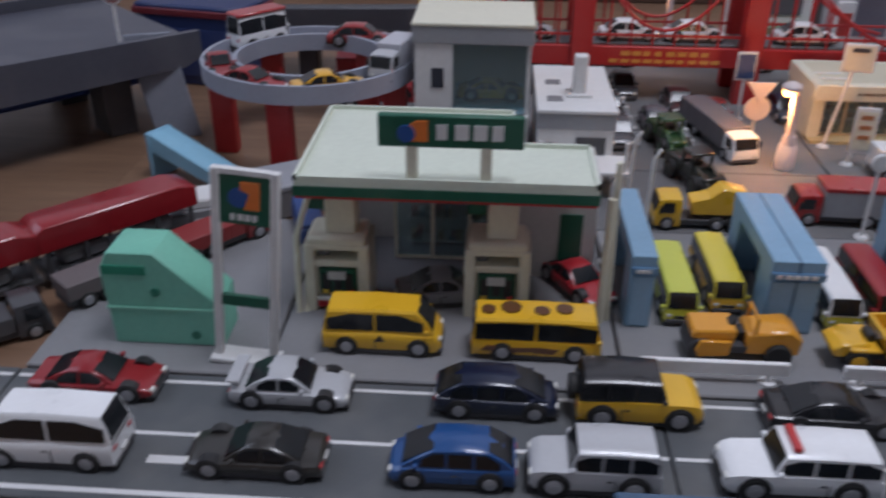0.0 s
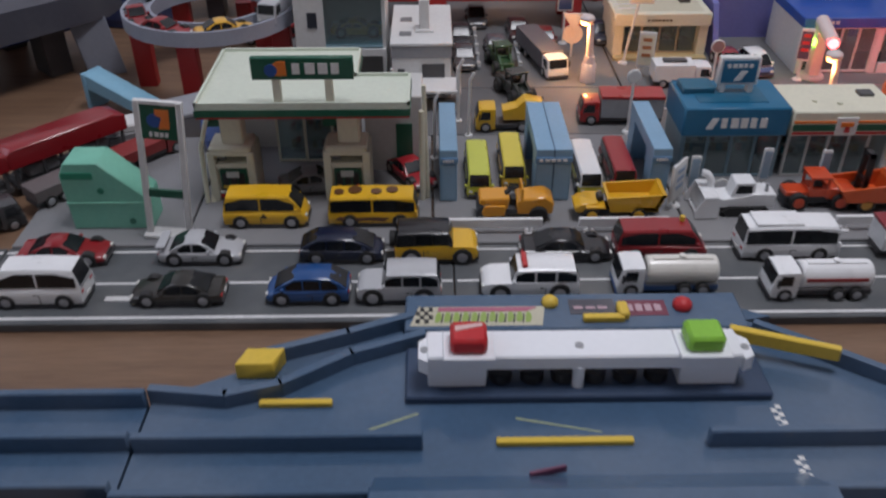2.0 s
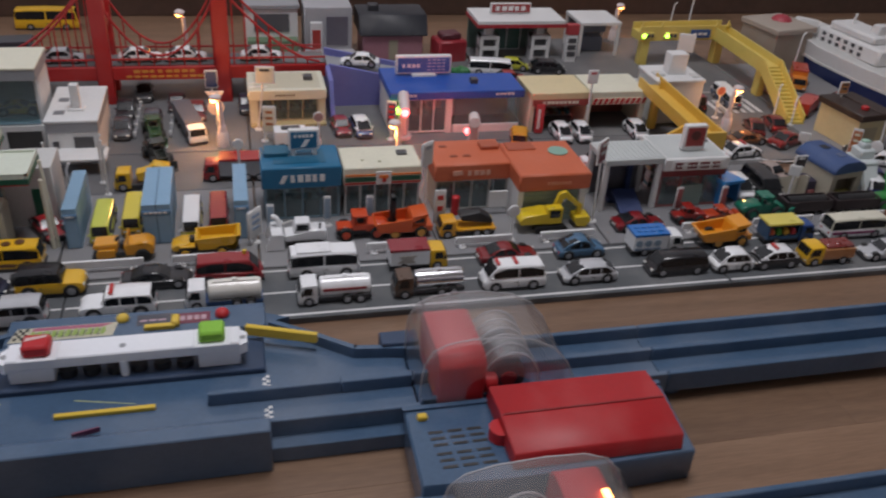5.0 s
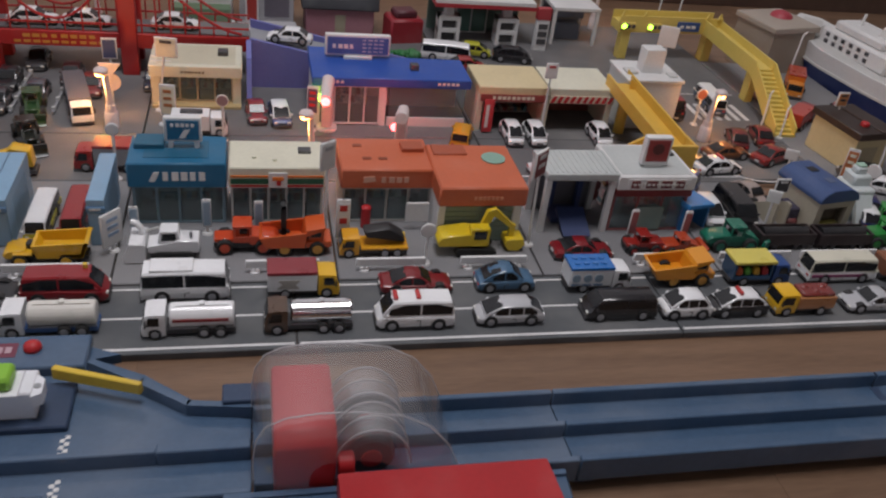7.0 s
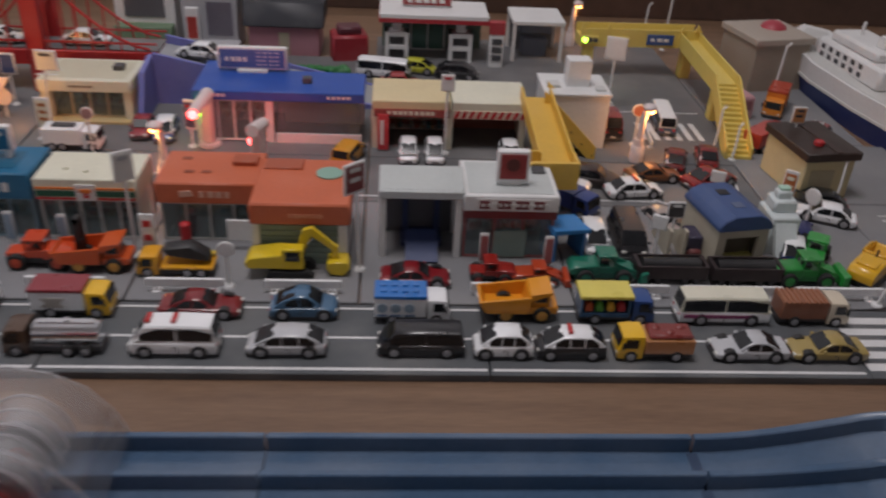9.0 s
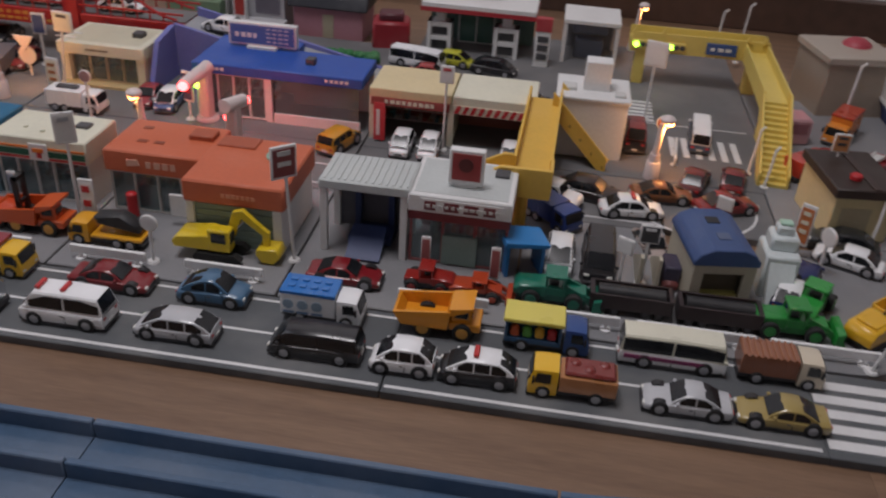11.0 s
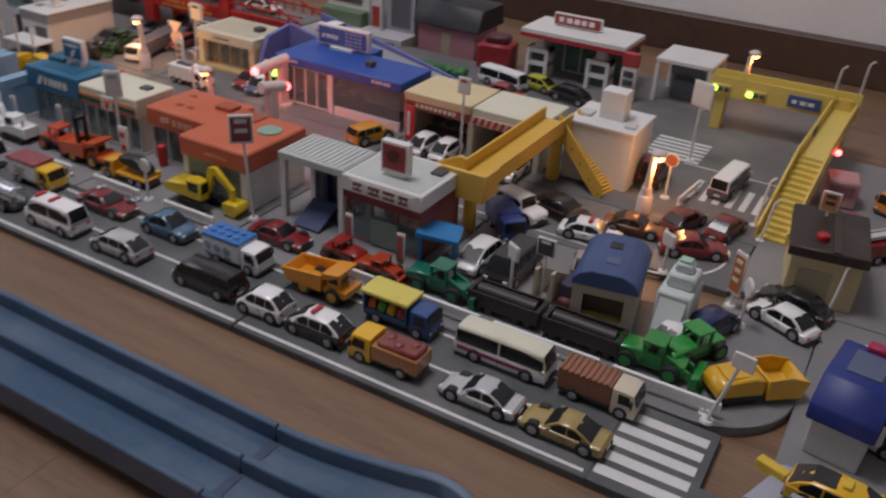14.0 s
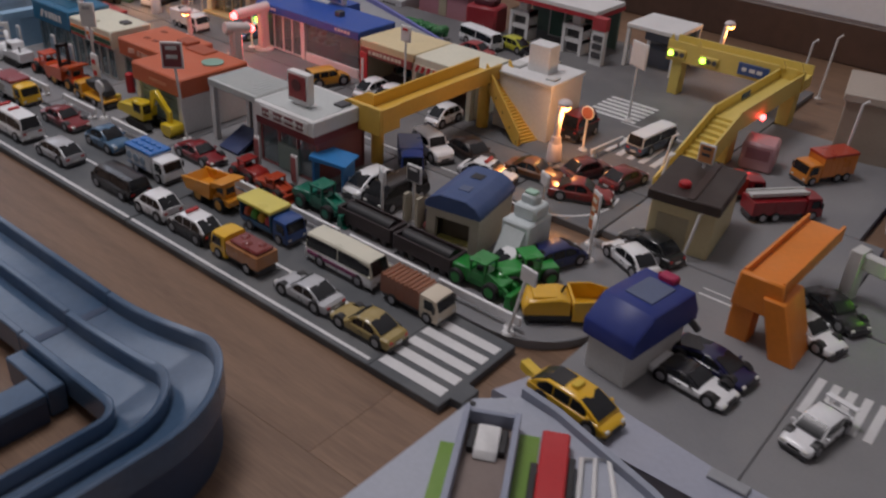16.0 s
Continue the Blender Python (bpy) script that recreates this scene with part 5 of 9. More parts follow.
wp("sign_foot", Form().box(85.5, 86.3, 108.7, 109.3, 10.5, 11.0).box(90.0, 90.8, 108.7, 109.3, 10.5, 11.0), WHITE, en, smooth=0)
for x0 in (81.0, 92.0):
    wp("pump_frame", Form().box(x0, x0 + 0.6, 104.6, 107.6, 0, 6.4).box(x0 + 3.4, x0 + 4.0, 104.6, 107.6, 0, 6.4).box(x0, x0 + 4.0, 104.7, 107.5, 5.4, 6.4).box(x0, x0 + 4.0, 104.7, 107.5, 2.6, 3.4).box(x0 + 0.5, x0 + 3.5, 105.4, 107.2, 0, 5.5), WHITE, en, smooth=0)
    wp("pump_panel", Form().box(x0 + 0.8, x0 + 3.2, 105.2, 105.45, 3.6, 5.2).box(x0 + 0.8, x0 + 3.2, 105.2, 105.45, 0.6, 2.4), DARK, en, smooth=0)
    wp("column", Form().box(x0 + 1.2, x0 + 2.8, 105.6, 107.0, 6.3, 8.9), WHITE, en, smooth=0)
window_wall(en, 85.4, 91.6, 111.0, 0.2, 8.8, 2, WHITE, clear("green_pane", (0.25, 0.5, 0.42), 0.1, 0.6))
wp("back_wall", Form().box(80.4, 98.2, 112.8, 113.3, 0, 8.9), plastic(0.12, 0.2, 0.17), en, smooth=0)
wp("price_tower", Form().box(98.8, 101.2, 102.6, 103.8, 0, 7.4, 0.08), WHITE, en)
wp("price_top", Form().box(98.7, 101.3, 102.5, 103.9, 7.3, 10.0, 0.08), plastic(0.4, 0.03, 0.04), en)
for z in (1.6, 3.4, 5.2):
    wp("price_window", Form().box(99.2, 100.9, 102.45, 102.65, z, z + 1.2), DARK, en, smooth=0)
en.matrix_world = pose(0.882, 1.142, 0.0005) @ Matrix.Diagonal((0.97, 0.97, 0.765, 1))
port = thing("wash_shed", 106.5, 110.5, 0.05, label="open white toy car wash shed with grey machine", category="toy building")
wp("roof", Form().box(101.6, 111.2, 106.4, 116.0, 7.4, 8.2, 0.1), WHITE, port)
for x, y in ((102.0, 106.8), (110.8, 106.8), (102.0, 115.6), (110.8, 115.6)):
    wp("post", Form().box(x - 0.3, x + 0.3, y - 0.3, y + 0.3, 0, 7.5), WHITE, port, smooth=0)
wp("back_wall", Form().box(102.0, 110.8, 115.4, 115.8, 0.2, 7.4), plastic(0.2, 0.21, 0.23), port, smooth=0)
wp("machine", Form().box(104.0, 108.8, 109.8, 112.4, 0, 3.6, 0.2).box(103.4, 109.4, 110.2, 111.8, 4.6, 6.6, 0.2), plastic(0.13, 0.16, 0.22), port)

port.matrix_world = pose(1.054, 1.163, 0.0005) @ Matrix.Diagonal((0.93, 0.93, 0.85, 1))


# ---- trucks and machines ----
def truck(kind, x, y, turn, cab_colour, length, width, label, z=0.0, cab_len=2.1, cab_h=2.7, chassis=None, axles=(0.14, 0.66, 0.84), wheel=0.58, group=""):
    """Cab and chassis; the load is added by the caller. The cab faces +x."""
    t = thing(kind, x, y, z, turn, label, "toy truck", group)
    L, W = length, width / 2
    xf, xb = L / 2, L / 2 - cab_len
    zc = wheel * 0.8
    rows = [(xb, cab_h, 0.96), (xb + cab_len * 0.55, cab_h, 0.96), (xf - 0.35, cab_h * 0.96, 0.95), (xf - 0.1, cab_h * 0.58, 0.98), (xf, cab_h * 0.5, 0.95), (xf, cab_h * 0.3, 0.94)]
    part("cab", Form().loft([section(a, W * k, zc * 0.7, zt, 0.97, 0.93, 0.02) for a, zt, k in rows]), cab_colour, t)
    part("windscreen", Form().prism([(xf - 0.06, cab_h * 0.56), (xf + 0.0, cab_h * 0.57), (xf - 0.24, cab_h * 0.93), (xf - 0.34, cab_h * 0.92)], -W * 0.8, W * 0.8), CAR_GLASS, t, smooth=0)
    for s in (-1, 1):
        part("side_window", Form().prism([(xf - 0.45, cab_h * 0.56), (xb + 0.55, cab_h * 0.56), (xb + 0.55, cab_h * 0.88), (xf - 0.65, cab_h * 0.88)], s * W * 0.9, s * (W + 0.01)), CAR_GLASS, t, smooth=0)
        part("headlight", Form().box(xf - 0.1, xf + 0.03, s * W * 0.7 - 0.2, s * W * 0.7 + 0.2, zc + 0.25, zc + 0.5, 0.03), HEAD_LAMP, t)
        part("mirror", Form().box(xf - 0.45, xf - 0.3, s * (W + 0.14) - 0.1, s * (W + 0.14) + 0.1, cab_h * 0.55, cab_h * 0.8), BLACK, t, smooth=0)
    part("bumper", Form().box(xf - 0.2, xf + 0.08, -W * 0.95, W * 0.95, zc * 0.55, zc + 0.12, 0.05), chassis or DARK, t)
    part("chassis", Form().box(-L / 2, xf - 0.2, -W * 0.72, W * 0.72, zc * 0.7, zc + 0.35, 0.04), chassis or DARK, t, smooth=0)
    wheels(t, [L * (0.5 - a) for a in axles], W + 0.02, wheel, 0.55)
    return t


def tank_load(t, length, r, material, band=None):
    x0, x1 = -length / 2 + 0.1, length / 2 - 2.4
    part("tank", Form().cyl((x0, 0, 1.75), (x1, 0, 1.75), r, n=22, bev=0.15), material, t)
    part("tank_bed", Form().box(x0, x1, -r * 0.85, r * 0.85, 0.75, 1.0), GREY, t, smooth=0)
    part("hatch", Form().cyl(((x0 + x1) / 2, 0, 1.6 + r), ((x0 + x1) / 2, 0, 1.95 + r), 0.3, n=10).box(x0 + 0.5, x1 - 0.5, -0.3, 0.3, 1.7 + r, 1.8 + r), material, t)
    if band:
        part("side_band", Form().box(x0 + 0.5, x1 - 0.3, -r - 0.03, r + 0.03, 1.7, 2.0), band, t, smooth=0)


def box_load(t, length, width, height, material, cab_len=2.1, top=None, panel=None):
    x0, x1 = -length / 2, length / 2 - cab_len - 0.12
    part("cargo_box", Form().box(x0, x1, -width / 2, width / 2, 0.85, height, 0.06), material, t)
    f = Form()
    for k in range(6):
        x = x0 + 0.25 + (x1 - x0 - 0.5) * k / 5
        f.box(x - 0.04, x + 0.04, -width / 2 - 0.03, width / 2 + 0.03, 0.95, height - 0.1)
    part("cargo_rib", f, material, t, smooth=0)
    if top:
        part("cargo_roof", Form().box(x0 - 0.04, x1 + 0.04, -width / 2 - 0.05, width / 2 + 0.05, height - 0.05, height + 0.3, 0.05), top, t)
    if panel:
        part("side_panel", Form().box(x0 + 0.4, x1 - 0.4, -width / 2 - 0.05, width / 2 + 0.05, 1.1, height - 0.5), panel, t, smooth=0)


t = truck("tank_truck", 29.4, NEAR + 0.8, 180, WHITEP, 8.2, 2.8, "white toy tank truck on the near lane", chassis=plastic(0.05, 0.12, 0.3))
tank_load(t, 8.2, 1.15, paint(0.74, 0.72, 0.66))
t = truck("tank_truck", 41.4, NEAR, 180, WHITEP, 8.2, 2.8, "white toy fuel tanker with red side band")
tank_load(t, 8.2, 1.15, WHITEP, REDP)
t = truck("tank_truck", 52.2, NEAR, 180, paint(0.09, 0.05, 0.03), 8.2, 2.8, "brown-cabbed toy tanker with chrome tank")
tank_load(t, 8.2, 1.1, CHROME)
t = truck("box_truck", 104.6, NEAR, 180, YELP, 6.9, 2.7, "yellow toy light truck with brown cargo", cab_len=2.3, axles=(0.18, 0.78))
box_load(t, 6.9, 2.6, 2.3, paint(0.45, 0.2, 0.08), 2.3)
part("produce", Form().box(-3.3, 0.7, -1.1, 1.1, 2.25, 2.7, 0.2).ball((-2.4, -0.4, 2.6), 0.5, 0.6).ball((-1.2, 0.4, 2.6), 0.55, 0.6).ball((-0.1, -0.3, 2.6), 0.5, 0.6), paint(0.2, 0.03, 0.025), t)
t = truck("box_truck", 52.0, FAR, 0, YELP, 7.0, 2.7, "yellow and white toy truck with dark red roof", axles=(0.18, 0.76))
box_load(t, 7.0, 2.7, 2.8, WHITEP, 2.1, paint(0.25, 0.02, 0.03))
part("side_emblem", Form().prism([(-2.6, 1.2), (-0.4, 1.2), (-0.8, 1.7), (-0.3, 2.2), (-2.5, 2.2), (-2.1, 1.7)], -1.42, -1.36), plastic(0.45, 0.42, 0.38), t, smooth=0)
t = truck("box_truck", 83.0, FAR - 0.4, 0, WHITEP, 7.0, 2.7, "white toy truck with bright blue box roof", axles=(0.18, 0.76))
box_load(t, 7.0, 2.7, 2.9, WHITEP, 2.1, paint(0.02, 0.16, 0.5))
for k in range(3):
    part("round_emblem", Form().cyl((-2.8 + 1.25 * k, -1.36, 1.9), (-2.8 + 1.25 * k, -1.44, 1.9), 0.48, n=12), plastic(0.3, 0.4, 0.5), t)
    part("side_line", Form().box(-3.3 + 1.25 * k, -2.3 + 1.25 * k, -1.43, -1.36, 1.0, 1.18), plastic(0.15, 0.25, 0.4), t, smooth=0)
for k in range(4):
    part("roof_lamp", Form().box(-3.0 + 1.0 * k, -2.4 + 1.0 * k, -0.7, -0.3, 3.2, 3.35, 0.05).box(-3.0 + 1.0 * k, -2.4 + 1.0 * k, 0.3, 0.7, 3.2, 3.35, 0.05), paint(0.05, 0.2, 0.55), t)
t = truck("market_truck", 102.3, FAR, 0, paint(0.02, 0.07, 0.25), 7.2, 2.7, "blue toy market truck with yellow roof and goods", axles=(0.18, 0.78))
part("stall", Form().box(-3.5, 1.2, -1.3, 1.3, 0.8, 1.3, 0.05).box(-3.5, -3.3, -1.3, 1.3, 1.2, 3.0).box(1.0, 1.2, -1.3, 1.3, 1.2, 3.0).box(-3.4, 1.1, 0.0, 0.2, 1.2, 3.0), paint(0.03, 0.1, 0.22), t, smooth=0)
part("stall_roof", Form().box(-3.7, 1.4, -1.5, 1.4, 2.9, 3.3, 0.08), paint(0.72, 0.62, 0.12), t)
for k, c in enumerate(((0.6, 0.12, 0.04), (0.1, 0.35, 0.05), (0.7, 0.4, 0.04), (0.5, 0.04, 0.05))):
    part("fruit_crate", Form().box(-3.1 + 1.05 * k, -2.3 + 1.05 * k, -1.2, -0.3, 1.3, 2.0, 0.15).ball((-2.7 + 1.05 * k, -0.8, 2.0), 0.4, 0.7, 8), plastic(*c), t)
t = truck("flatbed_truck", 121.6, FAR, 0, paint(0.66, 0.58, 0.45), 6.8, 2.7, "cream toy truck with ribbed brown canopy", axles=(0.18, 0.78))
box_load(t, 6.8, 2.5, 2.7, paint(0.28, 0.11, 0.06), 2.1)
f = Form()
for k in range(9):
    f.cyl((-3.2 + 0.5 * k, -1.25, 2.72), (-3.2 + 0.5 * k, 1.25, 2.72), 0.14, n=8)
part("canopy_rib", f, paint(0.3, 0.12, 0.06), t)


def dump_truck(x, y, turn, colour, label, z=0.0, s=1.0):
    t = thing("dump_truck", x, y, z, turn, label, "toy truck")
    part("bed", Form().prism([(-3.8, 2.2), (-3.2, 1.1), (0.9, 1.1), (1.1, 2.4), (3.0, 3.2), (3.0, 3.45), (1.0, 3.1), (0.8, 2.7), (0.6, 1.35), (-3.0, 1.35), (-3.55, 2.3)], -1.5, 1.5), colour, t, smooth=0)
    part("bed_side", Form().prism([(-3.8, 2.3), (-3.1, 1.1), (0.9, 1.1), (1.1, 2.9)], -1.65, -1.4).prism([(-3.8, 2.3), (-3.1, 1.1), (0.9, 1.1), (1.1, 2.9)], 1.4, 1.65), colour, t, smooth=0)
    part("cab", Form().box(1.2, 2.9, -1.1, 0.3, 1.4, 3.0, 0.1), colour, t)
    part("side_window", Form().box(1.5, 2.6, -1.14, -1.0, 2.1, 2.8).box(2.8, 2.94, -0.9, 0.1, 2.1, 2.8), CAR_GLASS, t, smooth=0)
    part("bonnet", Form().box(1.0, 3.7, -1.35, 1.35, 0.9, 1.7, 0.1), colour, t)
    part("chassis", Form().box(-3.0, 3.0, -0.9, 0.9, 0.6, 1.2), DARK, t, smooth=0)
    wheels(t, [2.2, -1.2], 1.6, 0.85, 0.7, rim=plastic(0.6, 0.3, 0.05))
    return t


dump_truck(93.0, FAR + 0.3, 0, paint(0.75, 0.3, 0.02), "orange toy dump truck with large wheels")
dump_truck(51.6, 45.3, 0, paint(0.62, 0.1, 0.02), "red orange toy dump truck behind the fence", 0.1)


def tracks(t, x0, x1, half, w=0.8, h=1.1):
    for s in (-1, 1):
        y0, y1 = sorted((s * half, s * (half - w)))
        n = int((x1 - x0 - 0.8) / 0.4)
        low, top = [], []
        for k in range(n):
            a = x0 + 0.4 + k * 0.4
            low += [(a, 0.06), (a, 0.0), (a + 0.22, 0.0), (a + 0.22, 0.06)]
            top += [(a, h - 0.06), (a, h), (a + 0.22, h), (a + 0.22, h - 0.06)]
        f = Form().prism(low + [(x1, h * 0.5)] + top[::-1] + [(x0, h * 0.5)], y0, y1)
        part("crawler_track", f, TYRE, t, smooth=0)


def excavator(x, y, turn, colour, label, z=0.1):
    t = thing("excavator", x, y, z, turn, label, "toy digger")
    tracks(t, -2.4, 2.4, 1.5)
    part("turntable", Form().cyl((0, 0, 0.9), (0, 0, 1.3), 1.0, n=16), DARK, t)
    part("engine_house", Form().prism([(-4.2, 1.3), (0.6, 1.3), (0.6, 2.6), (-1.0, 2.9), (-3.9, 2.5), (-4.4, 1.9)], -1.3, 1.3, "y", 0.1), colour, t)
    part("cab", Form().box(-0.8, 1.4, -1.35, 0.0, 1.3, 3.6, 0.12), colour, t)
    part("side_window", Form().box(-0.4, 1.0, -1.4, -1.2, 2.3, 3.3).box(1.3, 1.44, -1.2, -0.15, 2.2, 3.3), CAR_GLASS, t, smooth=0)
    part("boom", Form().prism([(0.4, 2.2), (1.2, 2.0), (2.0, 4.4), (4.2, 2.6), (4.6, 3.0), (2.2, 5.2), (1.2, 4.9)], 0.2, 0.8, "y", 0.05), colour, t)
    part("arm", Form().prism([(4.0, 3.2), (4.7, 3.1), (4.6, 1.2), (4.0, 1.2)], 0.25, 0.75, "y", 0.05), colour, t)
    part("piston", Form().cyl((0.9, 0.5, 2.4), (2.2, 0.5, 4.0), 0.15, n=8), CHROME, t)
    part("bucket", Form().prism([(3.6, 1.6), (5.6, 1.7), (5.9, 0.9), (5.2, 0.1), (4.0, 0.2), (3.5, 0.9)], -0.5, 1.5, "y", 0.08), colour, t)
    return t


excavator(71.0, 44.4, 0, paint(0.72, 0.52, 0.02), "yellow toy excavator with lowered bucket")

t = truck("crane_truck", 59.8, 44.5, 180, paint(0.75, 0.36, 0.02), 7.4, 2.6, "orange yellow toy tow truck with black load", z=0.1, cab_h=2.4)
part("flat_bed", Form().box(-3.7, 1.4, -1.3, 1.3, 0.95, 1.25, 0.05), paint(0.75, 0.36, 0.02), t)
part("black_boom", Form().prism([(-3.4, 1.6), (0.8, 2.2), (1.2, 3.0), (-1.6, 3.4), (-3.2, 2.4)], -0.8, 0.8, "y", 0.15), BLACK, t)
part("bed_lamp", Form().box(-3.6, -3.0, -1.3, -0.7, 1.25, 1.7), YELLOW, t)


def loader(name, x, y, turn, colour, label, z=0.1, arm=True, dark=DARK):
    """A generic wheeled yard machine: chassis, cab, bonnet, arm and blade."""
    t = thing(name, x, y, z, turn, label, "toy digger")
    part("chassis", Form().box(-3.2, 3.0, -1.0, 1.0, 0.6, 1.3, 0.08), dark, t)
    part("bonnet", Form().prism([(-3.6, 1.0), (-0.6, 1.0), (-0.6, 2.2), (-3.2, 2.0), (-3.7, 1.6)], -1.1, 1.1, "y", 0.12), colour, t)
    part("cab_frame", Form().box(-0.8, 1.0, -1.0, 1.0, 1.2, 2.0, 0.06).box(-0.8, -0.6, -1.0, -0.8, 2.0, 3.1).box(0.8, 1.0, -1.0, -0.8, 2.0, 3.1).box(-0.8, -0.6, 0.8, 1.0, 2.0, 3.1).box(0.8, 1.0, 0.8, 1.0, 2.0, 3.1).box(-0.9, 1.1, -1.1, 1.1, 3.05, 3.3, 0.06), colour, t)
    part("seat", Form().box(-0.4, 0.4, -0.5, 0.5, 1.9, 2.4, 0.1), BLACK, t)
    part("front_body", Form().box(0.9, 3.0, -0.9, 0.9, 1.0, 1.7, 0.1), colour, t)
    if arm:
        for s in (-0.7, 0.7):
            part("lift_arm", Form().prism([(0.6, 1.7), (1.2, 2.3), (3.4, 1.3), (3.9, 0.5), (3.3, 0.5), (2.8, 1.1)], s - 0.15, s + 0.15), colour, t, smooth=0)
        part("blade", Form().prism([(3.6, 0.1), (4.8, 0.1), (4.4, 0.4), (4.2, 0.9), (4.4, 1.6), (3.7, 1.4)], -1.5, 1.5, "y", 0.06), colour, t)
    wheels(t, [1.9, -2.0], 1.5, 0.85, 0.7, rim=colour)
    return t


def road_roller(x, y, turn, colour, label):
    t = thing("road_roller", x, y, 0.1, turn, label, "toy digger")
    part("drum", Form().cyl((2.4, -1.2, 0.95), (2.4, 1.2, 0.95), 0.95, n=20, bev=0.08), DARK, t)
    for sy in (-1.35, 1.35):
        part("drum_arm", Form().prism([(0.8, 0.9), (2.7, 0.75), (2.9, 1.2), (2.6, 1.9), (0.8, 1.9)], sy - 0.14, sy + 0.14, "y", 0.05), colour, t)
    part("front_body", Form().prism([(0.6, 1.0), (2.0, 1.4), (3.2, 1.9), (3.1, 2.4), (0.4, 2.5)], -1.1, 1.1, "y", 0.12), colour, t)
    part("engine_hood", Form().prism([(-3.5, 0.8), (-0.2, 0.8), (-0.2, 2.3), (-2.8, 2.6), (-3.6, 2.0)], -1.15, 1.15, "y", 0.15), colour, t)
    part("platform", Form().box(-0.6, 0.9, -1.1, 1.1, 0.9, 1.4, 0.05), DARK, t)
    part("seat", Form().box(-0.5, 0.3, -0.5, 0.5, 1.4, 2.1, 0.1), BLACK, t)
    part("steering_wheel", Form().cyl((0.55, 0, 2.5), (0.65, 0, 2.62), 0.42, n=12), BLACK, t)
    part("roll_bar", Form().tube([(-0.7, -1.0, 1.8), (-0.7, -1.0, 3.3), (-0.7, 1.0, 3.3), (-0.7, 1.0, 1.8)], 0.12), colour, t)
    for sy in (-1, 1):
        part("rear_wheel", Form().cyl((-2.2, sy * 0.7, 0.85), (-2.2, sy * 1.45, 0.85), 0.85, n=18, bev=0.1), TYRE, t)
    return t


def dumper(x, y, turn, colour, label):
    t = thing("dumper", x, y, 0.1, turn, label, "toy truck")
    part("chassis", Form().box(-3.6, 3.8, -0.8, 0.8, 0.6, 1.05, 0.05), BLACK, t)
    part("tipper_bed", Form().prism([(-3.9, 2.9), (-3.2, 1.2), (1.0, 1.2), (1.4, 2.6), (1.1, 2.6), (0.8, 1.6), (-3.0, 1.6), (-3.5, 3.0)], -1.5, 1.5, "y", 0.04), colour, t)
    for sy in (-1.5, 1.3):
        part("bed_side", Form().prism([(-3.9, 2.9), (-3.2, 1.2), (1.0, 1.2), (1.4, 2.6)], sy, sy + 0.2), colour, t, smooth=0)
    part("bonnet", Form().prism([(2.0, 0.9), (4.0, 0.9), (4.2, 1.4), (3.6, 1.8), (2.0, 1.9)], -1.1, 1.1, "y", 0.1), colour, t)
    part("mudguard", Form().box(1.4, 3.2, -1.5, 1.5, 1.5, 1.72, 0.06), colour, t)
    part("seat", Form().box(1.5, 2.1, -0.5, 0.5, 1.6, 2.3, 0.1), BLACK, t)
    wheels(t, [2.6, -1.6], 1.5, 0.8, 0.7, rim=colour)
    return t


def snow_plough(x, y, turn, label):
    t = thing("snow_plough", x, y, 0.1, turn, label, "toy digger")
    tracks(t, -2.8, 1.6, 1.4, 0.7, 1.0)
    part("body", Form().prism([(-3.2, 0.8), (1.8, 0.8), (1.9, 1.7), (-0.6, 1.9), (-1.0, 2.3), (-3.2, 2.2)], -1.1, 1.1, "y", 0.1), WHITEP, t)
    part("cab", Form().prism([(-1.4, 1.8), (0.9, 1.8), (0.6, 3.3), (-1.2, 3.3)], -0.9, 0.9, "y", 0.1), WHITEP, t)
    for sy in (-0.94, 0.86):
        part("side_window", Form().prism([(-1.0, 2.2), (0.5, 2.2), (0.35, 3.0), (-0.9, 3.0)], sy, sy + 0.08), CAR_GLASS, t, smooth=0)
    part("blower_box", Form().prism([(2.0, 0.2), (2.5, 0.15), (3.9, 0.15), (3.2, 0.4), (2.7, 1.0), (3.0, 1.9), (3.6, 2.3), (2.2, 2.3), (2.0, 1.6)], -1.7, 1.7, "y", 0.05), WHITEP, t)
    for sy in (-1.75, 1.6):
        part("blower_cheek", Form().prism([(2.0, 0.1), (4.1, 0.1), (4.2, 0.7), (3.5, 2.2), (2.0, 2.2)], sy, sy + 0.15), WHITEP, t, smooth=0)
    part("auger", Form().cyl((3.2, -1.6, 1.0), (3.2, 1.6, 1.0), 0.35, n=10), OFFWHITE, t)
    for k in range(6):
        part("auger_blade", Form().cyl((3.2, -1.45 + 0.55 * k, 1.0), (3.28, -1.35 + 0.55 * k, 1.0), 0.62, n=12), WHITEP, t)
    part("chute", Form().tube([(2.4, -0.4, 2.0), (2.5, -0.4, 3.0), (2.9, -0.5, 3.5), (3.4, -0.6, 3.6)], 0.34, 10), WHITEP, t)
    part("side_brace", Form().tube([(-0.4, -1.2, 1.5), (1.0, -1.4, 2.4), (2.2, -1.5, 1.9)], 0.12), OFFWHITE, t)
    part("exhaust", Form().cyl((-2.4, 0.5, 2.2), (-2.4, 0.5, 3.0), 0.16, n=8), GREY, t)
    return t


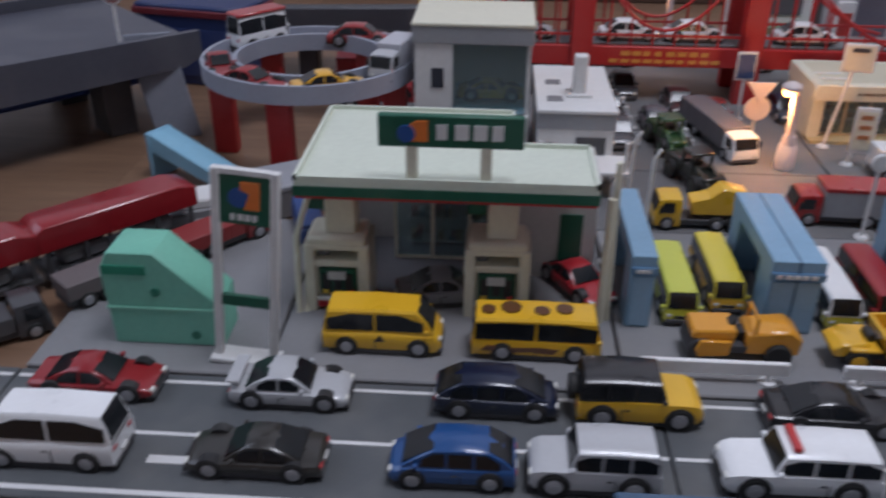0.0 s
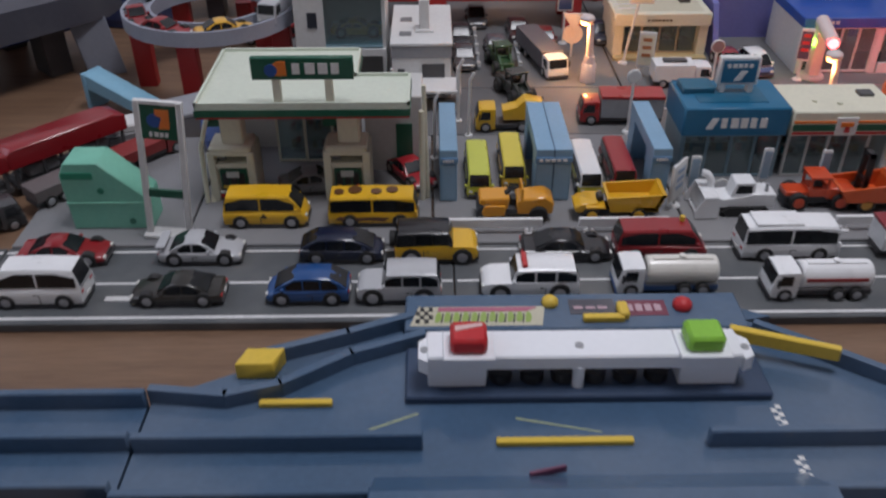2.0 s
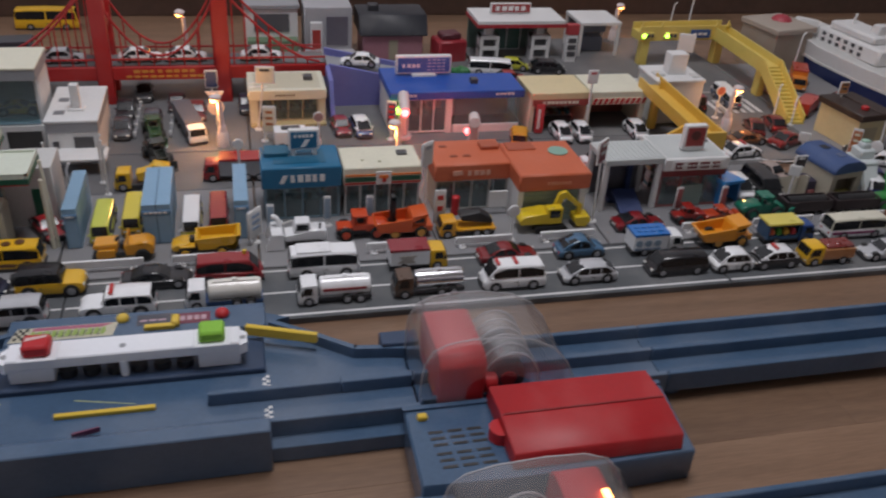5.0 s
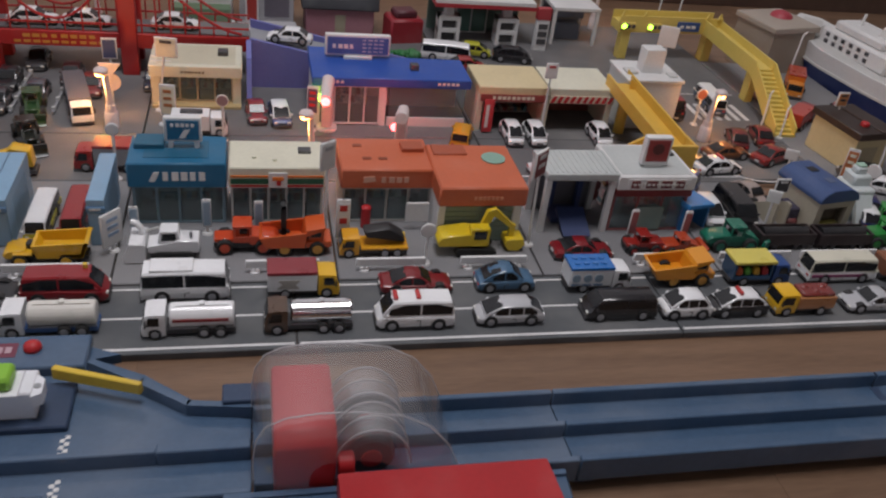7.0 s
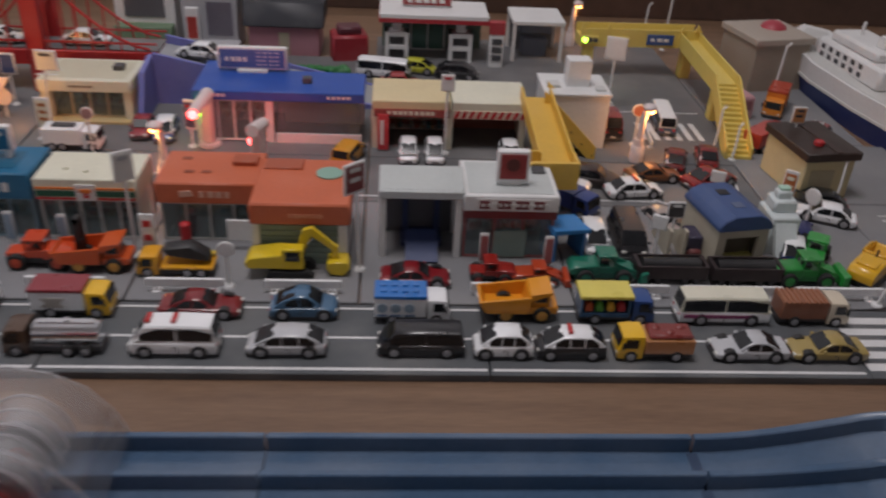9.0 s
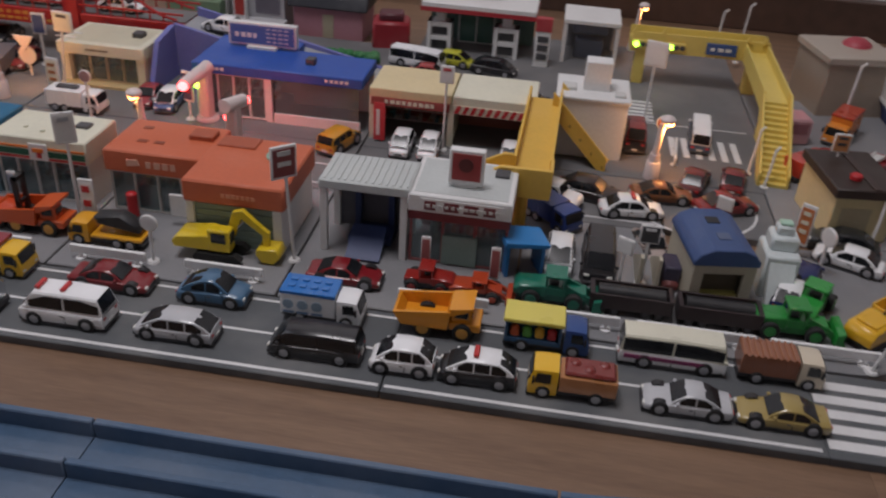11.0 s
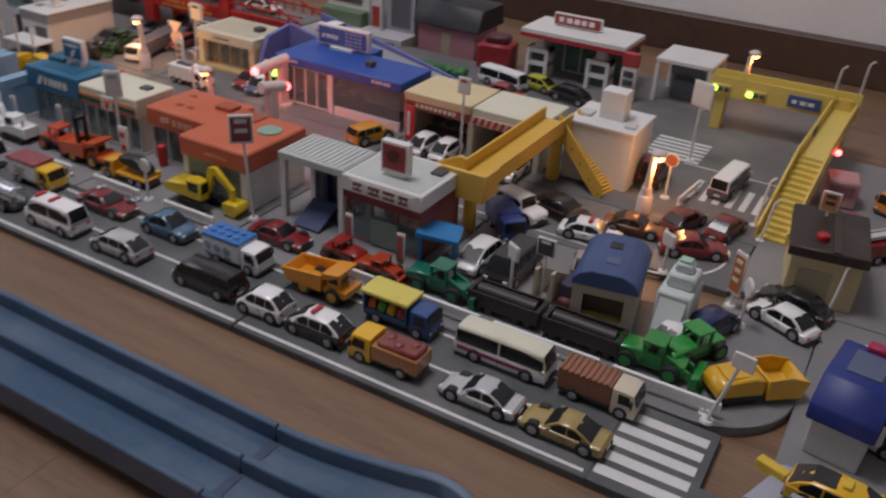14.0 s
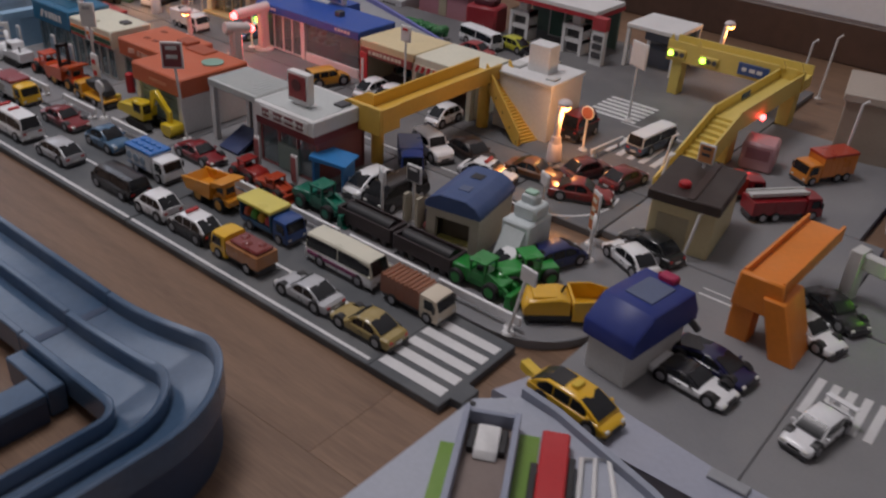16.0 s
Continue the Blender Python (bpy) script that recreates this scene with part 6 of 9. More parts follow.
def paver(x, y, turn, colour, label):
    t = thing("road_paver", x, y, 0.1, turn, label, "toy digger")
    tracks(t, -3.4, 0.8, 1.3, 0.7, 0.9)
    part("machine_body", Form().prism([(-3.6, 0.8), (0.6, 0.8), (0.6, 2.3), (-0.4, 2.6), (-3.2, 2.3), (-3.7, 1.7)], -1.4, 1.4, "y", 0.12), colour, t)
    part("dark_skirt", Form().box(-3.5, 0.7, -1.45, 1.45, 0.45, 0.95, 0.04), BLACK, t)
    part("deck_panel", Form().box(-2.8, -0.6, -1.0, 1.0, 2.3, 2.6, 0.08), colour, t)
    part("steering_post", Form().cyl((-0.2, 0, 2.5), (0.1, 0, 3.2), 0.12, n=8), BLACK, t)
    part("hopper", Form().prism([(0.8, 0.5), (4.0, 0.4), (4.5, 1.9), (4.1, 1.9), (3.7, 0.9), (1.2, 1.0), (0.9, 2.4), (0.6, 2.4)], -1.6, 1.6, "y", 0.05), colour, t)
    for sy in (-1.7, 1.5):
        part("hopper_side", Form().prism([(0.7, 0.5), (4.0, 0.4), (4.5, 2.0), (2.6, 2.6), (0.7, 2.5)], sy, sy + 0.2, "y", 0.04), colour, t)
    for sx in (1.8, 3.2):
        part("front_roller", Form().cyl((sx, -1.2, 0.4), (sx, 1.2, 0.4), 0.4, n=12), BLACK, t)
    return t


road_roller(18.0, 43.8, 180, paint(0.72, 0.32, 0.02), "orange yellow toy road roller behind the fence")
dumper(27.6, 43.8, 180, paint(0.74, 0.42, 0.02), "yellow toy dumper with black chassis behind the fence")
snow_plough(38.6, 44.6, 180, "white toy snow plough machine before the bank")
t = loader("forklift", 46.2, 45.6, 180, paint(0.6, 0.07, 0.02), "red orange and black toy forklift", dark=BLACK, arm=False)
part("mast", Form().box(-4.4, -3.9, -0.8, -0.5, 0.2, 5.4).box(-4.4, -3.9, 0.5, 0.8, 0.2, 5.4).box(-4.4, -3.9, -0.8, 0.8, 5.0, 5.4).box(-4.3, -4.0, -0.8, 0.8, 2.4, 2.8), BLACK, t, smooth=0)
t = loader("tractor", 91.0, 44.0, 180, paint(0.3, 0.02, 0.015), "red and black toy tractor behind the fence", dark=BLACK, arm=False)
t.matrix_world = t.matrix_world @ Matrix.Diagonal((0.7, 0.9, 0.74, 1))
t = loader("tractor", 95.8, 43.8, 0, paint(0.46, 0.06, 0.02), "red orange toy field machine behind the fence", dark=BLACK)
t.matrix_world = t.matrix_world @ Matrix.Diagonal((0.72, 0.9, 0.6, 1))
loader("harvester", 102.6, 44.4, 0, paint(0.01, 0.16, 0.1), "dark teal green toy loader behind the fence", dark=plastic(0.01, 0.1, 0.07))
loader("farm_machine", 123.8, 44.4, 0, paint(0.02, 0.24, 0.04), "bright green toy farm machine", dark=plastic(0.01, 0.16, 0.03))
loader("farm_machine", 126.4, 48.0, 60, paint(0.03, 0.3, 0.05), "green toy trailer machine beside the blue truck", dark=plastic(0.01, 0.16, 0.03), arm=False)
paver(131.8, 45.6, 42, paint(0.75, 0.42, 0.02), "yellow toy road paver on the round plate")


for x, y, lab in ((109.6, 44.6, "long black toy freight wagon behind the fence"), (117.4, 44.4, "black toy freight wagon before the small house")):
    t = thing("freight_wagon", x, y, 0.1, 0, lab, "toy train", "black freight wagons")
    part("hopper", Form().prism([(-3.7, 0.7), (3.7, 0.7), (3.7, 2.2), (3.3, 2.2), (3.3, 1.4), (-3.3, 1.4), (-3.3, 2.2), (-3.7, 2.2)], -1.2, 1.2), plastic(0.03, 0.02, 0.022), t, smooth=0)
    part("side", Form().box(-3.6, 3.6, -1.3, -1.1, 0.7, 2.2, 0.04), plastic(0.035, 0.022, 0.022), t)
    part("side", Form().box(-3.6, 3.6, 1.1, 1.3, 0.7, 2.2, 0.04), plastic(0.035, 0.022, 0.022), t)
    part("load", Form().cyl((-3.0, 0, 1.7), (3.0, 0, 1.7), 0.8, n=12), BLACK, t)
    wheels(t, [2.6, 1.4, -1.4, -2.6], 1.15, 0.45, 0.3, rim=DARK)
for x0, x1 in ((11.6, 20.4), (23.6, 31.6), (46.4, 53.8), (57.6, 65.0), (68.8, 76.2), (88.8, 97.0), (99.4, 108.6), (110.0, 120.2), (121.4, 130.6)):
    g = thing("guard_fence", (x0 + x1) / 2, 41.0, 0.1, label="low white plastic guard rail along the kerb", category="fence", group="guard rails")
    h = (x1 - x0) / 2
    part("rail", Form().box(-h, h, -0.18, 0.18, 0.6, 1.5, 0.07), RAILWHITE, g)
    for k in (-0.75, 0.75):
        part("post", Form().box(k * h - 0.12, k * h + 0.12, -0.12, 0.12, 0.05, 0.8), RAILWHITE, g, smooth=0)
        part("foot", Form().cyl((k * h, 0, 0), (k * h, 0, 0.14), 0.5, n=12), RAILWHITE, g)


# ---- street signs and lamps ----
def sign(x, y, h, w, bh, face, label, turn=0.0, z=0.1, round_board=False, lines=0, ink=None, tilt=0.0, bar=None):
    t = thing("street_sign", x, y, z, turn, label, "sign")
    part("foot", Form().cyl((0, 0, 0), (0, 0, 0.2), 0.6, 0.5, n=12), WHITE, t)
    part("post", Form().cyl((0, 0, 0.1), (tilt, 0, h), 0.16, n=8), bar or WHITE, t)
    if round_board:
        part("board", Form().cyl((tilt, -0.12, h), (tilt, 0.12, h), w / 2, n=20, bev=0.05), WHITE, t)
        part("board_face", Form().cyl((tilt, -0.16, h), (tilt, -0.1, h), w * 0.42, n=20), face, t)
    else:
        part("board", Form().box(tilt - w / 2, tilt + w / 2, -0.15, 0.15, h - bh, h, 0.06), WHITE, t)
        part("board_face", Form().box(tilt - w * 0.42, tilt + w * 0.42, -0.2, -0.13, h - bh * 0.92, h - bh * 0.08), face, t, smooth=0)
        f = Form()
        for k in range(lines):
            zz = h - bh * (0.2 + 0.65 * k / max(1, lines))
            f.box(tilt - w * 0.26, tilt + w * 0.26, -0.25, -0.18, zz - 0.16 * bh / max(2, lines), zz + 0.12 * bh / max(2, lines))
        if lines:
            part("lettering", f, ink or DARK, t, smooth=0)
    return t


RUST = plastic(0.4, 0.05, 0.04)
sign(65.2, 42.0, 4.2, 1.7, 1.7, WHITE, "round white sign on a thin post", round_board=True)
sign(77.8, 45.4, 12.2, 2.5, 3.2, plastic(0.22, 0.05, 0.05), "tall post sign with dark red board", 42, lines=2, ink=OFFWHITE, tilt=-0.7)
sign(54.9, 47.6, 11.6, 2.0, 3.2, OFFWHITE, "tall pale post sign beside the store", 35, lines=1, ink=GREY)
sign(56.7, 46.6, 5.3, 1.5, 4.8, WHITE, "white pillar sign with red strip", lines=2, ink=RED)
for x, y, lab in ((35.2, 47.2, "white folding board stand before the bank"), (42.4, 48.6, "small blue banner stand before the bank"), (47.8, 48.2, "thin banner stand before the store"), (90.4, 46.0, "thin red banner stand before the cafe"), (97.0, 45.6, "thin pale banner stand before the cafe")):
    sign(x, y, 4.2, 0.9, 3.4, plastic(0.35, 0.12, 0.12) if x > 80 else plastic(0.3, 0.4, 0.5), lab)
sign(33.2, 45.4, 4.6, 2.6, 3.8, WHITE, "white leaning advertising board", 50, lines=3, ink=plastic(0.3, 0.4, 0.55))
sign(129.9, 40.2, 7.4, 1.7, 1.4, WHITE, "white post sign beside the crosswalk", 170, tilt=-1.6)
sign(110.9, 49.5, 6.4, 1.9, 1.9, DARK, "small dark square sign on a post", lines=1, ink=WHITE)
sign(108.6, 47.2, 6.0, 1.6, 1.6, WHITE, "white square sign on a thin post", -30)
sign(119.6, 61.0, 4.6, 1.7, 1.5, WHITE, "blank white sign on a post by the curve", -30)
sign(128.8, 55.6, 4.2, 2.0, 2.0, WHITE, "round white sign before the white sedan", -60, round_board=True)
sign(114.2, 78.6, 5.0, 1.8, 1.8, plastic(0.28, 0.09, 0.07), "round orange red road sign on a post", round_board=True)
sign(113.4, 92.0, 10.9, 3.0, 3.4, WHITE, "tall blank white sign at the rear crossing", -20)
sign(87.8, 74.2, 10.8, 1.7, 2.2, WHITE, "tall post sign with red mark by the shops", lines=1, ink=RED)
sign(35.0, 80.0, 10.4, 2.9, 2.7, CREAM, "tilted cream sign on a tall post", -8, lines=1, tilt=1.4)
sign(35.8, 75.6, 5.7, 2.0, 4.4, CREAM, "leaning cream banner by the restaurant", -10, lines=3, ink=plastic(0.4, 0.15, 0.05), tilt=0.8)
sign(28.2, 87.0, 7.4, 2.0, 3.0, plastic(0.05, 0.08, 0.2), "dark blue banner on a white post")
sign(43.6, 71.0, 5.6, 1.6, 1.6, plastic(0.3, 0.2, 0.22), "round road sign by the camper", round_board=True)
sign(55.2, 74.4, 6.4, 1.5, 4.0, plastic(0.08, 0.07, 0.12), "dark banner before the showroom", -15, lines=3, ink=RED)
sign(132.6, 71.2, 9.0, 1.8, 2.2, plastic(0.55, 0.25, 0.1), "orange bordered sign on a tall post", lines=2)
sign(127.2, 58.6, 6.0, 1.5, 4.6, plastic(0.5, 0.16, 0.05), "tall orange lettered pillar sign", -35, lines=3, ink=CREAM)
sign(-34.5, 79.0, 5.4, 2.2, 2.2, plastic(0.3, 0.15, 0.15), "round road sign on a white post", round_board=True, z=FLOOR_Z + 9.2)
sign(31.8, 60.6, 6.4, 1.5, 1.5, WHITE, "round white mirror sign on a post", round_board=True)
for x, y in ((14.6, 60.0), (13.6, 63.6), (10.9, 55.0)):
    q = thing("thin_post", x, y, 0.1, label="thin white plastic post", category="post")
    part("post", Form().tube([(0, 0, 0), (0.1, 0, 6.4), (0.5, 0, 7.2)], 0.16), WHITE, q)
    part("foot", Form().cyl((0, 0, 0), (0, 0, 0.15), 0.45, n=10), WHITE, q)
for x, y, h in ((126.2, 123.0, 7.6), (129.8, 121.5, 9.4), (140.6, 96.5, 9.0)):
    q = thing("thin_post", x, y, 0.05, label="tall thin white plastic mast", category="post")
    part("post", Form().tube([(0, 0, 0), (0.4, 0, h), (1.0, 0, h + 0.6)], 0.17), WHITE, q)
    part("foot", Form().cyl((0, 0, 0), (0, 0, 0.2), 0.5, n=10), WHITE, q)

# White plastic with the pink glow of lit signals put into its colour.
PINKLITWHITE = plastic(0.72, 0.62, 0.6)


def street_lamp(x, y, h, label, turn=0.0, watts=0.1, z=0.05, r=0.9):
    t = thing("street_lamp", x, y, z, turn, label, "toy lamp", "lit toy lamps")
    part("base", Form().cyl((0, 0, 0), (0, 0, h * 0.3), 0.95, 0.85, n=14, bev=0.08), PINKLITWHITE, t)
    part("collar", Form().cyl((0, 0, h * 0.3), (0, 0, h * 0.42), 0.7, 0.6, n=14), PINKLITWHITE, t)
    part("post", Form().cyl((0, 0, h * 0.4), (0.2, 0, h * 0.92), 0.42, 0.36, n=12), PINKLITWHITE, t)
    part("hood", Form().ball((0.7, 0, h), r, 0.6, 14), PINKLITWHITE, t)
    part("bulb_lens", Form().ball((0.9, 0, h - 0.42), r * 0.62, 0.7, 12), GLOW_WARM, t, "glowing orange lamp lens")
    a = radians(turn)
    bulb("lamp_glow", x + 1.3 * math.cos(a), y + 1.3 * math.sin(a), z + h - 1.4, watts, (1.0, 0.42, 0.12), 0.4)
    return t


street_lamp(29.6, 74.4, 7.8, "pink white toy street lamp glowing orange", 180, 0.22)
street_lamp(113.2, 73.3, 7.6, "pink white toy street lamp glowing orange by the curve", -10, 0.14)
street_lamp(54.4, 63.7, 7.4, "small toy street lamp glowing orange behind the store", 180, 0.1)
street_lamp(112.9, 122.5, 7.6, "toy street lamp glowing orange behind the yellow bridge", 0, 0.06)
street_lamp(23.8, 108, 10.6, "small toy lamp glowing orange near the red bridge", 180, 0.05)


def signal_tower(x, y, h, turn, label, lens, front, back, side, other):
    t = thing("signal_tower", x, y, 0.05, turn, label, "toy signal", "signal towers")
    part("base", Form().cyl((0, 0, 0), (0, 0, 0.5), 1.5, 1.4, n=16, bev=0.08), PINKLITWHITE, t)
    part("post", Form().box(-0.75, 0.75, -0.75, 0.75, 0.4, h, 0.25), PINKLITWHITE, t)
    part("arm", Form().cyl((back, 0, h - 0.2), (-front, 0, h - 0.7), 0.85, 0.75, n=14, bev=0.1), PINKLITWHITE, t)
    part("lens", Form().ball((-front - 0.15, 0, h - 0.8), 0.62, 0.9), lens, t, "glowing signal lens")
    part("side_lens", Form().ball((-0.3, -0.85 * side, h - 2.3), 0.55, 0.9), other, t, "glowing signal lens")
    return t


signal_tower(57.2, 75.2, 6.9, 82, "white toy traffic signal tower with painted pink glow, lit red and green", GLOW_RED, 4.8, 1.0, -1, GLOW_GREEN)
signal_tower(65.4, 63.4, 8.0, -103, "white toy traffic signal tower with painted pink glow, lit red", GLOW_RED, 2.2, 1.6, 1, GLOW_RED)
bulb("signal_glow", 55.9, 69.0, 5.4, 0.035, (1.0, 0.12, 0.12), 0.3)
bulb("signal_glow", 66.1, 67.0, 6.8, 0.13, (1.0, 0.12, 0.12), 0.3)

# ---- red suspension bridge and purple ramp ----
BRIDGERED = plastic(0.42, 0.02, 0.022)
br = thing("suspension_bridge", 20.5, 95, 0.05, label="bright red toy suspension bridge with cables", category="toy bridge")
wp("deck", Form().box(-6.0, 47.0, 92.6, 99.4, 4.0, 6.2, 0.1), BRIDGERED, br)
wp("roadway", Form().box(-6.0, 47.0, 93.2, 98.8, 6.15, 6.3), PLATE_DARK, br, smooth=0)
wbars(br, 16.0, 26.0, 5.2, 5.7, 92.6, 8, plastic(0.6, 0.3, 0.06), "lettering", 2)
wbars(br, 14.8, 27.2, 4.4, 4.8, 92.6, 10, plastic(0.6, 0.3, 0.06), "lettering", 5)
for x in (10.4, 28.9):
    for y in (92.2, 98.6):
        wp("tower_leg", Form().box(x, x + 2.4, y, y + 1.6, 0, 22, 0.12), BRIDGERED, br)
    wp("tower_beam", Form().box(x + 0.2, x + 2.2, 93.6, 98.8, 12.0, 13.4, 0.1).box(x + 0.2, x + 2.2, 93.6, 98.8, 19.0, 20.6, 0.1), BRIDGERED, br)
for y in (92.8, 99.1):
    cab = Form()
    span = lambda x: 8.0 + 11.0 * ((x - 20.5) / 9.6) ** 2
    pts = [(11.0 + 19.0 * k / 16, y, min(20, span(11.0 + 19.0 * k / 16))) for k in range(17)]
    cab.tube(pts, 0.2, 6)
    left = [(11.0 - 16 * k / 8, y, 6.6 + 13 * (1 - k / 8) ** 1.6) for k in range(9)]
    right = [(30.0 + 16 * k / 8, y, 6.6 + 13 * (1 - k / 8) ** 1.6) for k in range(9)]
    cab.tube(left, 0.2, 6).tube(right, 0.2, 6)
    wp("main_cable", cab, BRIDGERED, br)
    hang = Form()
    for p in pts[1:-1:2] + left[1:-1] + right[1:-1]:
        hang.cyl((p[0], y, 6.2), p, 0.13, n=5)
    wp("hanger", hang, BRIDGERED, br)
    wp("rail", Form().box(-6, 47, y - 0.12, y + 0.12, 7.3, 7.55), BRIDGERED, br, smooth=0)
for x, c, lab in ((17.0, WHITEP, "white toy sedan on the red bridge"), (24.2, WHITEP, "white toy wagon on the red bridge"), (36.4, WHITEP, "white toy police sedan on the red bridge"), (5.2, SILVER, "silver toy sedan on the red bridge")):
    car("sedan", x, 95.4, 0, c, 6.6, 2.6, 2.2, lab, z=6.35, group="cars on the bridge", **SEDAN)
PURPLE = plastic(0.16, 0.17, 0.46)
ramp = thing("bridge_ramp", 60, 91, 0.05, label="purple blue plastic ramp leading off the red bridge", category="toy ramp")
wp("ramp_side", Form().prism([(47.2, 0), (78, 0), (78, 0.6), (62, 4.2), (47.2, 7.4)], 89.0, 89.6), PURPLE, ramp, smooth=0)
wp("ramp_side", Form().prism([(47.2, 0), (78, 0), (78, 0.6), (62, 4.2), (47.2, 7.4)], 97.4, 98.0), PURPLE, ramp, smooth=0)
wp("ramp_deck", Form().prism([(47.2, 5.6), (62, 3.0), (78, 0.2), (78, 0.5), (62, 3.5), (47.2, 6.2)], 89.5, 97.5), GREY, ramp, smooth=0)
wp("end_wall", Form().prism([(80.5, 0), (89.2, 0), (89.2, 7.2), (84, 6.4)], 46.6, 47.3, "x"), PURPLE, ramp, smooth=0)
car("police_car", 53.0, 93.4, 170, WHITEP, 6.6, 2.6, 2.2, "white toy car descending the purple ramp", z=5.6, **SEDAN)
hedge = Form()
rr = random.Random(4)
for k in range(60):
    hedge.ball((66 + 8 * rr.random(), 99 + 2 * rr.random(), 2.6 + 1.0 * rr.random()), 0.5 + 0.4 * rr.random(), 0.8, 6)
lone("hedge", hedge, plastic(0.02, 0.16, 0.04), z=-1.5, label="bumpy dark green plastic hedge behind the ramp", category="hedge")

# ---- houses and stairs on the right ----
NAVYROOF = plastic(0.05, 0.09, 0.22)
h = thing("small_house", 117.2, 50.6, 0.1, 10, "cream toy house with dark blue rounded roof", "toy house")
BEIGE = plastic(0.5, 0.46, 0.36)
part("wall", Form().box(-2.9, -1.9, -3.4, -2.9, 0, 4.5).box(1.9, 2.9, -3.4, -2.9, 0, 4.5), BEIGE, h, smooth=0)
part("lintel", Form().box(-1.95, 1.95, -3.38, -2.92, 3.5, 4.5), BEIGE, h, smooth=0)
part("sill_wall", Form().box(-1.95, 1.95, -3.38, -2.92, 0, 0.8), BEIGE, h, smooth=0)
for x0, x1, y0, y1 in ((-2.9, -2.5, -2.9, 4.2), (2.5, 2.9, -2.9, 4.2), (-2.5, 2.5, 3.8, 4.2)):
    part("house_side", Form().box(x0, x1, y0, y1, 0, 4.5), BEIGE, h, smooth=0)
part("window_reveal", Form().box(-1.9, 1.9, -2.2, -2.0, 0.7, 3.6), plastic(0.1, 0.08, 0.05), h, smooth=0)
part("window_sill", Form().box(-1.9, 1.9, -2.9, -2.2, 0.7, 1.0), plastic(0.55, 0.52, 0.15), h, smooth=0)
part("roof", Form().prism([(-3.1, 4.4), (3.1, 4.4), (3.1, 4.9), (2.5, 5.6), (1.4, 6.1), (-1.4, 6.1), (-2.5, 5.6), (-3.1, 4.9)], -3.6, 4.4, "y", 0.08), NAVYROOF, h)
part("skylight", Form().box(-0.7, 0.5, 1.4, 2.6, 6.08, 6.18), BLACK, h, smooth=0)
part("skylight", Form().box(-0.5, 0.7, -1.6, -0.4, 6.08, 6.16), plastic(0.1, 0.13, 0.22), h, smooth=0)
tw = thing("white_tower_house", 122.6, 52.2, 0.1, label="white stepped toy tower beside the blue-roofed house", category="toy house")
PALE = plastic(0.62, 0.68, 0.68)
wp("wall", Form().box(121.8, 125.0, 49.8, 54.0, 0, 4.6, 0.2).box(122.2, 124.8, 51.0, 53.6, 4.5, 6.0, 0.25).box(122.6, 124.2, 51.6, 53.0, 5.9, 6.9, 0.2), PALE, tw)
wp("cap", Form().box(122.8, 124.0, 51.8, 52.8, 6.85, 7.2, 0.1), plastic(0.4, 0.6, 0.48), tw)
wp("slide", Form().prism([(49.9, 4.2), (47.6, 0.3), (48.4, 0.3), (50.2, 3.4)], 122.2, 124.6, "x"), PALE, tw, smooth=0)
bx = thing("brown_roof_house", 133.6, 68.0, 0.1, 8, "yellowish toy house with flat dark brown roof", "toy house")
part("wall", Form().box(-3.3, 3.3, -4.6, 4.6, 0, 5.2, 0.1), plastic(0.58, 0.52, 0.3), bx)
part("roof", Form().box(-3.7, 3.7, -5.1, 5.1, 5.2, 6.3, 0.12), plastic(0.035, 0.022, 0.018), bx)
part("roof_strip", Form().box(0.2, 1.0, -5.0, 5.0, 6.28, 6.45, 0.05), plastic(0.05, 0.03, 0.025), bx)
part("red_button", Form().cyl((-0.8, -2.4, 6.2), (-0.8, -2.4, 6.9), 0.65, n=16, bev=0.15), RED, bx)
part("front_panel", Form().box(-2.4, 0.8, -4.68, -4.55, 0.5, 3.9), plastic(0.4, 0.36, 0.24), bx, smooth=0)
bh = thing("blue_roof_house", 139.6, 44.4, 0.1, -8, "white toy box house with deep blue roof", "toy house")
part("wall", Form().box(-2.0, 2.0, -3.8, 4.0, 0, 3.4, 0.08), OFFWHITE, bh)
part("roof", Form().prism([(-4.2, 3.3), (4.9, 3.3), (4.9, 4.4), (3.7, 6.5), (-2.0, 6.5), (-4.2, 4.8)], -2.5, 2.5, "x", 0.15), plastic(0.012, 0.03, 0.2), bh)
part("roof_panel", Form().box(-1.3, 1.3, -0.8, 2.6, 6.45, 6.62, 0.05), plastic(0.1, 0.13, 0.22), bh)
part("red_button", Form().box(-0.8, 0.8, 2.9, 4.0, 6.2, 7.0, 0.15), plastic(0.4, 0.02, 0.08), bh)
part("roof_bar", Form().cyl((2.4, 4.0, 3.5), (3.1, 4.4, 2.7), 0.3, n=8), DARK, bh)
ORBR = plastic(0.78, 0.24, 0.025)
ob = thing("orange_stairs", 150, 58, 0.1, label="orange plastic footbridge stairs on two legs", category="toy bridge")
wp("leg", Form().prism([(144.0, 0), (146.0, 0), (145.9, 5.6), (143.9, 5.6)], 53.4, 55.6, bev=0.12), ORBR, ob)
wp("leg", Form().prism([(148.3, 0), (150.5, 0), (148.5, 5.6), (146.5, 5.6)], 52.4, 56.8, bev=0.12), ORBR, ob)
deck(ob, (146.0, 53.3, 5.6), (146.6, 67.4, 5.6), 3.6, 0.9, 1.5, ORBR)
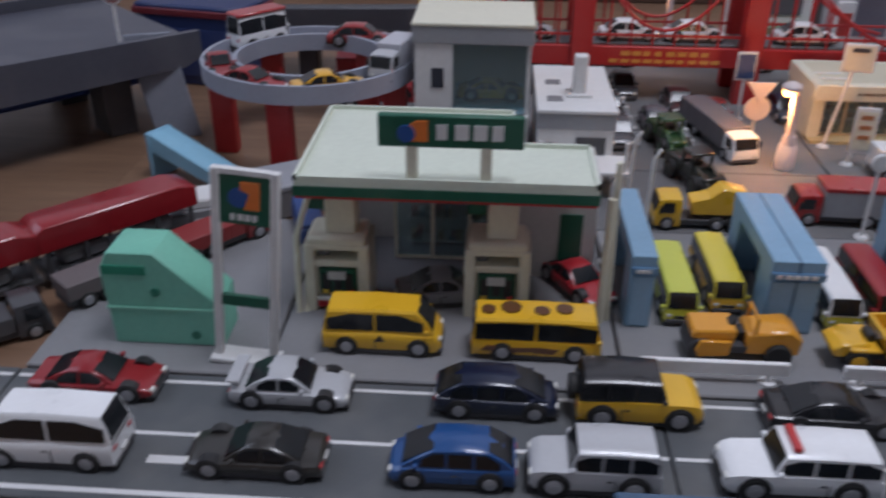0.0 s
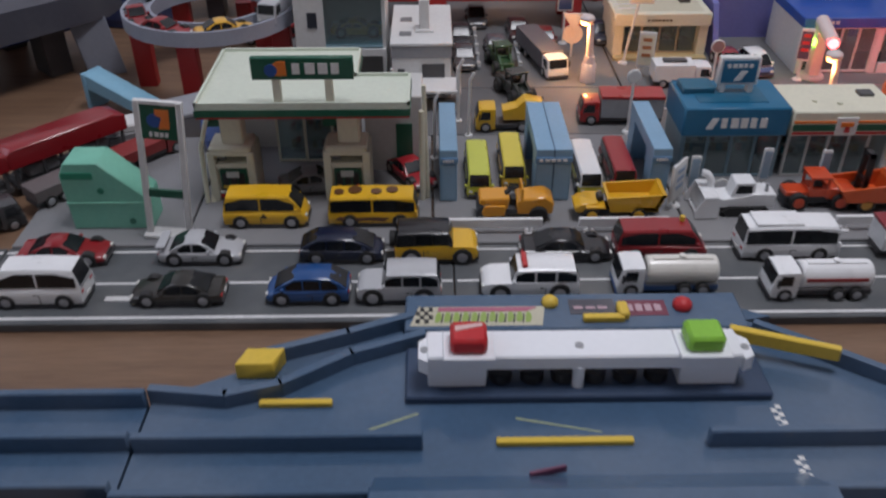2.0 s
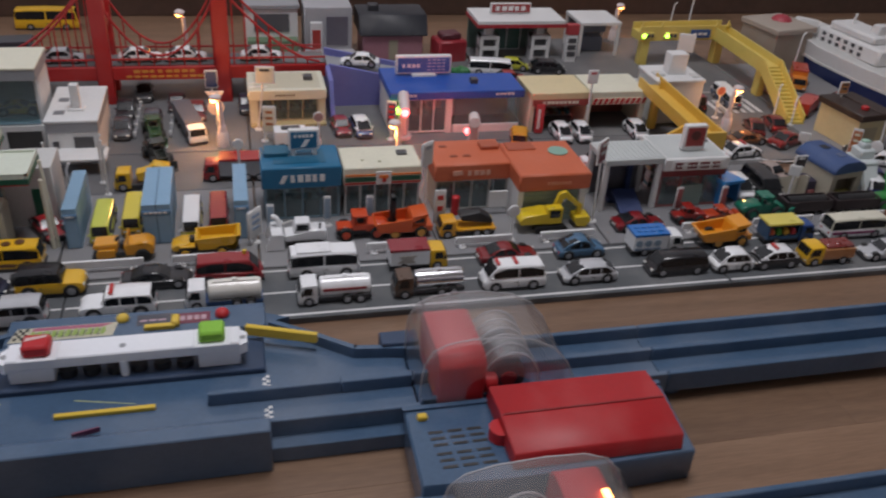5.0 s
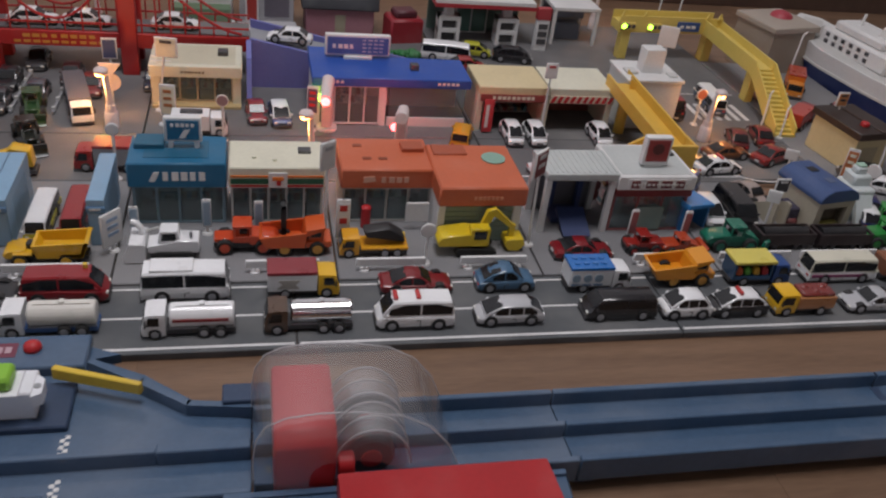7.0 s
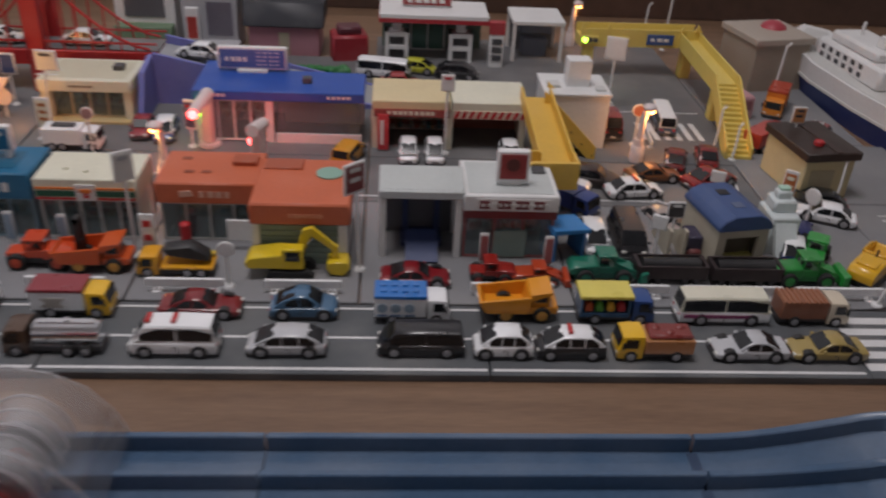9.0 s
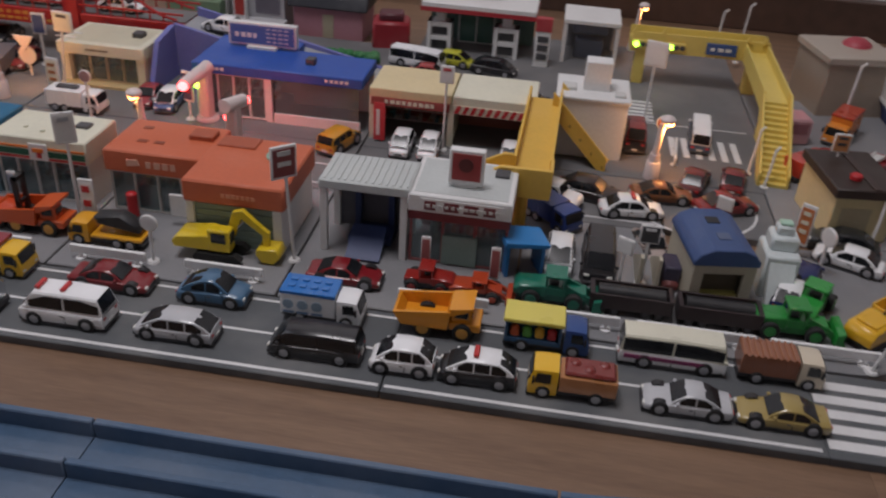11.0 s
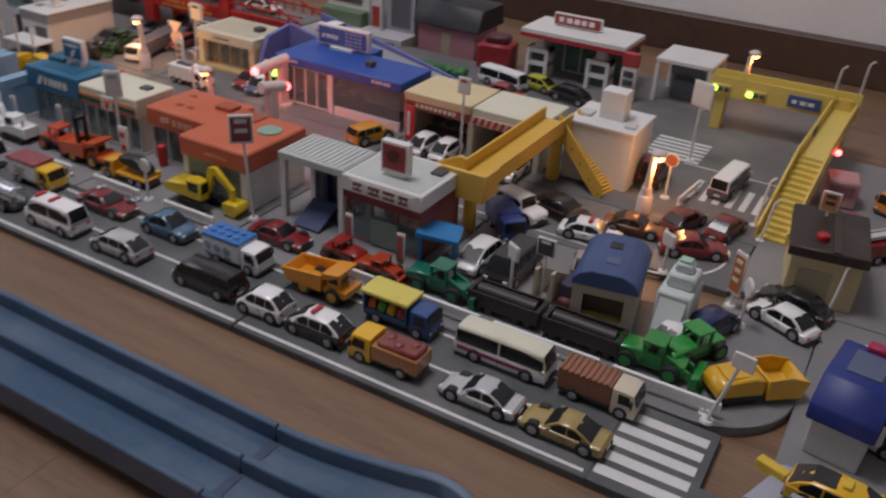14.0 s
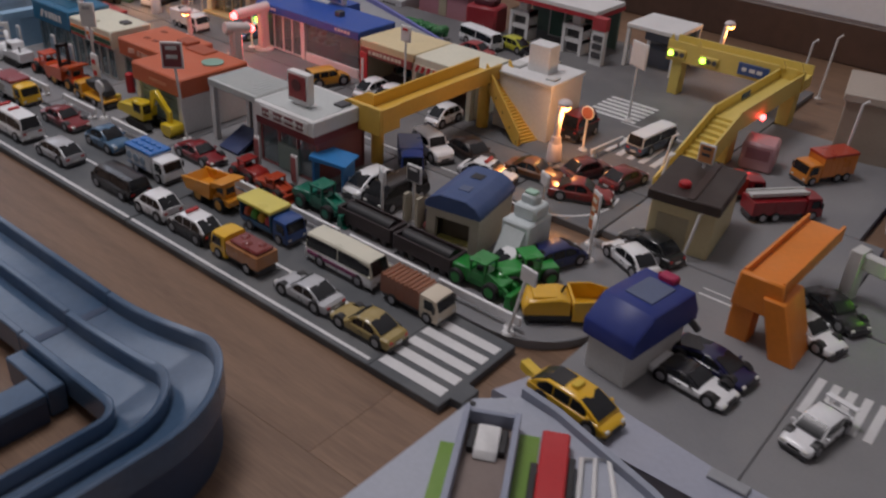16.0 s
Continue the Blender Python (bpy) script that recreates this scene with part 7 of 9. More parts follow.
wp("end_panel", Form().prism([(143.9, 3.6), (148.4, 3.6), (147.9, 7.0), (144.1, 7.0)], 52.8, 53.5, bev=0.15), ORBR, ob)
wall = thing("white_barrier", 156, 66, 0.1, -12, "white plastic barrier arm with green lit end", "toy barrier")
part("arm", Form().box(-6, 6, -0.5, 0.5, 3.6, 5.2, 0.15), OFFWHITE, wall)
part("post", Form().box(-6.4, -5.2, -0.9, 0.9, 0, 5.4, 0.1).box(5.2, 6.4, -0.9, 0.9, 0, 5.4, 0.1), OFFWHITE, wall)
part("lens", Form().ball((-2.0, -0.6, 4.4), 0.45), GLOW_GREEN, wall, "glowing green signal lens")
car("hatchback", 126.6, 52.6, 70, paint(0.012, 0.02, 0.11), 6.8, 2.8, 2.4, "dark blue toy hatchback behind the green machine", z=0.1, **HATCH)
t = truck("fire_truck", 139.4, 79.2, 50, REDP, 8.6, 2.9, "red toy fire truck with white ladder", z=0.1)
box_load(t, 8.6, 2.8, 2.5, REDP)
part("ladder", Form().box(-4.4, 2.6, -0.7, -0.5, 2.8, 3.2).box(-4.4, 2.6, 0.5, 0.7, 2.8, 3.2).box(-4.4, 2.6, -0.5, 0.5, 2.9, 3.0), OFFWHITE, t, smooth=0)
t = truck("fire_truck", 133.0, 79.5, 40, REDP, 8.0, 2.8, "red toy rescue truck near the brown-roofed house", z=0.1)
box_load(t, 8.0, 2.7, 2.9, paint(0.5, 0.05, 0.03))
t = truck("box_truck", 139.6, 92.6, -120, paint(0.72, 0.25, 0.03), 7.4, 2.9, "orange toy truck with red and white crates", z=0.1)
box_load(t, 7.4, 2.8, 3.4, paint(0.7, 0.22, 0.03), 2.1, paint(0.45, 0.06, 0.03))
q = thing("pink_block", 132.4, 90.4, 0.1, 10, "pinkish toy machine block beside the stairs", "toy block")
part("block", Form().box(-2, 2, -2, 2, 0, 3.6, 0.3), plastic(0.5, 0.28, 0.3), q)
part("panel", Form().box(-1.4, 1.4, -2.06, -1.95, 1.6, 3.0), plastic(0.3, 0.12, 0.14), q, smooth=0)
q = thing("tan_box_house", 142.0, 106.5, -0.8, 12, "tan cardboard-coloured toy house block", "toy house")
part("wall", Form().box(-5, 5, -5, 5, 0, 8.6, 0.12), plastic(0.34, 0.28, 0.22), q)
part("roof", Form().box(-5.4, 5.4, -5.4, 5.4, 8.5, 9.6, 0.15), plastic(0.42, 0.36, 0.3), q)
part("roof_cap", Form().ball((1.5, 1, 9.4), 2.2, 0.6), plastic(0.4, 0.05, 0.07), q)


def ferry(x, y, turn):
    t = thing("ferry", x, y, FLOOR_Z, turn, "white toy ferry with dark blue hull", "toy ship")
    def hull(z, k, lift=0.0):
        pts = [(-17, 5.0), (-8, 5.8), (4, 5.9), (11, 5.3), (15.5, 3.4), (17.5, 0)]
        up = [(a * (1 if a < 0 else k), b * k, z + (max(0, a) / 17) ** 2 * lift) for a, b in pts]
        return up + [(a, -b, c) for a, b, c in up[-2::-1]]
    part("hull", Form().loft([hull(0, 0.8), hull(3.6, 0.98, 1.0), hull(3.7, 1.0, 1.0)]), plastic(0.02, 0.05, 0.22), t)
    part("upper_hull", Form().loft([hull(3.7, 1.0, 1.0), hull(6.6, 1.05, 2.0)]), WHITE, t)
    part("deck", Form().loft([hull(6.4, 0.96, 1.6), hull(6.7, 0.96, 1.7)]), OFFWHITE, t)
    part("rubbing_strip", Form().loft([hull(3.5, 1.03, 1.0), hull(3.9, 1.03, 1.0)]), OFFWHITE, t)
    part("bridge_house", Form().box(-9, 8, -3.8, 3.8, 6.6, 10.0, 0.5).prism([(8, 6.6), (12, 6.6), (8, 9.8)], -3.4, 3.4), WHITE, t)
    part("upper_house", Form().box(-6, 6, -3.0, 3.0, 9.9, 11.6, 0.4), WHITE, t)
    f = Form()
    for a in range(6):
        for b in range(2):
            f.box(-4.6 + 2.0 * a, -3.7 + 2.0 * a, -3.86, 3.86, 7.4 + 1.2 * b, 8.1 + 1.2 * b)
    part("cabin_windows", f, DARK, t, smooth=0)
    part("funnel", Form().prism([(-5, 11.5), (-2.5, 11.5), (-3.2, 13.4), (-5, 13.4)], -1.3, 1.3, "y", 0.2), WHITE, t)
    part("mast", Form().cyl((3, 0, 11.5), (2.7, 0, 13.6), 0.25, n=8), WHITE, t)
    part("lifeboat", Form().ball((-6, -3.9, 10.0), 1.0, 0.7).ball((-2, -3.9, 10.0), 1.0, 0.7), OFFWHITE, t)
    return t


ferry(153.4, 95.4, 97)

# ---- small vehicles behind the shops ----
t = truck("crane_truck", 19.2, 62.0, 180, paint(0.75, 0.45, 0.02), 7.6, 2.7, "yellow toy crane truck behind the gates", z=0.1)
part("crane_arm", Form().prism([(-3.6, 1.2), (0.8, 1.2), (1.0, 2.4), (-0.6, 2.6), (-1.4, 3.6), (-3.4, 3.2)], -0.9, 0.9, "y", 0.1), paint(0.75, 0.45, 0.02), t)
t = truck("trailer_truck", 24.6, 80.6, -76, WHITEP, 12.0, 2.8, "white-cabbed toy truck with silver grey trailer", z=0.05)
box_load(t, 12.0, 2.8, 2.9, plastic(0.14, 0.135, 0.15), 2.1)
t = truck("fire_truck", 31.4, 63.6, 178, paint(0.35, 0.02, 0.02), 9.0, 2.9, "dark red toy truck with silver shutters", z=0.1)
box_load(t, 9.0, 2.8, 3.1, GREY, 2.1, paint(0.35, 0.02, 0.02))
t = truck("camper", 40.6, 73.4, 0, WHITEP, 7.0, 2.7, "white toy camper van before the restaurant", z=0.05)
box_load(t, 7.0, 2.7, 2.9, WHITEP)
part("roof_hatch", Form().box(-2.4, 0.4, -0.5, 0.5, 2.85, 3.2, 0.08), DARK, t)
t = thing("street_sign", 28.7, 82.6, 0.05, 0, "pale round and triangular road signs on one post", "sign")
part("post", Form().cyl((0, 0, 0), (0, 0, 5.4), 0.16, n=8), WHITE, t)
# Sign boards are lit pinkish; that light is in their colour.
part("round_board", Form().cyl((0, -0.3, 3.0), (0, -0.1, 3.0), 1.3, n=20, bev=0.05), PINKLITWHITE, t)
part("triangle_board", Form().prism([(-1.5, 5.8), (1.5, 5.8), (0, 3.6)], -0.6, -0.35, "y", 0.05), PINKLITWHITE, t)
for x, y, c, lab in ((14.6, 88.0, (0.02, 0.022, 0.026), "black toy sedan parked under the red bridge"), (14.8, 80.4, (0.07, 0.07, 0.08), "dark grey toy wagon beside the white office"), (22.4, 90.2, (0.05, 0.012, 0.014), "dark maroon toy sedan under the red bridge"), (33.6, 89.0, (0.02, 0.03, 0.06), "dark navy toy car behind the street lamp"), (17.0, 95.4, (0.04, 0.04, 0.045), "dark toy car below the bridge deck")):
    car("sedan", x, y, -88, paint(*c), 6.4, 2.7, 2.3, lab, z=0.05, **SEDAN)
for x in (16.6, 21.8):
    q = thing("lane_divider", x, 85.0, 0.05, 0, "long pale plastic divider strip on the rear road", "barrier")
    part("strip", Form().box(-0.18, 0.18, -7.0, 7.0, 0, 0.5, 0.05), GREY, q)
    for k in range(5):
        part("stud", Form().box(-0.25, 0.25, -6.4 + 3.1 * k, -5.8 + 3.1 * k, 0, 0.8, 0.05), OFFWHITE, q)
loader("dark_machine", 19.4, 78.6, -80, paint(0.03, 0.08, 0.03), "dark green toy machine on the rear road", dark=BLACK)
loader("dark_machine", 20.4, 70.0, -70, paint(0.02, 0.025, 0.02), "black toy machine on the rear road", dark=BLACK)
car("sedan", 19.0, 83.5, -88, paint(0.1, 0.1, 0.12), 6.6, 2.7, 2.3, "dark grey toy sedan under the red bridge", z=0.05, **SEDAN)
car("sedan", 25.6, 86.5, -88, paint(0.2, 0.03, 0.03), 6.6, 2.7, 2.3, "dark red toy sedan under the red bridge", z=0.05, **SEDAN)
car("sports_car", 82.0, 98.5, 0, paint(0.35, 0.04, 0.04), 6.4, 2.7, 2.2, "dark red toy car by the rear station", z=0.05, **SEDAN)
t = car("city_bus", 79.4, 103.0, -12, WHITEP, 8.4, 2.7, 3.0, "white and black toy bus before the rear station", z=0.05, lower=BLACKP, **BUS)
car("hatchback", 84.8, 105.4, -12, paint(0.5, 0.5, 0.04), 6.0, 2.6, 2.3, "lime yellow toy hatchback before the rear station", z=0.05, **HATCH)
car("wagon", 91.2, 103.4, -10, BLACKP, 6.8, 2.8, 2.5, "black toy wagon before the rear pumps", z=0.05, **HATCH)
car("coupe", 97.6, 91.6, -4, WHITEP, 6.6, 2.7, 2.1, "white toy police coupe behind the shops", z=0.05, **SEDAN)
car("hatchback", 75.4, 71.4, 72, paint(0.62, 0.3, 0.02), 6.4, 2.7, 2.6, "yellow and black toy off-roader behind the post office", z=0.05, **OFFROAD)
car("coupe", 69.0, 63.6, 0, BLACKP, 6.8, 2.7, 2.1, "black toy coupe behind the post office", z=0.05, **SPORT)
car("coupe", 86.0, 62.6, 8, WHITEP, 6.6, 2.7, 2.1, "white toy coupe behind the garage", z=0.05, **SPORT)
t = truck("van_truck", 101.9, 59.4, -45, paint(0.02, 0.05, 0.22), 6.6, 2.8, "deep blue toy truck under the footbridge", z=0.05)
box_load(t, 6.6, 2.8, 2.8, paint(0.02, 0.05, 0.22))
t = car("off_roader", 101.8, 63.6, -20, WHITEP, 6.4, 2.8, 2.9, "white toy off-roader under the footbridge", z=0.05, **OFFROAD)
q = thing("blue_canopy", 99.2, 49.4, 0.1, 20, "bright blue toy shelter beside the cafe", "toy shelter")
part("roof", Form().prism([(-2.2, 3.4), (2.2, 3.0), (2.3, 3.4), (-2.1, 4.0)], -1.8, 1.8, "y", 0.05), plastic(0.03, 0.22, 0.55), q)
part("leg", Form().box(-1.9, -1.6, -1.5, 1.5, 0, 3.5).box(1.6, 1.9, -1.5, 1.5, 0, 3.2), plastic(0.03, 0.2, 0.5), q, smooth=0)
q = thing("luggage_rack", 111.4, 51.4, 0.1, 0, "beige toy ramp rack with dark crates", "toy rack")
part("ramp", Form().prism([(-3, 0), (3, 0), (2.6, 0.5), (-2.2, 3.4), (-3, 3.4)], -1.0, -0.7, "x").prism([(-3, 0), (3, 0), (2.6, 0.5), (-2.2, 3.4), (-3, 3.4)], 0.7, 1.0, "x"), BEIGE, q, smooth=0)
part("crate", Form().box(1.4, 3.0, -2.4, 0.4, 0, 2.4, 0.15), plastic(0.03, 0.025, 0.06), q)
part("sack", Form().box(1.4, 3.0, -2.8, -1.6, 0, 1.0, 0.3), plastic(0.16, 0.03, 0.03), q)
car("coupe", 112.4, 57.2, -75, paint(0.4, 0.33, 0.3), 6.2, 2.6, 2.2, "beige and dark toy coupe behind the rack", z=-0.8, **SEDAN)


car("van", 111.4, 82.2, 90, BLACKP, 5.6, 2.8, 3.6, "black toy van beside the white block house", roof=paint(0.2, 0.015, 0.02), z=0.05, **VAN)
g = thing("guard_fence", 116.6, 80.4, 0.05, 84, "low white plastic guard rail beside the crossing", "fence", "guard rails")
part("rail", Form().box(-3.4, 3.4, -0.16, 0.16, 0.55, 1.25, 0.06), WHITE, g)
for k in (-2.6, 2.6):
    part("post", Form().box(k - 0.12, k + 0.12, -0.12, 0.12, 0.05, 0.7), WHITE, g, smooth=0)
    part("foot", Form().cyl((k, 0, 0), (k, 0, 0.12), 0.42, n=10), WHITE, g)
for x, y, h in ((125.2, 77.6, 5.4), (126.6, 74.2, 4.4), (135.6, 62.4, 5.0)):
    q = thing("thin_post", x, y, 0.1, label="thin white plastic post with bent top", category="post")
    part("post", Form().tube([(0, 0, 0), (0.3, 0.4, h * 0.5), (0.5, 0.9, h), (1.0, 1.2, h + 0.5)], 0.16), WHITE, q)
    part("foot", Form().cyl((0, 0, 0), (0, 0, 0.15), 0.5, n=10), WHITE, q)


# ---- blue race track in front ----
BLUE = TRACK_BLUE
# Darker copy of track blue, with shade under the track put into it.
SHADEBLUE = surface("track_shade_blue", (0.035, 0.06, 0.115), 0.5, 0.14, 200, 9, 0.06)
WALL_TOP, DECK = 2.7, 1.35


def straight(name, x0, x1, ys, label):
    t = thing(name, (x0 + x1) / 2, ys[0], FLOOR_Z, label=label, category="toy track", group="blue track pieces")
    wp("deck", Form().box(x0, x1, ys[0], ys[-1], 0.5, DECK), BLUE, t, smooth=0)
    for y in ys:
        wp("track_wall", Form().box(x0, x1, y - 0.3, y + 0.3, 0.3, WALL_TOP, 0.1), BLUE, t)
    n = max(2, int((x1 - x0) / 14))
    for k in range(n):
        x = x0 + 1 + (x1 - x0 - 2) * k / (n - 1)
        # Supports whose colour holds the shade of the gap under the deck.
        wp("support", Form().box(x - 1.0, x + 1.0, min(ys) + 0.6, max(ys) - 0.6, FLOOR_Z, 0.55), SHADEBLUE, t, smooth=0)
    return t


def banked_turn(x0, xc, ya, yb, radii, label):
    """A half turn that climbs and banks: in along x, round two quarter arcs, back along x."""
    t = thing("track_curve", xc, ya, FLOOR_Z, label=label, category="toy track", group="blue track pieces")
    way = [((x0 + (xc - x0) * k / 8, ya), 90) for k in range(8)]
    way += [((xc, ya), 90 - 6 * k) for k in range(16)] + [((xc, ya + (yb - ya) * k / 4), 0) for k in range(1, 4)]
    way += [((xc, yb), -6 * k) for k in range(16)] + [((xc - (xc - x0) * k / 6, yb), -90) for k in range(1, 6)]
    n = len(way) - 1

    def at(r, k, z):
        (cx, cy), a = way[k]
        u = min(1.0, min(k, n - k) / 15.0)
        lift = u * u * (3 - 2 * u) * (0.3 + 3.0 * (r - radii[0]) / (radii[-1] - radii[0]))
        return (cx + r * math.cos(radians(a)), cy + r * math.sin(radians(a)), z + (lift if z > 0.2 else 0))

    ks = range(n + 1)
    wp("deck", Form().loft([[at(radii[0], k, 0.5), at(radii[-1], k, 0.5), at(radii[-1], k, DECK), at(radii[0], k, DECK)] for k in ks]), BLUE, t)
    for r in radii:
        w = 0.32
        wp("track_wall", Form().loft([[at(r - w, k, 0.3), at(r + w, k, 0.3), at(r + w, k, WALL_TOP - 0.1), at(r + w - 0.1, k, WALL_TOP), at(r - w + 0.1, k, WALL_TOP), at(r - w, k, WALL_TOP - 0.1)] for k in ks]), BLUE, t)
    for r in (radii[0] + 0.3, radii[-1] - 0.5):
        # Skirts close the underside; its shade is put into their darker blue.
        wp("skirt", Form().loft([[at(r, k, FLOOR_Z), at(r + 0.3, k, FLOOR_Z), at(r + 0.3, k, 0.6), at(r, k, 0.6)] for k in range(3, n - 2)]), SHADEBLUE, t)
    wp("joint_tab", Form().box(x0 - 0.5, x0 + 0.3, ya + radii[0] + 0.5, ya + radii[1] - 0.5, DECK, DECK + 0.06).box(x0 - 0.5, x0 + 0.3, ya + radii[1] + 0.5, ya + radii[2] - 0.5, DECK, DECK + 0.06), SHADEBLUE, t, smooth=0)
    return t


LANES = (11.1, 14.95, 18.7)
straight("track_straight", 72.0, 103.8, LANES, "blue plastic two-lane race track straight")
banked_turn(104.0, 115.5, 9.2, -2.6, (1.9, 5.75, 9.5), "blue plastic banked two-lane race track turn")
straight("track_straight", 66.0, 107.8, (-12.1, -8.35, -4.5), "blue plastic two-lane race track return straight")
straight("track_straight", -40.0, -8.2, LANES, "blue plastic two-lane race track straight beyond the launcher")
br2 = thing("track_branch", 109, 6, FLOOR_Z, label="blue plastic side strip leaving the track turn", category="toy track")
wp("ledge", Form().box(104.6, 110.6, 9.2, 10.7, FLOOR_Z, 1.7, 0.12), BLUE, br2)
wp("strip", Form().box(108.3, 110.9, -4.0, 9.1, 1.0, 1.8, 0.12), BLUE, br2)
# Sides darker than the strip, their shade put into the colour.
wp("strip_side", Form().box(110.4, 110.85, -4.0, 9.0, FLOOR_Z, 1.05).box(108.4, 108.8, -4.0, 9.0, FLOOR_Z, 1.05), SHADEBLUE, br2, smooth=0)

la = thing("race_launcher", 20, 17, FLOOR_Z, label="blue plastic race launcher with white start bar", category="toy track")
outline = [(-8.0, 10.4), (7.0, 10.4), (33.0, 10.4), (46.8, 10.4), (46.8, 18.8), (44.7, 19.2), (38.2, 24.6), (33.9, 26.9), (36.0, 27.4), (32.0, 29.2), (9.4, 29.0), (7.4, 26.6), (4.6, 24.8), (-0.8, 22.8), (-8.0, 19.2)]
wp("deck", Form().prism(outline, 0.4, DECK, "z"), BLUE, la, smooth=0)
# The shade in the gap under the launcher is put into the skirt.
wp("skirt", Form().prism([(x * 0.97 + 0.6, y * 0.97 + 0.5) for x, y in outline], FLOOR_Z, 0.45, "z"), SHADEBLUE, la, smooth=0)
far = [(-8.0, 19.2), (-3.0, 18.6), (0.5, 19.6), (5.0, 22.6), (10.0, 24.6)]
for (xa, ya), (xb, yb) in list(zip(far, far[1:])) + [((34.0, 25.4), (38.2, 22.6)), ((38.2, 22.6), (42.0, 19.8)), ((42.0, 19.8), (46.8, 19.2)), ((-0.8, 22.8), (4.6, 24.8)), ((4.6, 24.8), (9.0, 26.6))]:
    d = Vector((xb - xa, yb - ya, 0)).normalized() * 0.1
    nrm = Vector((-d.y, d.x, 0)) * 3
    q = [(xa - d.x + nrm.x, ya - d.y + nrm.y), (xb + d.x + nrm.x, yb + d.y + nrm.y), (xb + d.x - nrm.x, yb + d.y - nrm.y), (xa - d.x - nrm.x, ya - d.y - nrm.y)]
    wp("track_wall", Form().prism(q, 0.4, WALL_TOP - 0.2, "z"), BLUE, la, smooth=0)
for x0, x1 in ((-8.0, 10.0), (27.8, 40.0)):
    wp("track_wall", Form().box(x0, x1, 14.5, 15.1, DECK - 0.1, WALL_TOP, 0.1), BLUE, la)
wp("track_wall", Form().box(40.0, 46.8, 14.45, 15.4, DECK - 0.1, WALL_TOP, 0.1), BLUE, la)
for x0, x1 in ((-8.0, 7.0), (33.0, 46.8)):
    wp("track_wall", Form().box(x0, x1, 10.1, 10.7, 0.4, WALL_TOP, 0.1), BLUE, la)
    wp("low_ledge", Form().box(x0 + 0.2, x1 - 0.2, 8.6, 10.2, FLOOR_Z, 0.9, 0.08), BLUE, la)
wp("front_block", Form().box(7.0, 33.2, 7.6, 9.3, FLOOR_Z, 4.0, 0.12), BLUE, la)
wp("front_slope", Form().prism([(9.2, DECK - 0.2), (12.4, DECK - 0.2), (12.4, DECK), (9.2, 3.9)], 7.1, 33.1, "x"), BLUE, la, smooth=0)
wp("back_panel", Form().box(8.6, 33.6, 25.0, 29.2, DECK - 0.2, 2.3, 0.15), BLUE, la)
# Bed coloured for the shade beneath the start bar.
wp("bar_bed", Form().box(8.8, 33.2, 18.5, 23.6, DECK - 0.1, 1.95, 0.15), SHADEBLUE, la)
slots = Form()
for k in range(6):
    slots.cyl((15.2 + 2.1 * k, 20.4, 1.9), (15.2 + 2.1 * k, 20.4, 2.7), 0.8, n=12)
wp("roller", slots, BLACK, la)
BARWHITE = surface("bar_white", (0.84, 0.86, 0.9), 0.35, 0.04, 200, 12, 0.03)
bar = wp("start_bar", Form().box(10.2, 31.0, 19.3, 22.1, 3.5, 4.7, 0.15), BARWHITE, la)
wp("bar_leg", Form().box(10.3, 14.2, 19.5, 21.8, 1.9, 3.6, 0.1), BARWHITE, la)
wp("bar_leg", Form().box(27.0, 30.9, 19.5, 21.8, 1.9, 3.6, 0.1), BARWHITE, la)
wp("bar_post", Form().cyl((20.3, 19.6, 1.9), (20.3, 19.6, 3.7), 0.4, n=12), BARWHITE, la)
wp("bar_wing", Form().prism([(10.3, 19.0), (10.3, 21.6), (9.7, 21.0), (9.7, 19.4)], 3.5, 4.6, "z").prism([(30.9, 19.0), (31.6, 19.4), (31.6, 21.0), (30.9, 21.6)], 3.5, 4.6, "z"), BARWHITE, la, smooth=0)
wp("screw", Form().cyl((20.3, 20.4, 4.6), (20.3, 20.4, 4.76), 0.3, n=10).cyl((10.1, 20.2, 4.5), (10.1, 20.2, 4.68), 0.28, n=10).cyl((31.2, 20.2, 4.5), (31.2, 20.2, 4.68), 0.28, n=10), GREY, la)
wp("button_base", Form().box(11.3, 14.7, 18.9, 21.8, 4.65, 4.9, 0.08).box(26.7, 30.1, 18.9, 21.8, 4.65, 4.9, 0.08), BARWHITE, la)
wp("red_button", Form().box(11.8, 14.2, 19.3, 21.5, 4.85, 6.1, 0.25), RED, la, "red start button")
wp("green_button", Form().box(27.2, 29.6, 19.3, 21.5, 4.85, 6.1, 0.25), plastic(0.26, 0.55, 0.05), la, "lime green start button")
wp("button_mark", Form().prism([(12.1, 20.3), (13.9, 20.8), (13.9, 21.1), (12.1, 20.8)], 6.08, 6.14, "z"), plastic(0.7, 0.5, 0.48), la, smooth=0)
wp("yellow_block", Form().prism([(-2.8, 21.1), (-0.2, 21.1), (0.4, 22.8), (-2.2, 22.8)], DECK, 2.7, "z", 0.08), YELLOW, la)
wp("yellow_gauge", Form().box(14.6, 23.2, 14.7, 15.2, DECK, 1.75, 0.05), YELLOW, la)
wp("yellow_gauge", Form().box(-0.8, 4.0, 18.3, 18.8, DECK, 1.75, 0.05), YELLOW, la)
wp("yellow_arm", Form().prism([(31.4, 23.4), (38.3, 21.0), (38.5, 21.5), (31.6, 24.0)], 2.4, 3.5, "z", 0.08), YELLOW, la, smooth=0)
wp("yellow_knob", Form().ball((19.4, 27.9, 2.5), 0.65, 0.8), YELLOW, la)
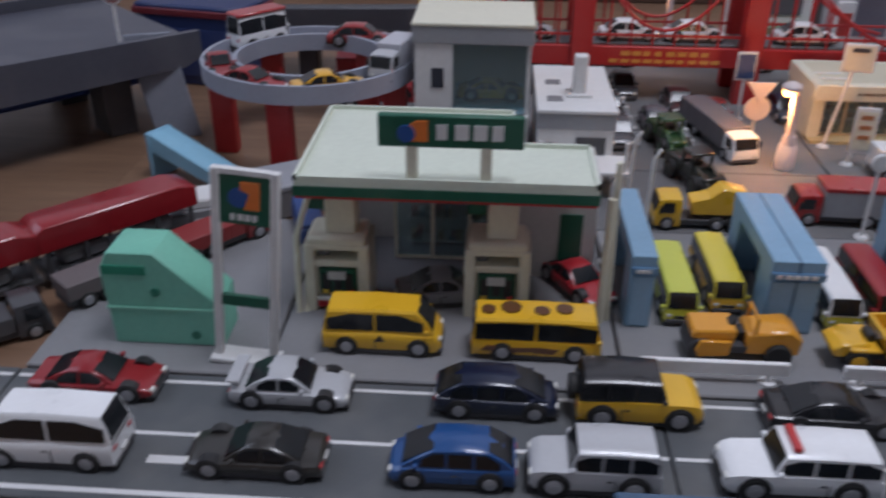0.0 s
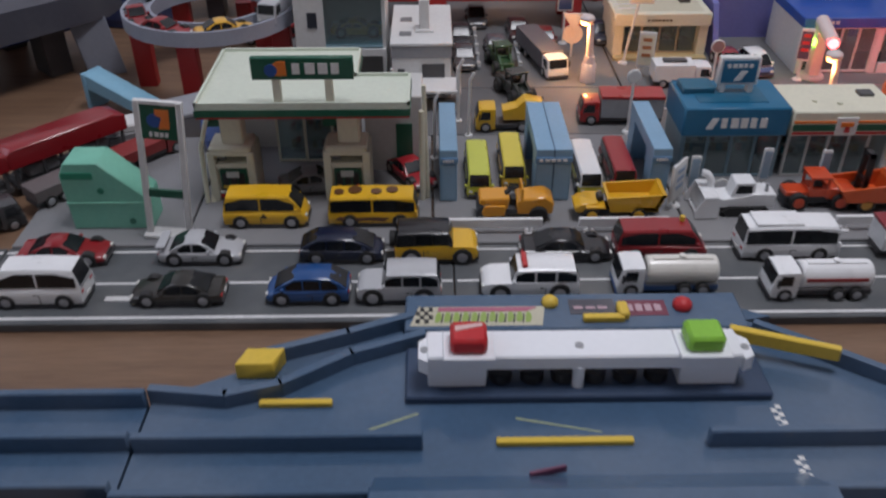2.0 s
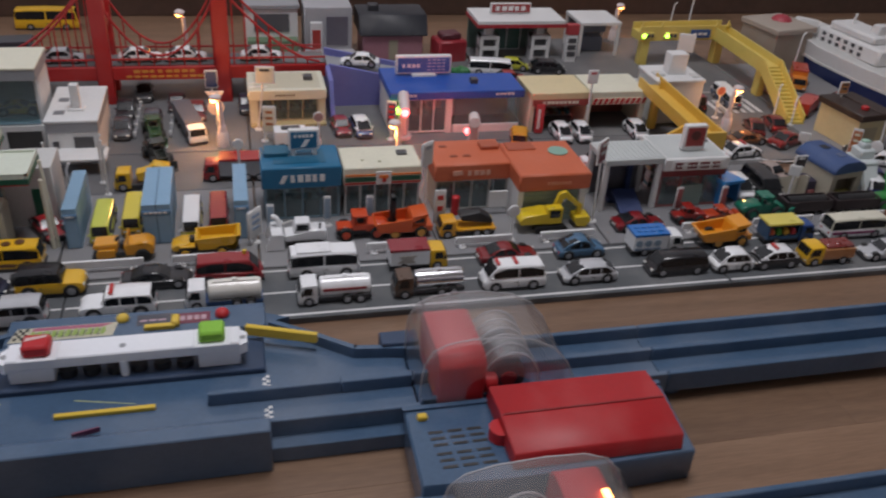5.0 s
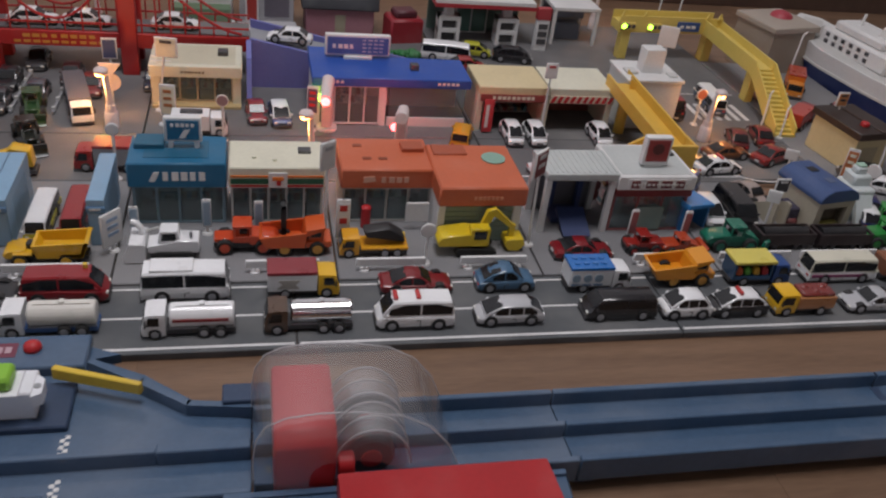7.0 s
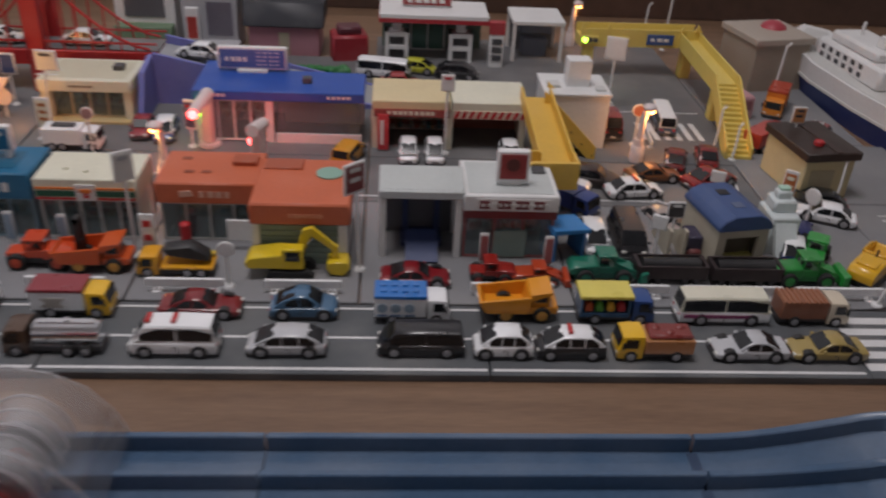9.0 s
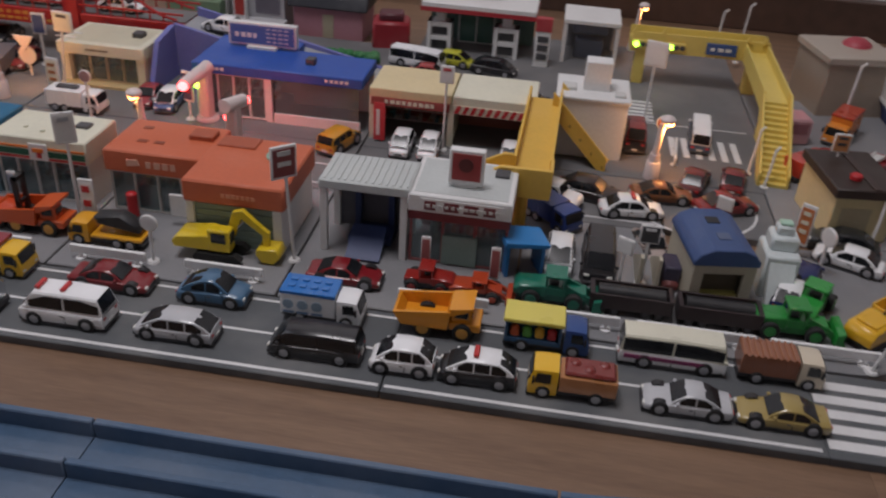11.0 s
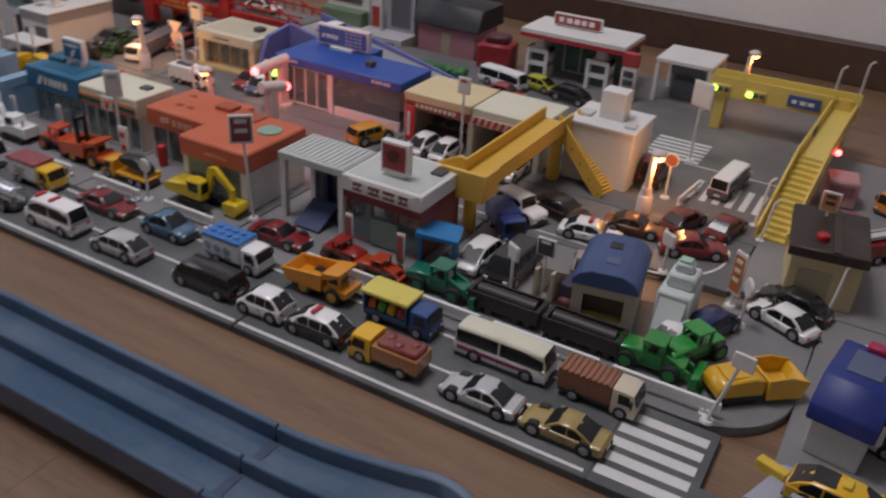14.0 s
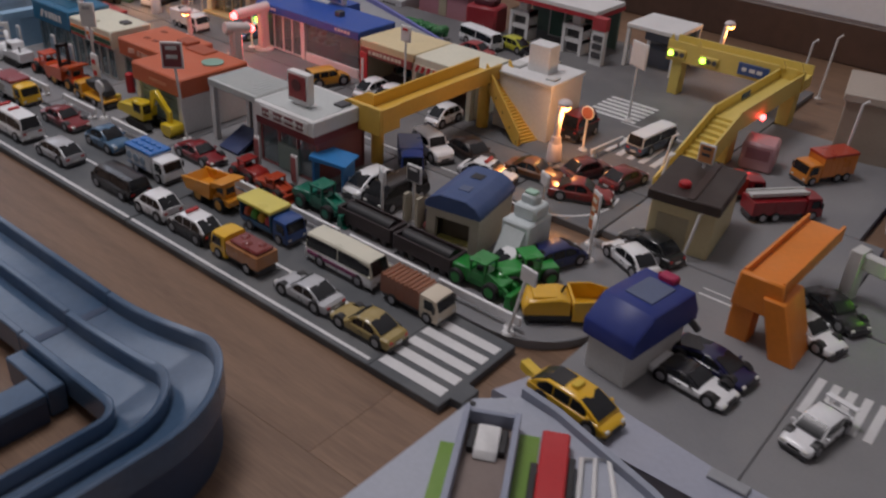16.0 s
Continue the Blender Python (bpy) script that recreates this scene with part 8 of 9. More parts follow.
wp("red_knob", Form().ball((29.2, 27.4, 2.5), 0.75, 0.8), RED, la)
wp("yellow_lever", Form().box(21.6, 24.6, 25.6, 26.2, 2.3, 2.8, 0.08).box(24.2, 25.0, 25.8, 27.4, 2.3, 3.0, 0.15), YELLOW, la)
wp("sticker", Form().prism([(9.0, 25.4), (18.6, 25.4), (19.0, 27.6), (9.6, 27.6)], 2.29, 2.33, "z"), plastic(0.55, 0.52, 0.4), la, smooth=0)
st2 = Form()
rr = random.Random(9)
for k in range(11):
    x, lift = 10.8 + 0.66 * k, 0.14 * rr.random()
    st2.prism([(x, 25.75 + lift), (x + 0.3, 25.7 + lift), (x + 0.52, 26.2), (x + 0.46, 26.85 + lift), (x + 0.2, 26.95), (x + 0.05, 26.4)], 2.32, 2.36, "z")
wp("lettering", st2, plastic(0.3, 0.42, 0.1), la, smooth=0)
for k in range(10):
    x = 11.2 + 0.66 * k
    wp("letter_shadow", Form().prism([(x, 25.7), (x + 0.14, 25.7), (x + 0.3, 26.8), (x + 0.18, 26.8)], 2.32, 2.355, "z"), plastic(0.05, 0.06, 0.04), la, smooth=0)
wp("sticker_band", Form().prism([(11.0, 27.05), (17.6, 27.0), (18.4, 27.5), (11.1, 27.5)], 2.32, 2.36, "z"), plastic(0.42, 0.12, 0.2), la, smooth=0)
chk = Form()
for a in range(4):
    for b in range(4):
        if (a + b) % 2 == 0:
            chk.box(9.4 + 0.32 * a, 9.72 + 0.32 * a, 25.7 + 0.45 * b, 26.15 + 0.45 * b, 2.32, 2.36)
wp("checker", chk, BLACK, la, smooth=0)
wp("sticker", Form().box(20.8, 24.2, 26.6, 28.4, 2.29, 2.33), plastic(0.08, 0.08, 0.1), la, smooth=0)
wp("sticker", Form().box(24.6, 28.0, 26.4, 28.2, 2.29, 2.33), plastic(0.18, 0.04, 0.07), la, smooth=0)
mk = Form()
for k in range(4):
    mk.box(25.0 + 0.7 * k, 25.5 + 0.7 * k, 26.9, 27.7, 2.32, 2.36)
for k in range(3):
    mk.box(21.1 + 0.9 * k, 21.8 + 0.9 * k, 27.2, 27.5, 2.32, 2.36)
wp("lettering", mk, plastic(0.5, 0.35, 0.4), la, smooth=0)
ck = Form()
for y0 in (11.6, 16.0):
    for a in range(2):
        for b in range(6):
            if (a + b) % 2 == 0:
                ck.box(32.8 + 0.35 * a, 33.15 + 0.35 * a, y0 + 0.35 * b, y0 + 0.35 * (b + 1), DECK - 0.02, DECK + 0.03)
wp("checker_line", ck, WHITE, la, smooth=0)
wp("deck_mark", Form().prism([(5.6, 15.9), (9.6, 17.7), (9.7, 17.6), (5.7, 15.8)], DECK, DECK + 0.03, "z").prism([(16.0, 17.2), (21.4, 15.9), (21.4, 15.8), (16.0, 17.05)], DECK, DECK + 0.03, "z"), plastic(0.4, 0.45, 0.25), la, smooth=0)
wp("deck_mark", Form().prism([(16.4, 12.3), (18.6, 12.8), (18.7, 12.7), (16.5, 12.1)], DECK, DECK + 0.5, "z"), plastic(0.15, 0.03, 0.08), la, smooth=0)
lb = thing("track_block", -10, 2, FLOOR_Z, label="large blue plastic track block with sunken top", category="toy track")
wp("body", Form().prism([(-10.2, 9.9), (-4.3, 9.9), (-4.5, 4.4), (-6.2, -12), (-12.0, -12), (-10.1, 4.4)], FLOOR_Z, 2.6, "z", 0.15), BLUE, lb)
# Dark patch on the top, with the shade of a recess put into it.
wp("recess", Form().prism([(-9.4, 3.8), (-5.2, 3.8), (-6.9, -11.4), (-11.2, -11.4)], 2.5, 2.66, "z"), SHADEBLUE, lb, smooth=0)

gt = thing("lap_gate", 54, 15, FLOOR_Z, label="red lap gate under a clear plastic dome", category="toy track")
wp("deck", Form().box(47.0, 71.9, LANES[0], LANES[-1], 0.5, DECK), BLUE, gt, smooth=0)
for y in LANES:
    wp("track_wall", Form().box(47.0, 71.9, y - 0.3, y + 0.3, 0.3, WALL_TOP, 0.1), BLUE, gt)
wp("support", Form().box(48, 71, 11, 18.6, FLOOR_Z, 0.55), SHADEBLUE, gt, smooth=0)
wp("side_box", Form().box(44.6, 48.4, 19.3, 21.4, FLOOR_Z, 2.9, 0.12), SHADEBLUE, gt)
wp("gate_block", Form().prism([(10.4, 1.6), (10.4, 6.4), (11.4, 7.3), (18.2, 7.3), (19.2, 6.4), (19.2, 1.6)], 48.4, 52.8, "x", 0.2), RED, gt, "red plastic gate block")
dome = Form()
prof = [(46.9, 2.4), (46.95, 4.6), (47.2, 6.4), (47.9, 7.7), (49.2, 8.4), (51.5, 8.7), (54.5, 8.6), (57.5, 8.0), (59.6, 6.8), (61.2, 4.8), (62.2, 2.4)]
cx, cz = 54.6, 2.4
ringp = lambda y, s: [(cx + (x - cx) * s, y, cz + (z - cz) * s) for x, z in prof]
SHELL = [(0.0, 0.0), (0.06, 0.5), (0.25, 0.78), (0.6, 0.93), (1.1, 1.0)]
dome.loft([ringp(9.7 + a, b) for a, b in SHELL[1:]] + [ringp(20.0 - a, b) for a, b in SHELL[:0:-1]], closed=False)
wp("dome", dome, CLEAR, gt, "clear plastic dome")
for y in (11.4, 19.0):
    wp("dome_rim", Form().tube([(x, y, z + 0.03) for x, z in prof], 0.06, 6), CLEAR_EDGE, gt)
for y0 in (11.6, 15.5):
    for r in (2.9, 2.3):
        arch = [(55.6 + r * math.cos(radians(a)), 2.9 + r * 1.25 * math.sin(radians(a))) for a in range(0, 181, 12)]
        wp("wheel_cover", Form().loft([[(x, y0 + 2.9 - r, z), (x, y0 + r, z), (55.6 + (x - 55.6) * 0.92, y0 + r, 2.9 + (z - 2.9) * 0.92), (55.6 + (x - 55.6) * 0.92, y0 + 2.9 - r, 2.9 + (z - 2.9) * 0.92)] for x, z in arch]), CLEAR, gt, "clear arched wheel cover")
    for yy in (y0, y0 + 1.45, y0 + 2.9):
        wp("cover_edge", Form().tube([(55.6 + 2.9 * math.cos(radians(a)), yy, 2.95 + 3.65 * math.sin(radians(a))) for a in range(0, 181, 12)], 0.08, 6), CLEAR_EDGE, gt)
    wp("booster_wheel", Form().cyl((55.6, y0 + 0.5, 3.2), (55.6, y0 + 2.3, 3.2), 1.8, n=20, bev=0.2), plastic(0.05, 0.05, 0.06), gt, "dark rubber booster wheel")
    wp("wheel_hub", Form().cyl((55.6, y0 + 0.35, 3.2), (55.6, y0 + 0.6, 3.2), 0.8, n=14), plastic(0.4, 0.02, 0.03), gt)
wp("gate_lug", Form().cyl((53.0, 11.6, 3.4), (54.2, 11.6, 3.4), 0.9, n=14, bev=0.1), RED, gt)
bb = thing("battery_box", 58, 5, FLOOR_Z, label="blue battery box with red cover and speaker slots", category="toy track")
wp("body", Form().prism([(44.8, 0.4), (45.0, 10.0), (70.4, 10.0), (69.6, 0.6), (53.0, 0.2)], FLOOR_Z, 2.7, "z", 0.2), BLUE, bb)
wp("rim", Form().prism([(44.9, 9.4), (44.9, 9.9), (70.2, 9.9), (70.2, 9.4)], 2.65, 2.95, "z"), BLUE, bb, smooth=0)
sl = Form()
for a in range(3):
    for b in range(6):
        sl.box(46.6 + 1.75 * a + 0.08 * b, 47.9 + 1.75 * a + 0.08 * b, 6.3 - 0.78 * b - (0.3 if b > 2 else 0), 6.62 - 0.78 * b - (0.3 if b > 2 else 0), 2.66, 2.74)
wp("speaker_slot", sl, BLACK, bb, smooth=0)
wp("yellow_button", Form().box(46.0, 46.9, 8.0, 8.7, 2.65, 3.2, 0.12), YELLOW, bb)
wp("red_cover", Form().prism([(0.9, 2.7), (1.2, 4.3), (5.4, 4.9), (5.6, 4.7), (9.6, 4.7), (9.9, 2.7)], 52.8, 68.4, "x", 0.15), plastic(0.4, 0.012, 0.016), bb, "red plastic battery cover")
wp("cover_tab", Form().cyl((52.8, 5.0, 2.7), (52.8, 5.0, 3.9), 1.1, n=14), plastic(0.48, 0.015, 0.02), bb)
wp("cover_groove", Form().box(53.0, 68.2, 5.42, 5.6, 4.6, 4.93), plastic(0.2, 0.01, 0.012), bb, smooth=0)
d2 = thing("lap_gate", 54, -6, FLOOR_Z, label="second red lap gate under a clear plastic dome", category="toy track")
wp("base", Form().box(43.6, 65.4, -12.6, -4.0, FLOOR_Z, 1.4, 0.15), BLUE, d2)
wp("side_box", Form().box(42.8, 47.6, -4.2, 0.6, FLOOR_Z, 1.6, 0.15), plastic(0.1, 0.17, 0.27), d2)
for y in (-12.1, -8.35, -4.5):
    wp("track_wall", Form().box(43.4, 65.8, y - 0.3, y + 0.3, 0.3, WALL_TOP, 0.1), BLUE, d2)
wp("gate_block", Form().prism([(-12.6, 1.4), (-12.6, 5.2), (-11.8, 6.1), (-2.8, 6.1), (-1.9, 5.2), (-1.9, 1.4)], 54.6, 58.4, "x", 0.2), RED, d2, "red plastic gate block")
wp("lit_tip", Form().box(57.6, 58.2, -6.4, -5.2, 6.05, 6.3, 0.08), GLOW_WARM, d2, "glowing orange lamp tip")
prof = [(45.6, 1.2), (45.9, 3.6), (46.4, 5.2), (47.6, 6.2), (50.0, 6.8), (54.0, 7.0), (57.4, 6.8), (59.4, 6.0), (60.8, 4.4), (61.6, 1.2)]
cx, cz = 53.8, 1.2
dome = Form()
dome.loft([ringp(-1.0 - a, b) for a, b in SHELL[1:]] + [ringp(-12.8 + a, b) for a, b in SHELL[:0:-1]], closed=False)
wp("dome", dome, CLEAR, d2, "clear plastic dome")
for y in (-2.0, -11.6):
    wp("dome_rim", Form().tube([(x, y, z + 0.03) for x, z in prof], 0.07, 6), CLEAR_EDGE, d2)
for y0 in (-6.6, -10.6):
    for r in (2.6, 2.0):
        arch = [(51.9 + r * math.cos(radians(a)), 2.0 + r * 1.35 * math.sin(radians(a))) for a in range(0, 181, 12)]
        wp("wheel_cover", Form().loft([[(x, y0 + 2.6 - r, z), (x, y0 + r, z), (51.9 + (x - 51.9) * 0.92, y0 + r, 2.0 + (z - 2.0) * 0.92), (51.9 + (x - 51.9) * 0.92, y0 + 2.6 - r, 2.0 + (z - 2.0) * 0.92)] for x, z in arch]), CLEAR, d2, "clear arched wheel cover")
    for yy in (y0, y0 + 1.3, y0 + 2.6):
        wp("cover_edge", Form().tube([(51.9 + 2.6 * math.cos(radians(a)), yy, 2.05 + 3.55 * math.sin(radians(a))) for a in range(0, 181, 12)], 0.09, 6), CLEAR_EDGE, d2)
    wp("booster_wheel", Form().cyl((51.9, y0 + 0.5, 2.4), (51.9, y0 + 2.2, 2.4), 1.6, n=20, bev=0.2), plastic(0.05, 0.05, 0.06), d2, "dark rubber booster wheel")
    wp("wheel_hub", Form().cyl((51.9, y0 + 2.15, 2.4), (51.9, y0 + 2.4, 2.4), 0.75, n=14), plastic(0.4, 0.02, 0.03), d2)

# ---- grey garage play set at the right ----
LILAC = plastic(0.36, 0.38, 0.46)
gs = thing("garage_playset", 144, 28, FLOOR_Z, label="grey lilac plastic garage play set with ramps", category="toy garage")
wp("taxi_deck", Form().prism([(134.4, 31.4), (136.2, 36.4), (139.0, 36.8), (151.0, 35.2), (170, 35.2), (170, 28), (150.5, 31.8)], FLOOR_Z, 1.9, "z", 0.1), LILAC, gs)
wp("main_deck", Form().prism([(134.7, 28.7), (137.2, 31.2), (140.4, 30.8), (144.8, 29.6), (148.9, 28.5), (158, 25), (158, 4), (134.0, 4)], FLOOR_Z, 3.0, "z", 0.12), plastic(0.4, 0.43, 0.5), gs)
rim = [(137.2, 31.2), (140.4, 30.8), (144.8, 29.6), (148.9, 28.5), (158, 25)]
for (xa, ya), (xb, yb) in zip(rim, rim[1:]):
    wp("edge_wall", Form().prism([(xa, ya), (xb, yb), (xb + 0.1, yb + 0.5), (xa + 0.1, ya + 0.5)], 1.0, 3.7, "z"), plastic(0.3, 0.33, 0.4), gs, smooth=0)
GRASS = plastic(0.16, 0.3, 0.04)
LANE = Matrix.Translation((137.4, 27.2, 0)) @ Matrix.Rotation(radians(28), 4, "Z")
for name, form, material in (
        ("green_strip", Form().box(2.1, 3.5, -16, -0.4, 2.98, 3.06), GRASS),
        ("green_strip", Form().box(-3.1, -2.1, -16, -2.4, 2.98, 3.06), GRASS),
        ("ramp_side", Form().box(-1.95, -1.5, -16, 0.1, 2.9, 4.5, 0.05), plastic(0.3, 0.33, 0.42)),
        ("ramp_side", Form().box(1.6, 2.05, -16, 0.1, 2.9, 4.5, 0.05), plastic(0.3, 0.33, 0.42)),
        ("ramp_end", Form().box(-1.5, 1.6, -0.3, 0.1, 2.9, 4.3, 0.05), plastic(0.26, 0.29, 0.37)),
        ("ramp_bed", Form().box(-1.5, 1.6, -16, -0.3, 2.95, 3.2), plastic(0.22, 0.17, 0.15)),
        ("ramp_cart", Form().prism([(-3.8, 3.25), (-0.8, 3.25), (-1.0, 4.0), (-3.4, 3.8)], -0.75, 0.85, "x", 0.1), WHITE),
        ("cart_slot", Form().box(-1.25, -0.8, -3.2, -1.0, 3.2, 3.75, 0.05), BLACK),
        ("cart_slot", Form().box(0.9, 1.35, -3.2, -1.0, 3.2, 3.75, 0.05), BLACK),
        ("red_tray", Form().box(3.6, 5.5, -16, -0.7, 3.0, 4.2, 0.15), RED),
        ("dark_slot", Form().box(3.1, 3.58, -7, -3.6, 3.0, 3.8, 0.05), BLACK),
        ("dark_slot", Form().box(5.52, 6.0, -6.4, -2.6, 3.0, 3.8, 0.05), BLACK),
        ("white_frame", Form().tube([(6.3, -14, 3.2), (6.4, -1.9, 3.2), (8.2, -1.5, 3.2), (9.6, -12, 3.2)], 0.2).tube([(7.4, -13, 3.2), (7.3, -1.7, 3.2)], 0.16), WHITE),
        ("peg", Form().cyl((-1.6, 1.9, 2.95), (-1.6, 1.9, 3.1), 0.22, n=10), BLACK)):
    wp(name, form.move(LANE), material, gs)
wp("yellow_tab", Form().prism([(134.4, 35.2), (136.6, 34.4), (136.9, 35.2), (134.7, 36.0)], 1.6, 2.5, "z", 0.1), YELLOW, gs)
wp("clip", Form().box(150.6, 153.4, 34.0, 35.0, 1.9, 2.2, 0.06), GREY, gs)
t = car("taxi", 140.4, 33.6, -6, YELP, 7.2, 2.9, 2.4, "yellow toy taxi with black roof panel", z=1.95, **HATCH)
part("roof_lamp", Form().box(-0.3, 0.3, -0.5, 0.5, 2.35, 2.7, 0.08), YELLOW, t)
part("roof_panel", Form().box(-2.2, -0.6, -0.9, 0.9, 2.3, 2.46, 0.05), BLACK, t)

# ---- things at the left ----
DECKGREY = plastic(0.075, 0.078, 0.1)
el = thing("elevated_road", -42, 66, FLOOR_Z, 46, "grey plastic elevated road deck on dark legs", "toy road")
part("deck", Form().box(-40, 22, 2, 26, 8.4, 9.2, 0.1), DECKGREY, el)
part("side_wall", Form().prism([(-40, 6.2), (20, 6.8), (22, 7.6), (22, 10.2), (-40, 10.6)], 1.4, 2.2), DECKGREY, el, smooth=0)
part("side_wall", Form().box(-40, 22, 25.6, 26.4, 7.4, 10.4), DECKGREY, el, smooth=0)
for x in (-24, -6, 14):
    part("leg", Form().box(x - 1.5, x + 1.5, 5, 9, 0, 8.5, 0.1), DARK, el)
    part("leg", Form().box(x - 1.5, x + 1.5, 18, 22, 0, 8.5, 0.1), DARK, el)
part("blue_beam", Form().box(-34, 20, 12, 15, 2.6, 5.2, 0.2), plastic(0.02, 0.05, 0.2), el)
for k, (x, y, c, lab) in enumerate(((-50, 62, (0.02, 0.05, 0.2), "dark blue toy car on the elevated road"), (-56, 70, (0.4, 0.4, 0.42), "silver toy car on the elevated road"))):
    car("sedan", x, y, 46, paint(*c), 7.0, 2.8, 2.3, lab, z=8.45, **SEDAN)
pn = thing("leaning_ramp", -30, 79.4, FLOOR_Z, 22, "flat grey plastic ramp panel leaning on the deck", "toy ramp")
part("panel", Form().solid([(-2.2, -0.2, 0), (2.2, -0.2, 0), (2.2, 0.2, 0), (-2.2, 0.2, 0), (-4.0, 1.8, 10.4), (0.4, 1.8, 10.4), (0.4, 2.2, 10.4), (-4.0, 2.2, 10.4)], [(3, 2, 1, 0), (4, 5, 6, 7), (0, 1, 5, 4), (1, 2, 6, 5), (2, 3, 7, 6), (3, 0, 4, 7)], 0.1), plastic(0.2, 0.215, 0.26), pn)
ring = thing("ring_road", -15.6, 78.4, 0, label="round grey elevated toy road ring on red legs", category="toy road")
RINGGREY = plastic(0.34, 0.36, 0.43)
pr = [(6.9, 7.0), (10.3, 7.0), (10.3, 8.7), (9.9, 8.7), (9.9, 7.5), (7.3, 7.5), (7.3, 8.7), (6.9, 8.7)]
part("road_ring", Form().loft([[(r * math.cos(2 * math.pi * k / 40), r * math.sin(2 * math.pi * k / 40), z) for r, z in pr] for k in range(41)]), RINGGREY, ring)
for a in (262, 345, 60, 130, 195):
    c, s = 8.7 * math.cos(radians(a)), 8.7 * math.sin(radians(a))
    part("leg", Form().box(c - 1.1, c + 1.1, s - 0.6, s + 0.9, FLOOR_Z, 7.1, 0.12), plastic(0.38, 0.02, 0.02), ring)
for a, c, kw, lab in ((205, (0.25, 0.02, 0.025), SPORT, "dark red toy car on the ring road"), (245, (0.3, 0.02, 0.025), SPORT, "red toy sports car on the ring road"), (292, (0.75, 0.42, 0.04), SPORT, "orange yellow toy sports car on the ring road")):
    car("sports_car", -15.6 + 8.6 * math.cos(radians(a)), 78.4 + 8.6 * math.sin(radians(a)), a + 90, paint(*c), 6.6, 2.4, 2.0, lab, z=7.5, **kw)
t = truck("box_truck", -15.6 + 8.6 * math.cos(radians(345)), 78.4 + 8.6 * math.sin(radians(345)), 255, SILVER, 6.6, 2.4, "silver grey toy truck on the ring road", z=7.5)
box_load(t, 6.6, 2.3, 3.2, plastic(0.5, 0.5, 0.54))
t = car("tram_bus", -22.2, 84.4, 50, WHITEP, 6.0, 2.5, 3.6, "white toy tram bus with red roof", z=7.5, **BUS)
part("roof_cap", Form().box(-2.9, 2.9, -1.2, 1.2, 3.5, 3.85, 0.12), paint(0.4, 0.03, 0.03), t)
car("sedan", -12.0, 86.0, 0, paint(0.3, 0.03, 0.03), 6.6, 2.4, 2.2, "dark red toy sedan at the back of the ring", z=7.5, **SEDAN)
for x, y, lab in ((-34.6, 45.6, "long red toy car carrier truck on the floor"), (-26.2, 54.6, "second red toy car carrier truck on the floor")):
    t = thing("car_carrier", x, y, FLOOR_Z, 47, lab, "toy truck", "red car carriers")
    part("upper_deck", Form().prism([(-6.2, 3.0), (6.2, 3.0), (6.2, 4.6), (4.8, 5.0), (-5.6, 5.0), (-6.2, 4.6)], -1.6, 1.6, "y", 0.1), REDP, t)
    part("lower_deck", Form().box(-6.0, 6.0, -1.5, 1.5, 0.9, 1.3), DARK, t, smooth=0)
    for k in range(5):
        part("strut", Form().box(-5.8 + 2.8 * k, -5.5 + 2.8 * k, -1.5, -1.3, 1.2, 3.1).box(-5.8 + 2.8 * k, -5.5 + 2.8 * k, 1.3, 1.5, 1.2, 3.1), DARK, t, smooth=0)
    part("load", Form().box(-4.6, -1.0, -1.1, 1.1, 1.3, 2.5, 0.3).box(0.6, 4.2, -1.1, 1.1, 1.3, 2.6, 0.3), plastic(0.2, 0.2, 0.21), t)
    wheels(t, [-4.6, -3.0, 4.2], 1.6, 0.75, 0.6)
for x, y, a, c, lab in ((-30.4, 42.6, 40, (0.06, 0.06, 0.065), "dark grey toy trailer on the wooden floor"), (-24.0, 49.0, 50, (0.12, 0.1, 0.1), "dark toy flatbed on the wooden floor"), (-18.6, 55.4, 50, (0.2, 0.02, 0.02), "dark red toy truck behind the mint block")):
    t = truck("flatbed_truck", x, y, a, paint(*c), 8.0, 2.8, lab, z=FLOOR_Z if x < -26 else 0.1)
    box_load(t, 8.0, 2.6, 2.0, plastic(*[v * 1.2 for v in c]))
lbx = thing("blue_slide", -24.4, 68.2, FLOOR_Z, -28, "pale sky blue plastic slide ramp", "toy ramp")
part("channel", Form().prism([(-4.6, 2.6), (4.6, 0.6), (4.6, 2.0), (-4.2, 4.4), (-4.6, 4.2)], -1.3, 1.3, "y", 0.12), plastic(0.26, 0.5, 0.66), lbx)
part("end_plate", Form().box(-4.8, -4.2, -1.4, 1.4, 0, 4.4, 0.08), plastic(0.24, 0.46, 0.62), lbx)
gx = thing("grey_case", -15.2, 64.4, FLOOR_Z, 32, "dark grey plastic case with pale lid", "toy case")
part("case", Form().box(-4.2, 4.2, -2.4, 2.4, 0, 2.6, 0.2), MIDGREY, gx)
part("lid", Form().box(-4.3, 4.3, -2.5, 2.5, 2.5, 3.1, 0.15), plastic(0.34, 0.35, 0.38), gx)
gx = thing("grey_tray", -23.0, 61.0, FLOOR_Z, 25, "flat grey and white plastic tray piece", "toy tray")
part("tray", Form().box(-4.4, 4.4, -1.8, 1.8, 0, 1.6, 0.15), MIDGREY, gx)
part("white_lid", Form().box(-0.6, 4.0, -1.5, 1.5, 1.5, 2.4, 0.2), WHITE, gx)
gx = thing("blue_tarp_block", -12.0, 58.4, 0.1, 20, "dark blue plastic base block beside the station", "toy block")
part("block", Form().box(-1.2, 0.9, -2.8, 2.8, 0, 1.6, 0.2), plastic(0.03, 0.06, 0.2), gx)
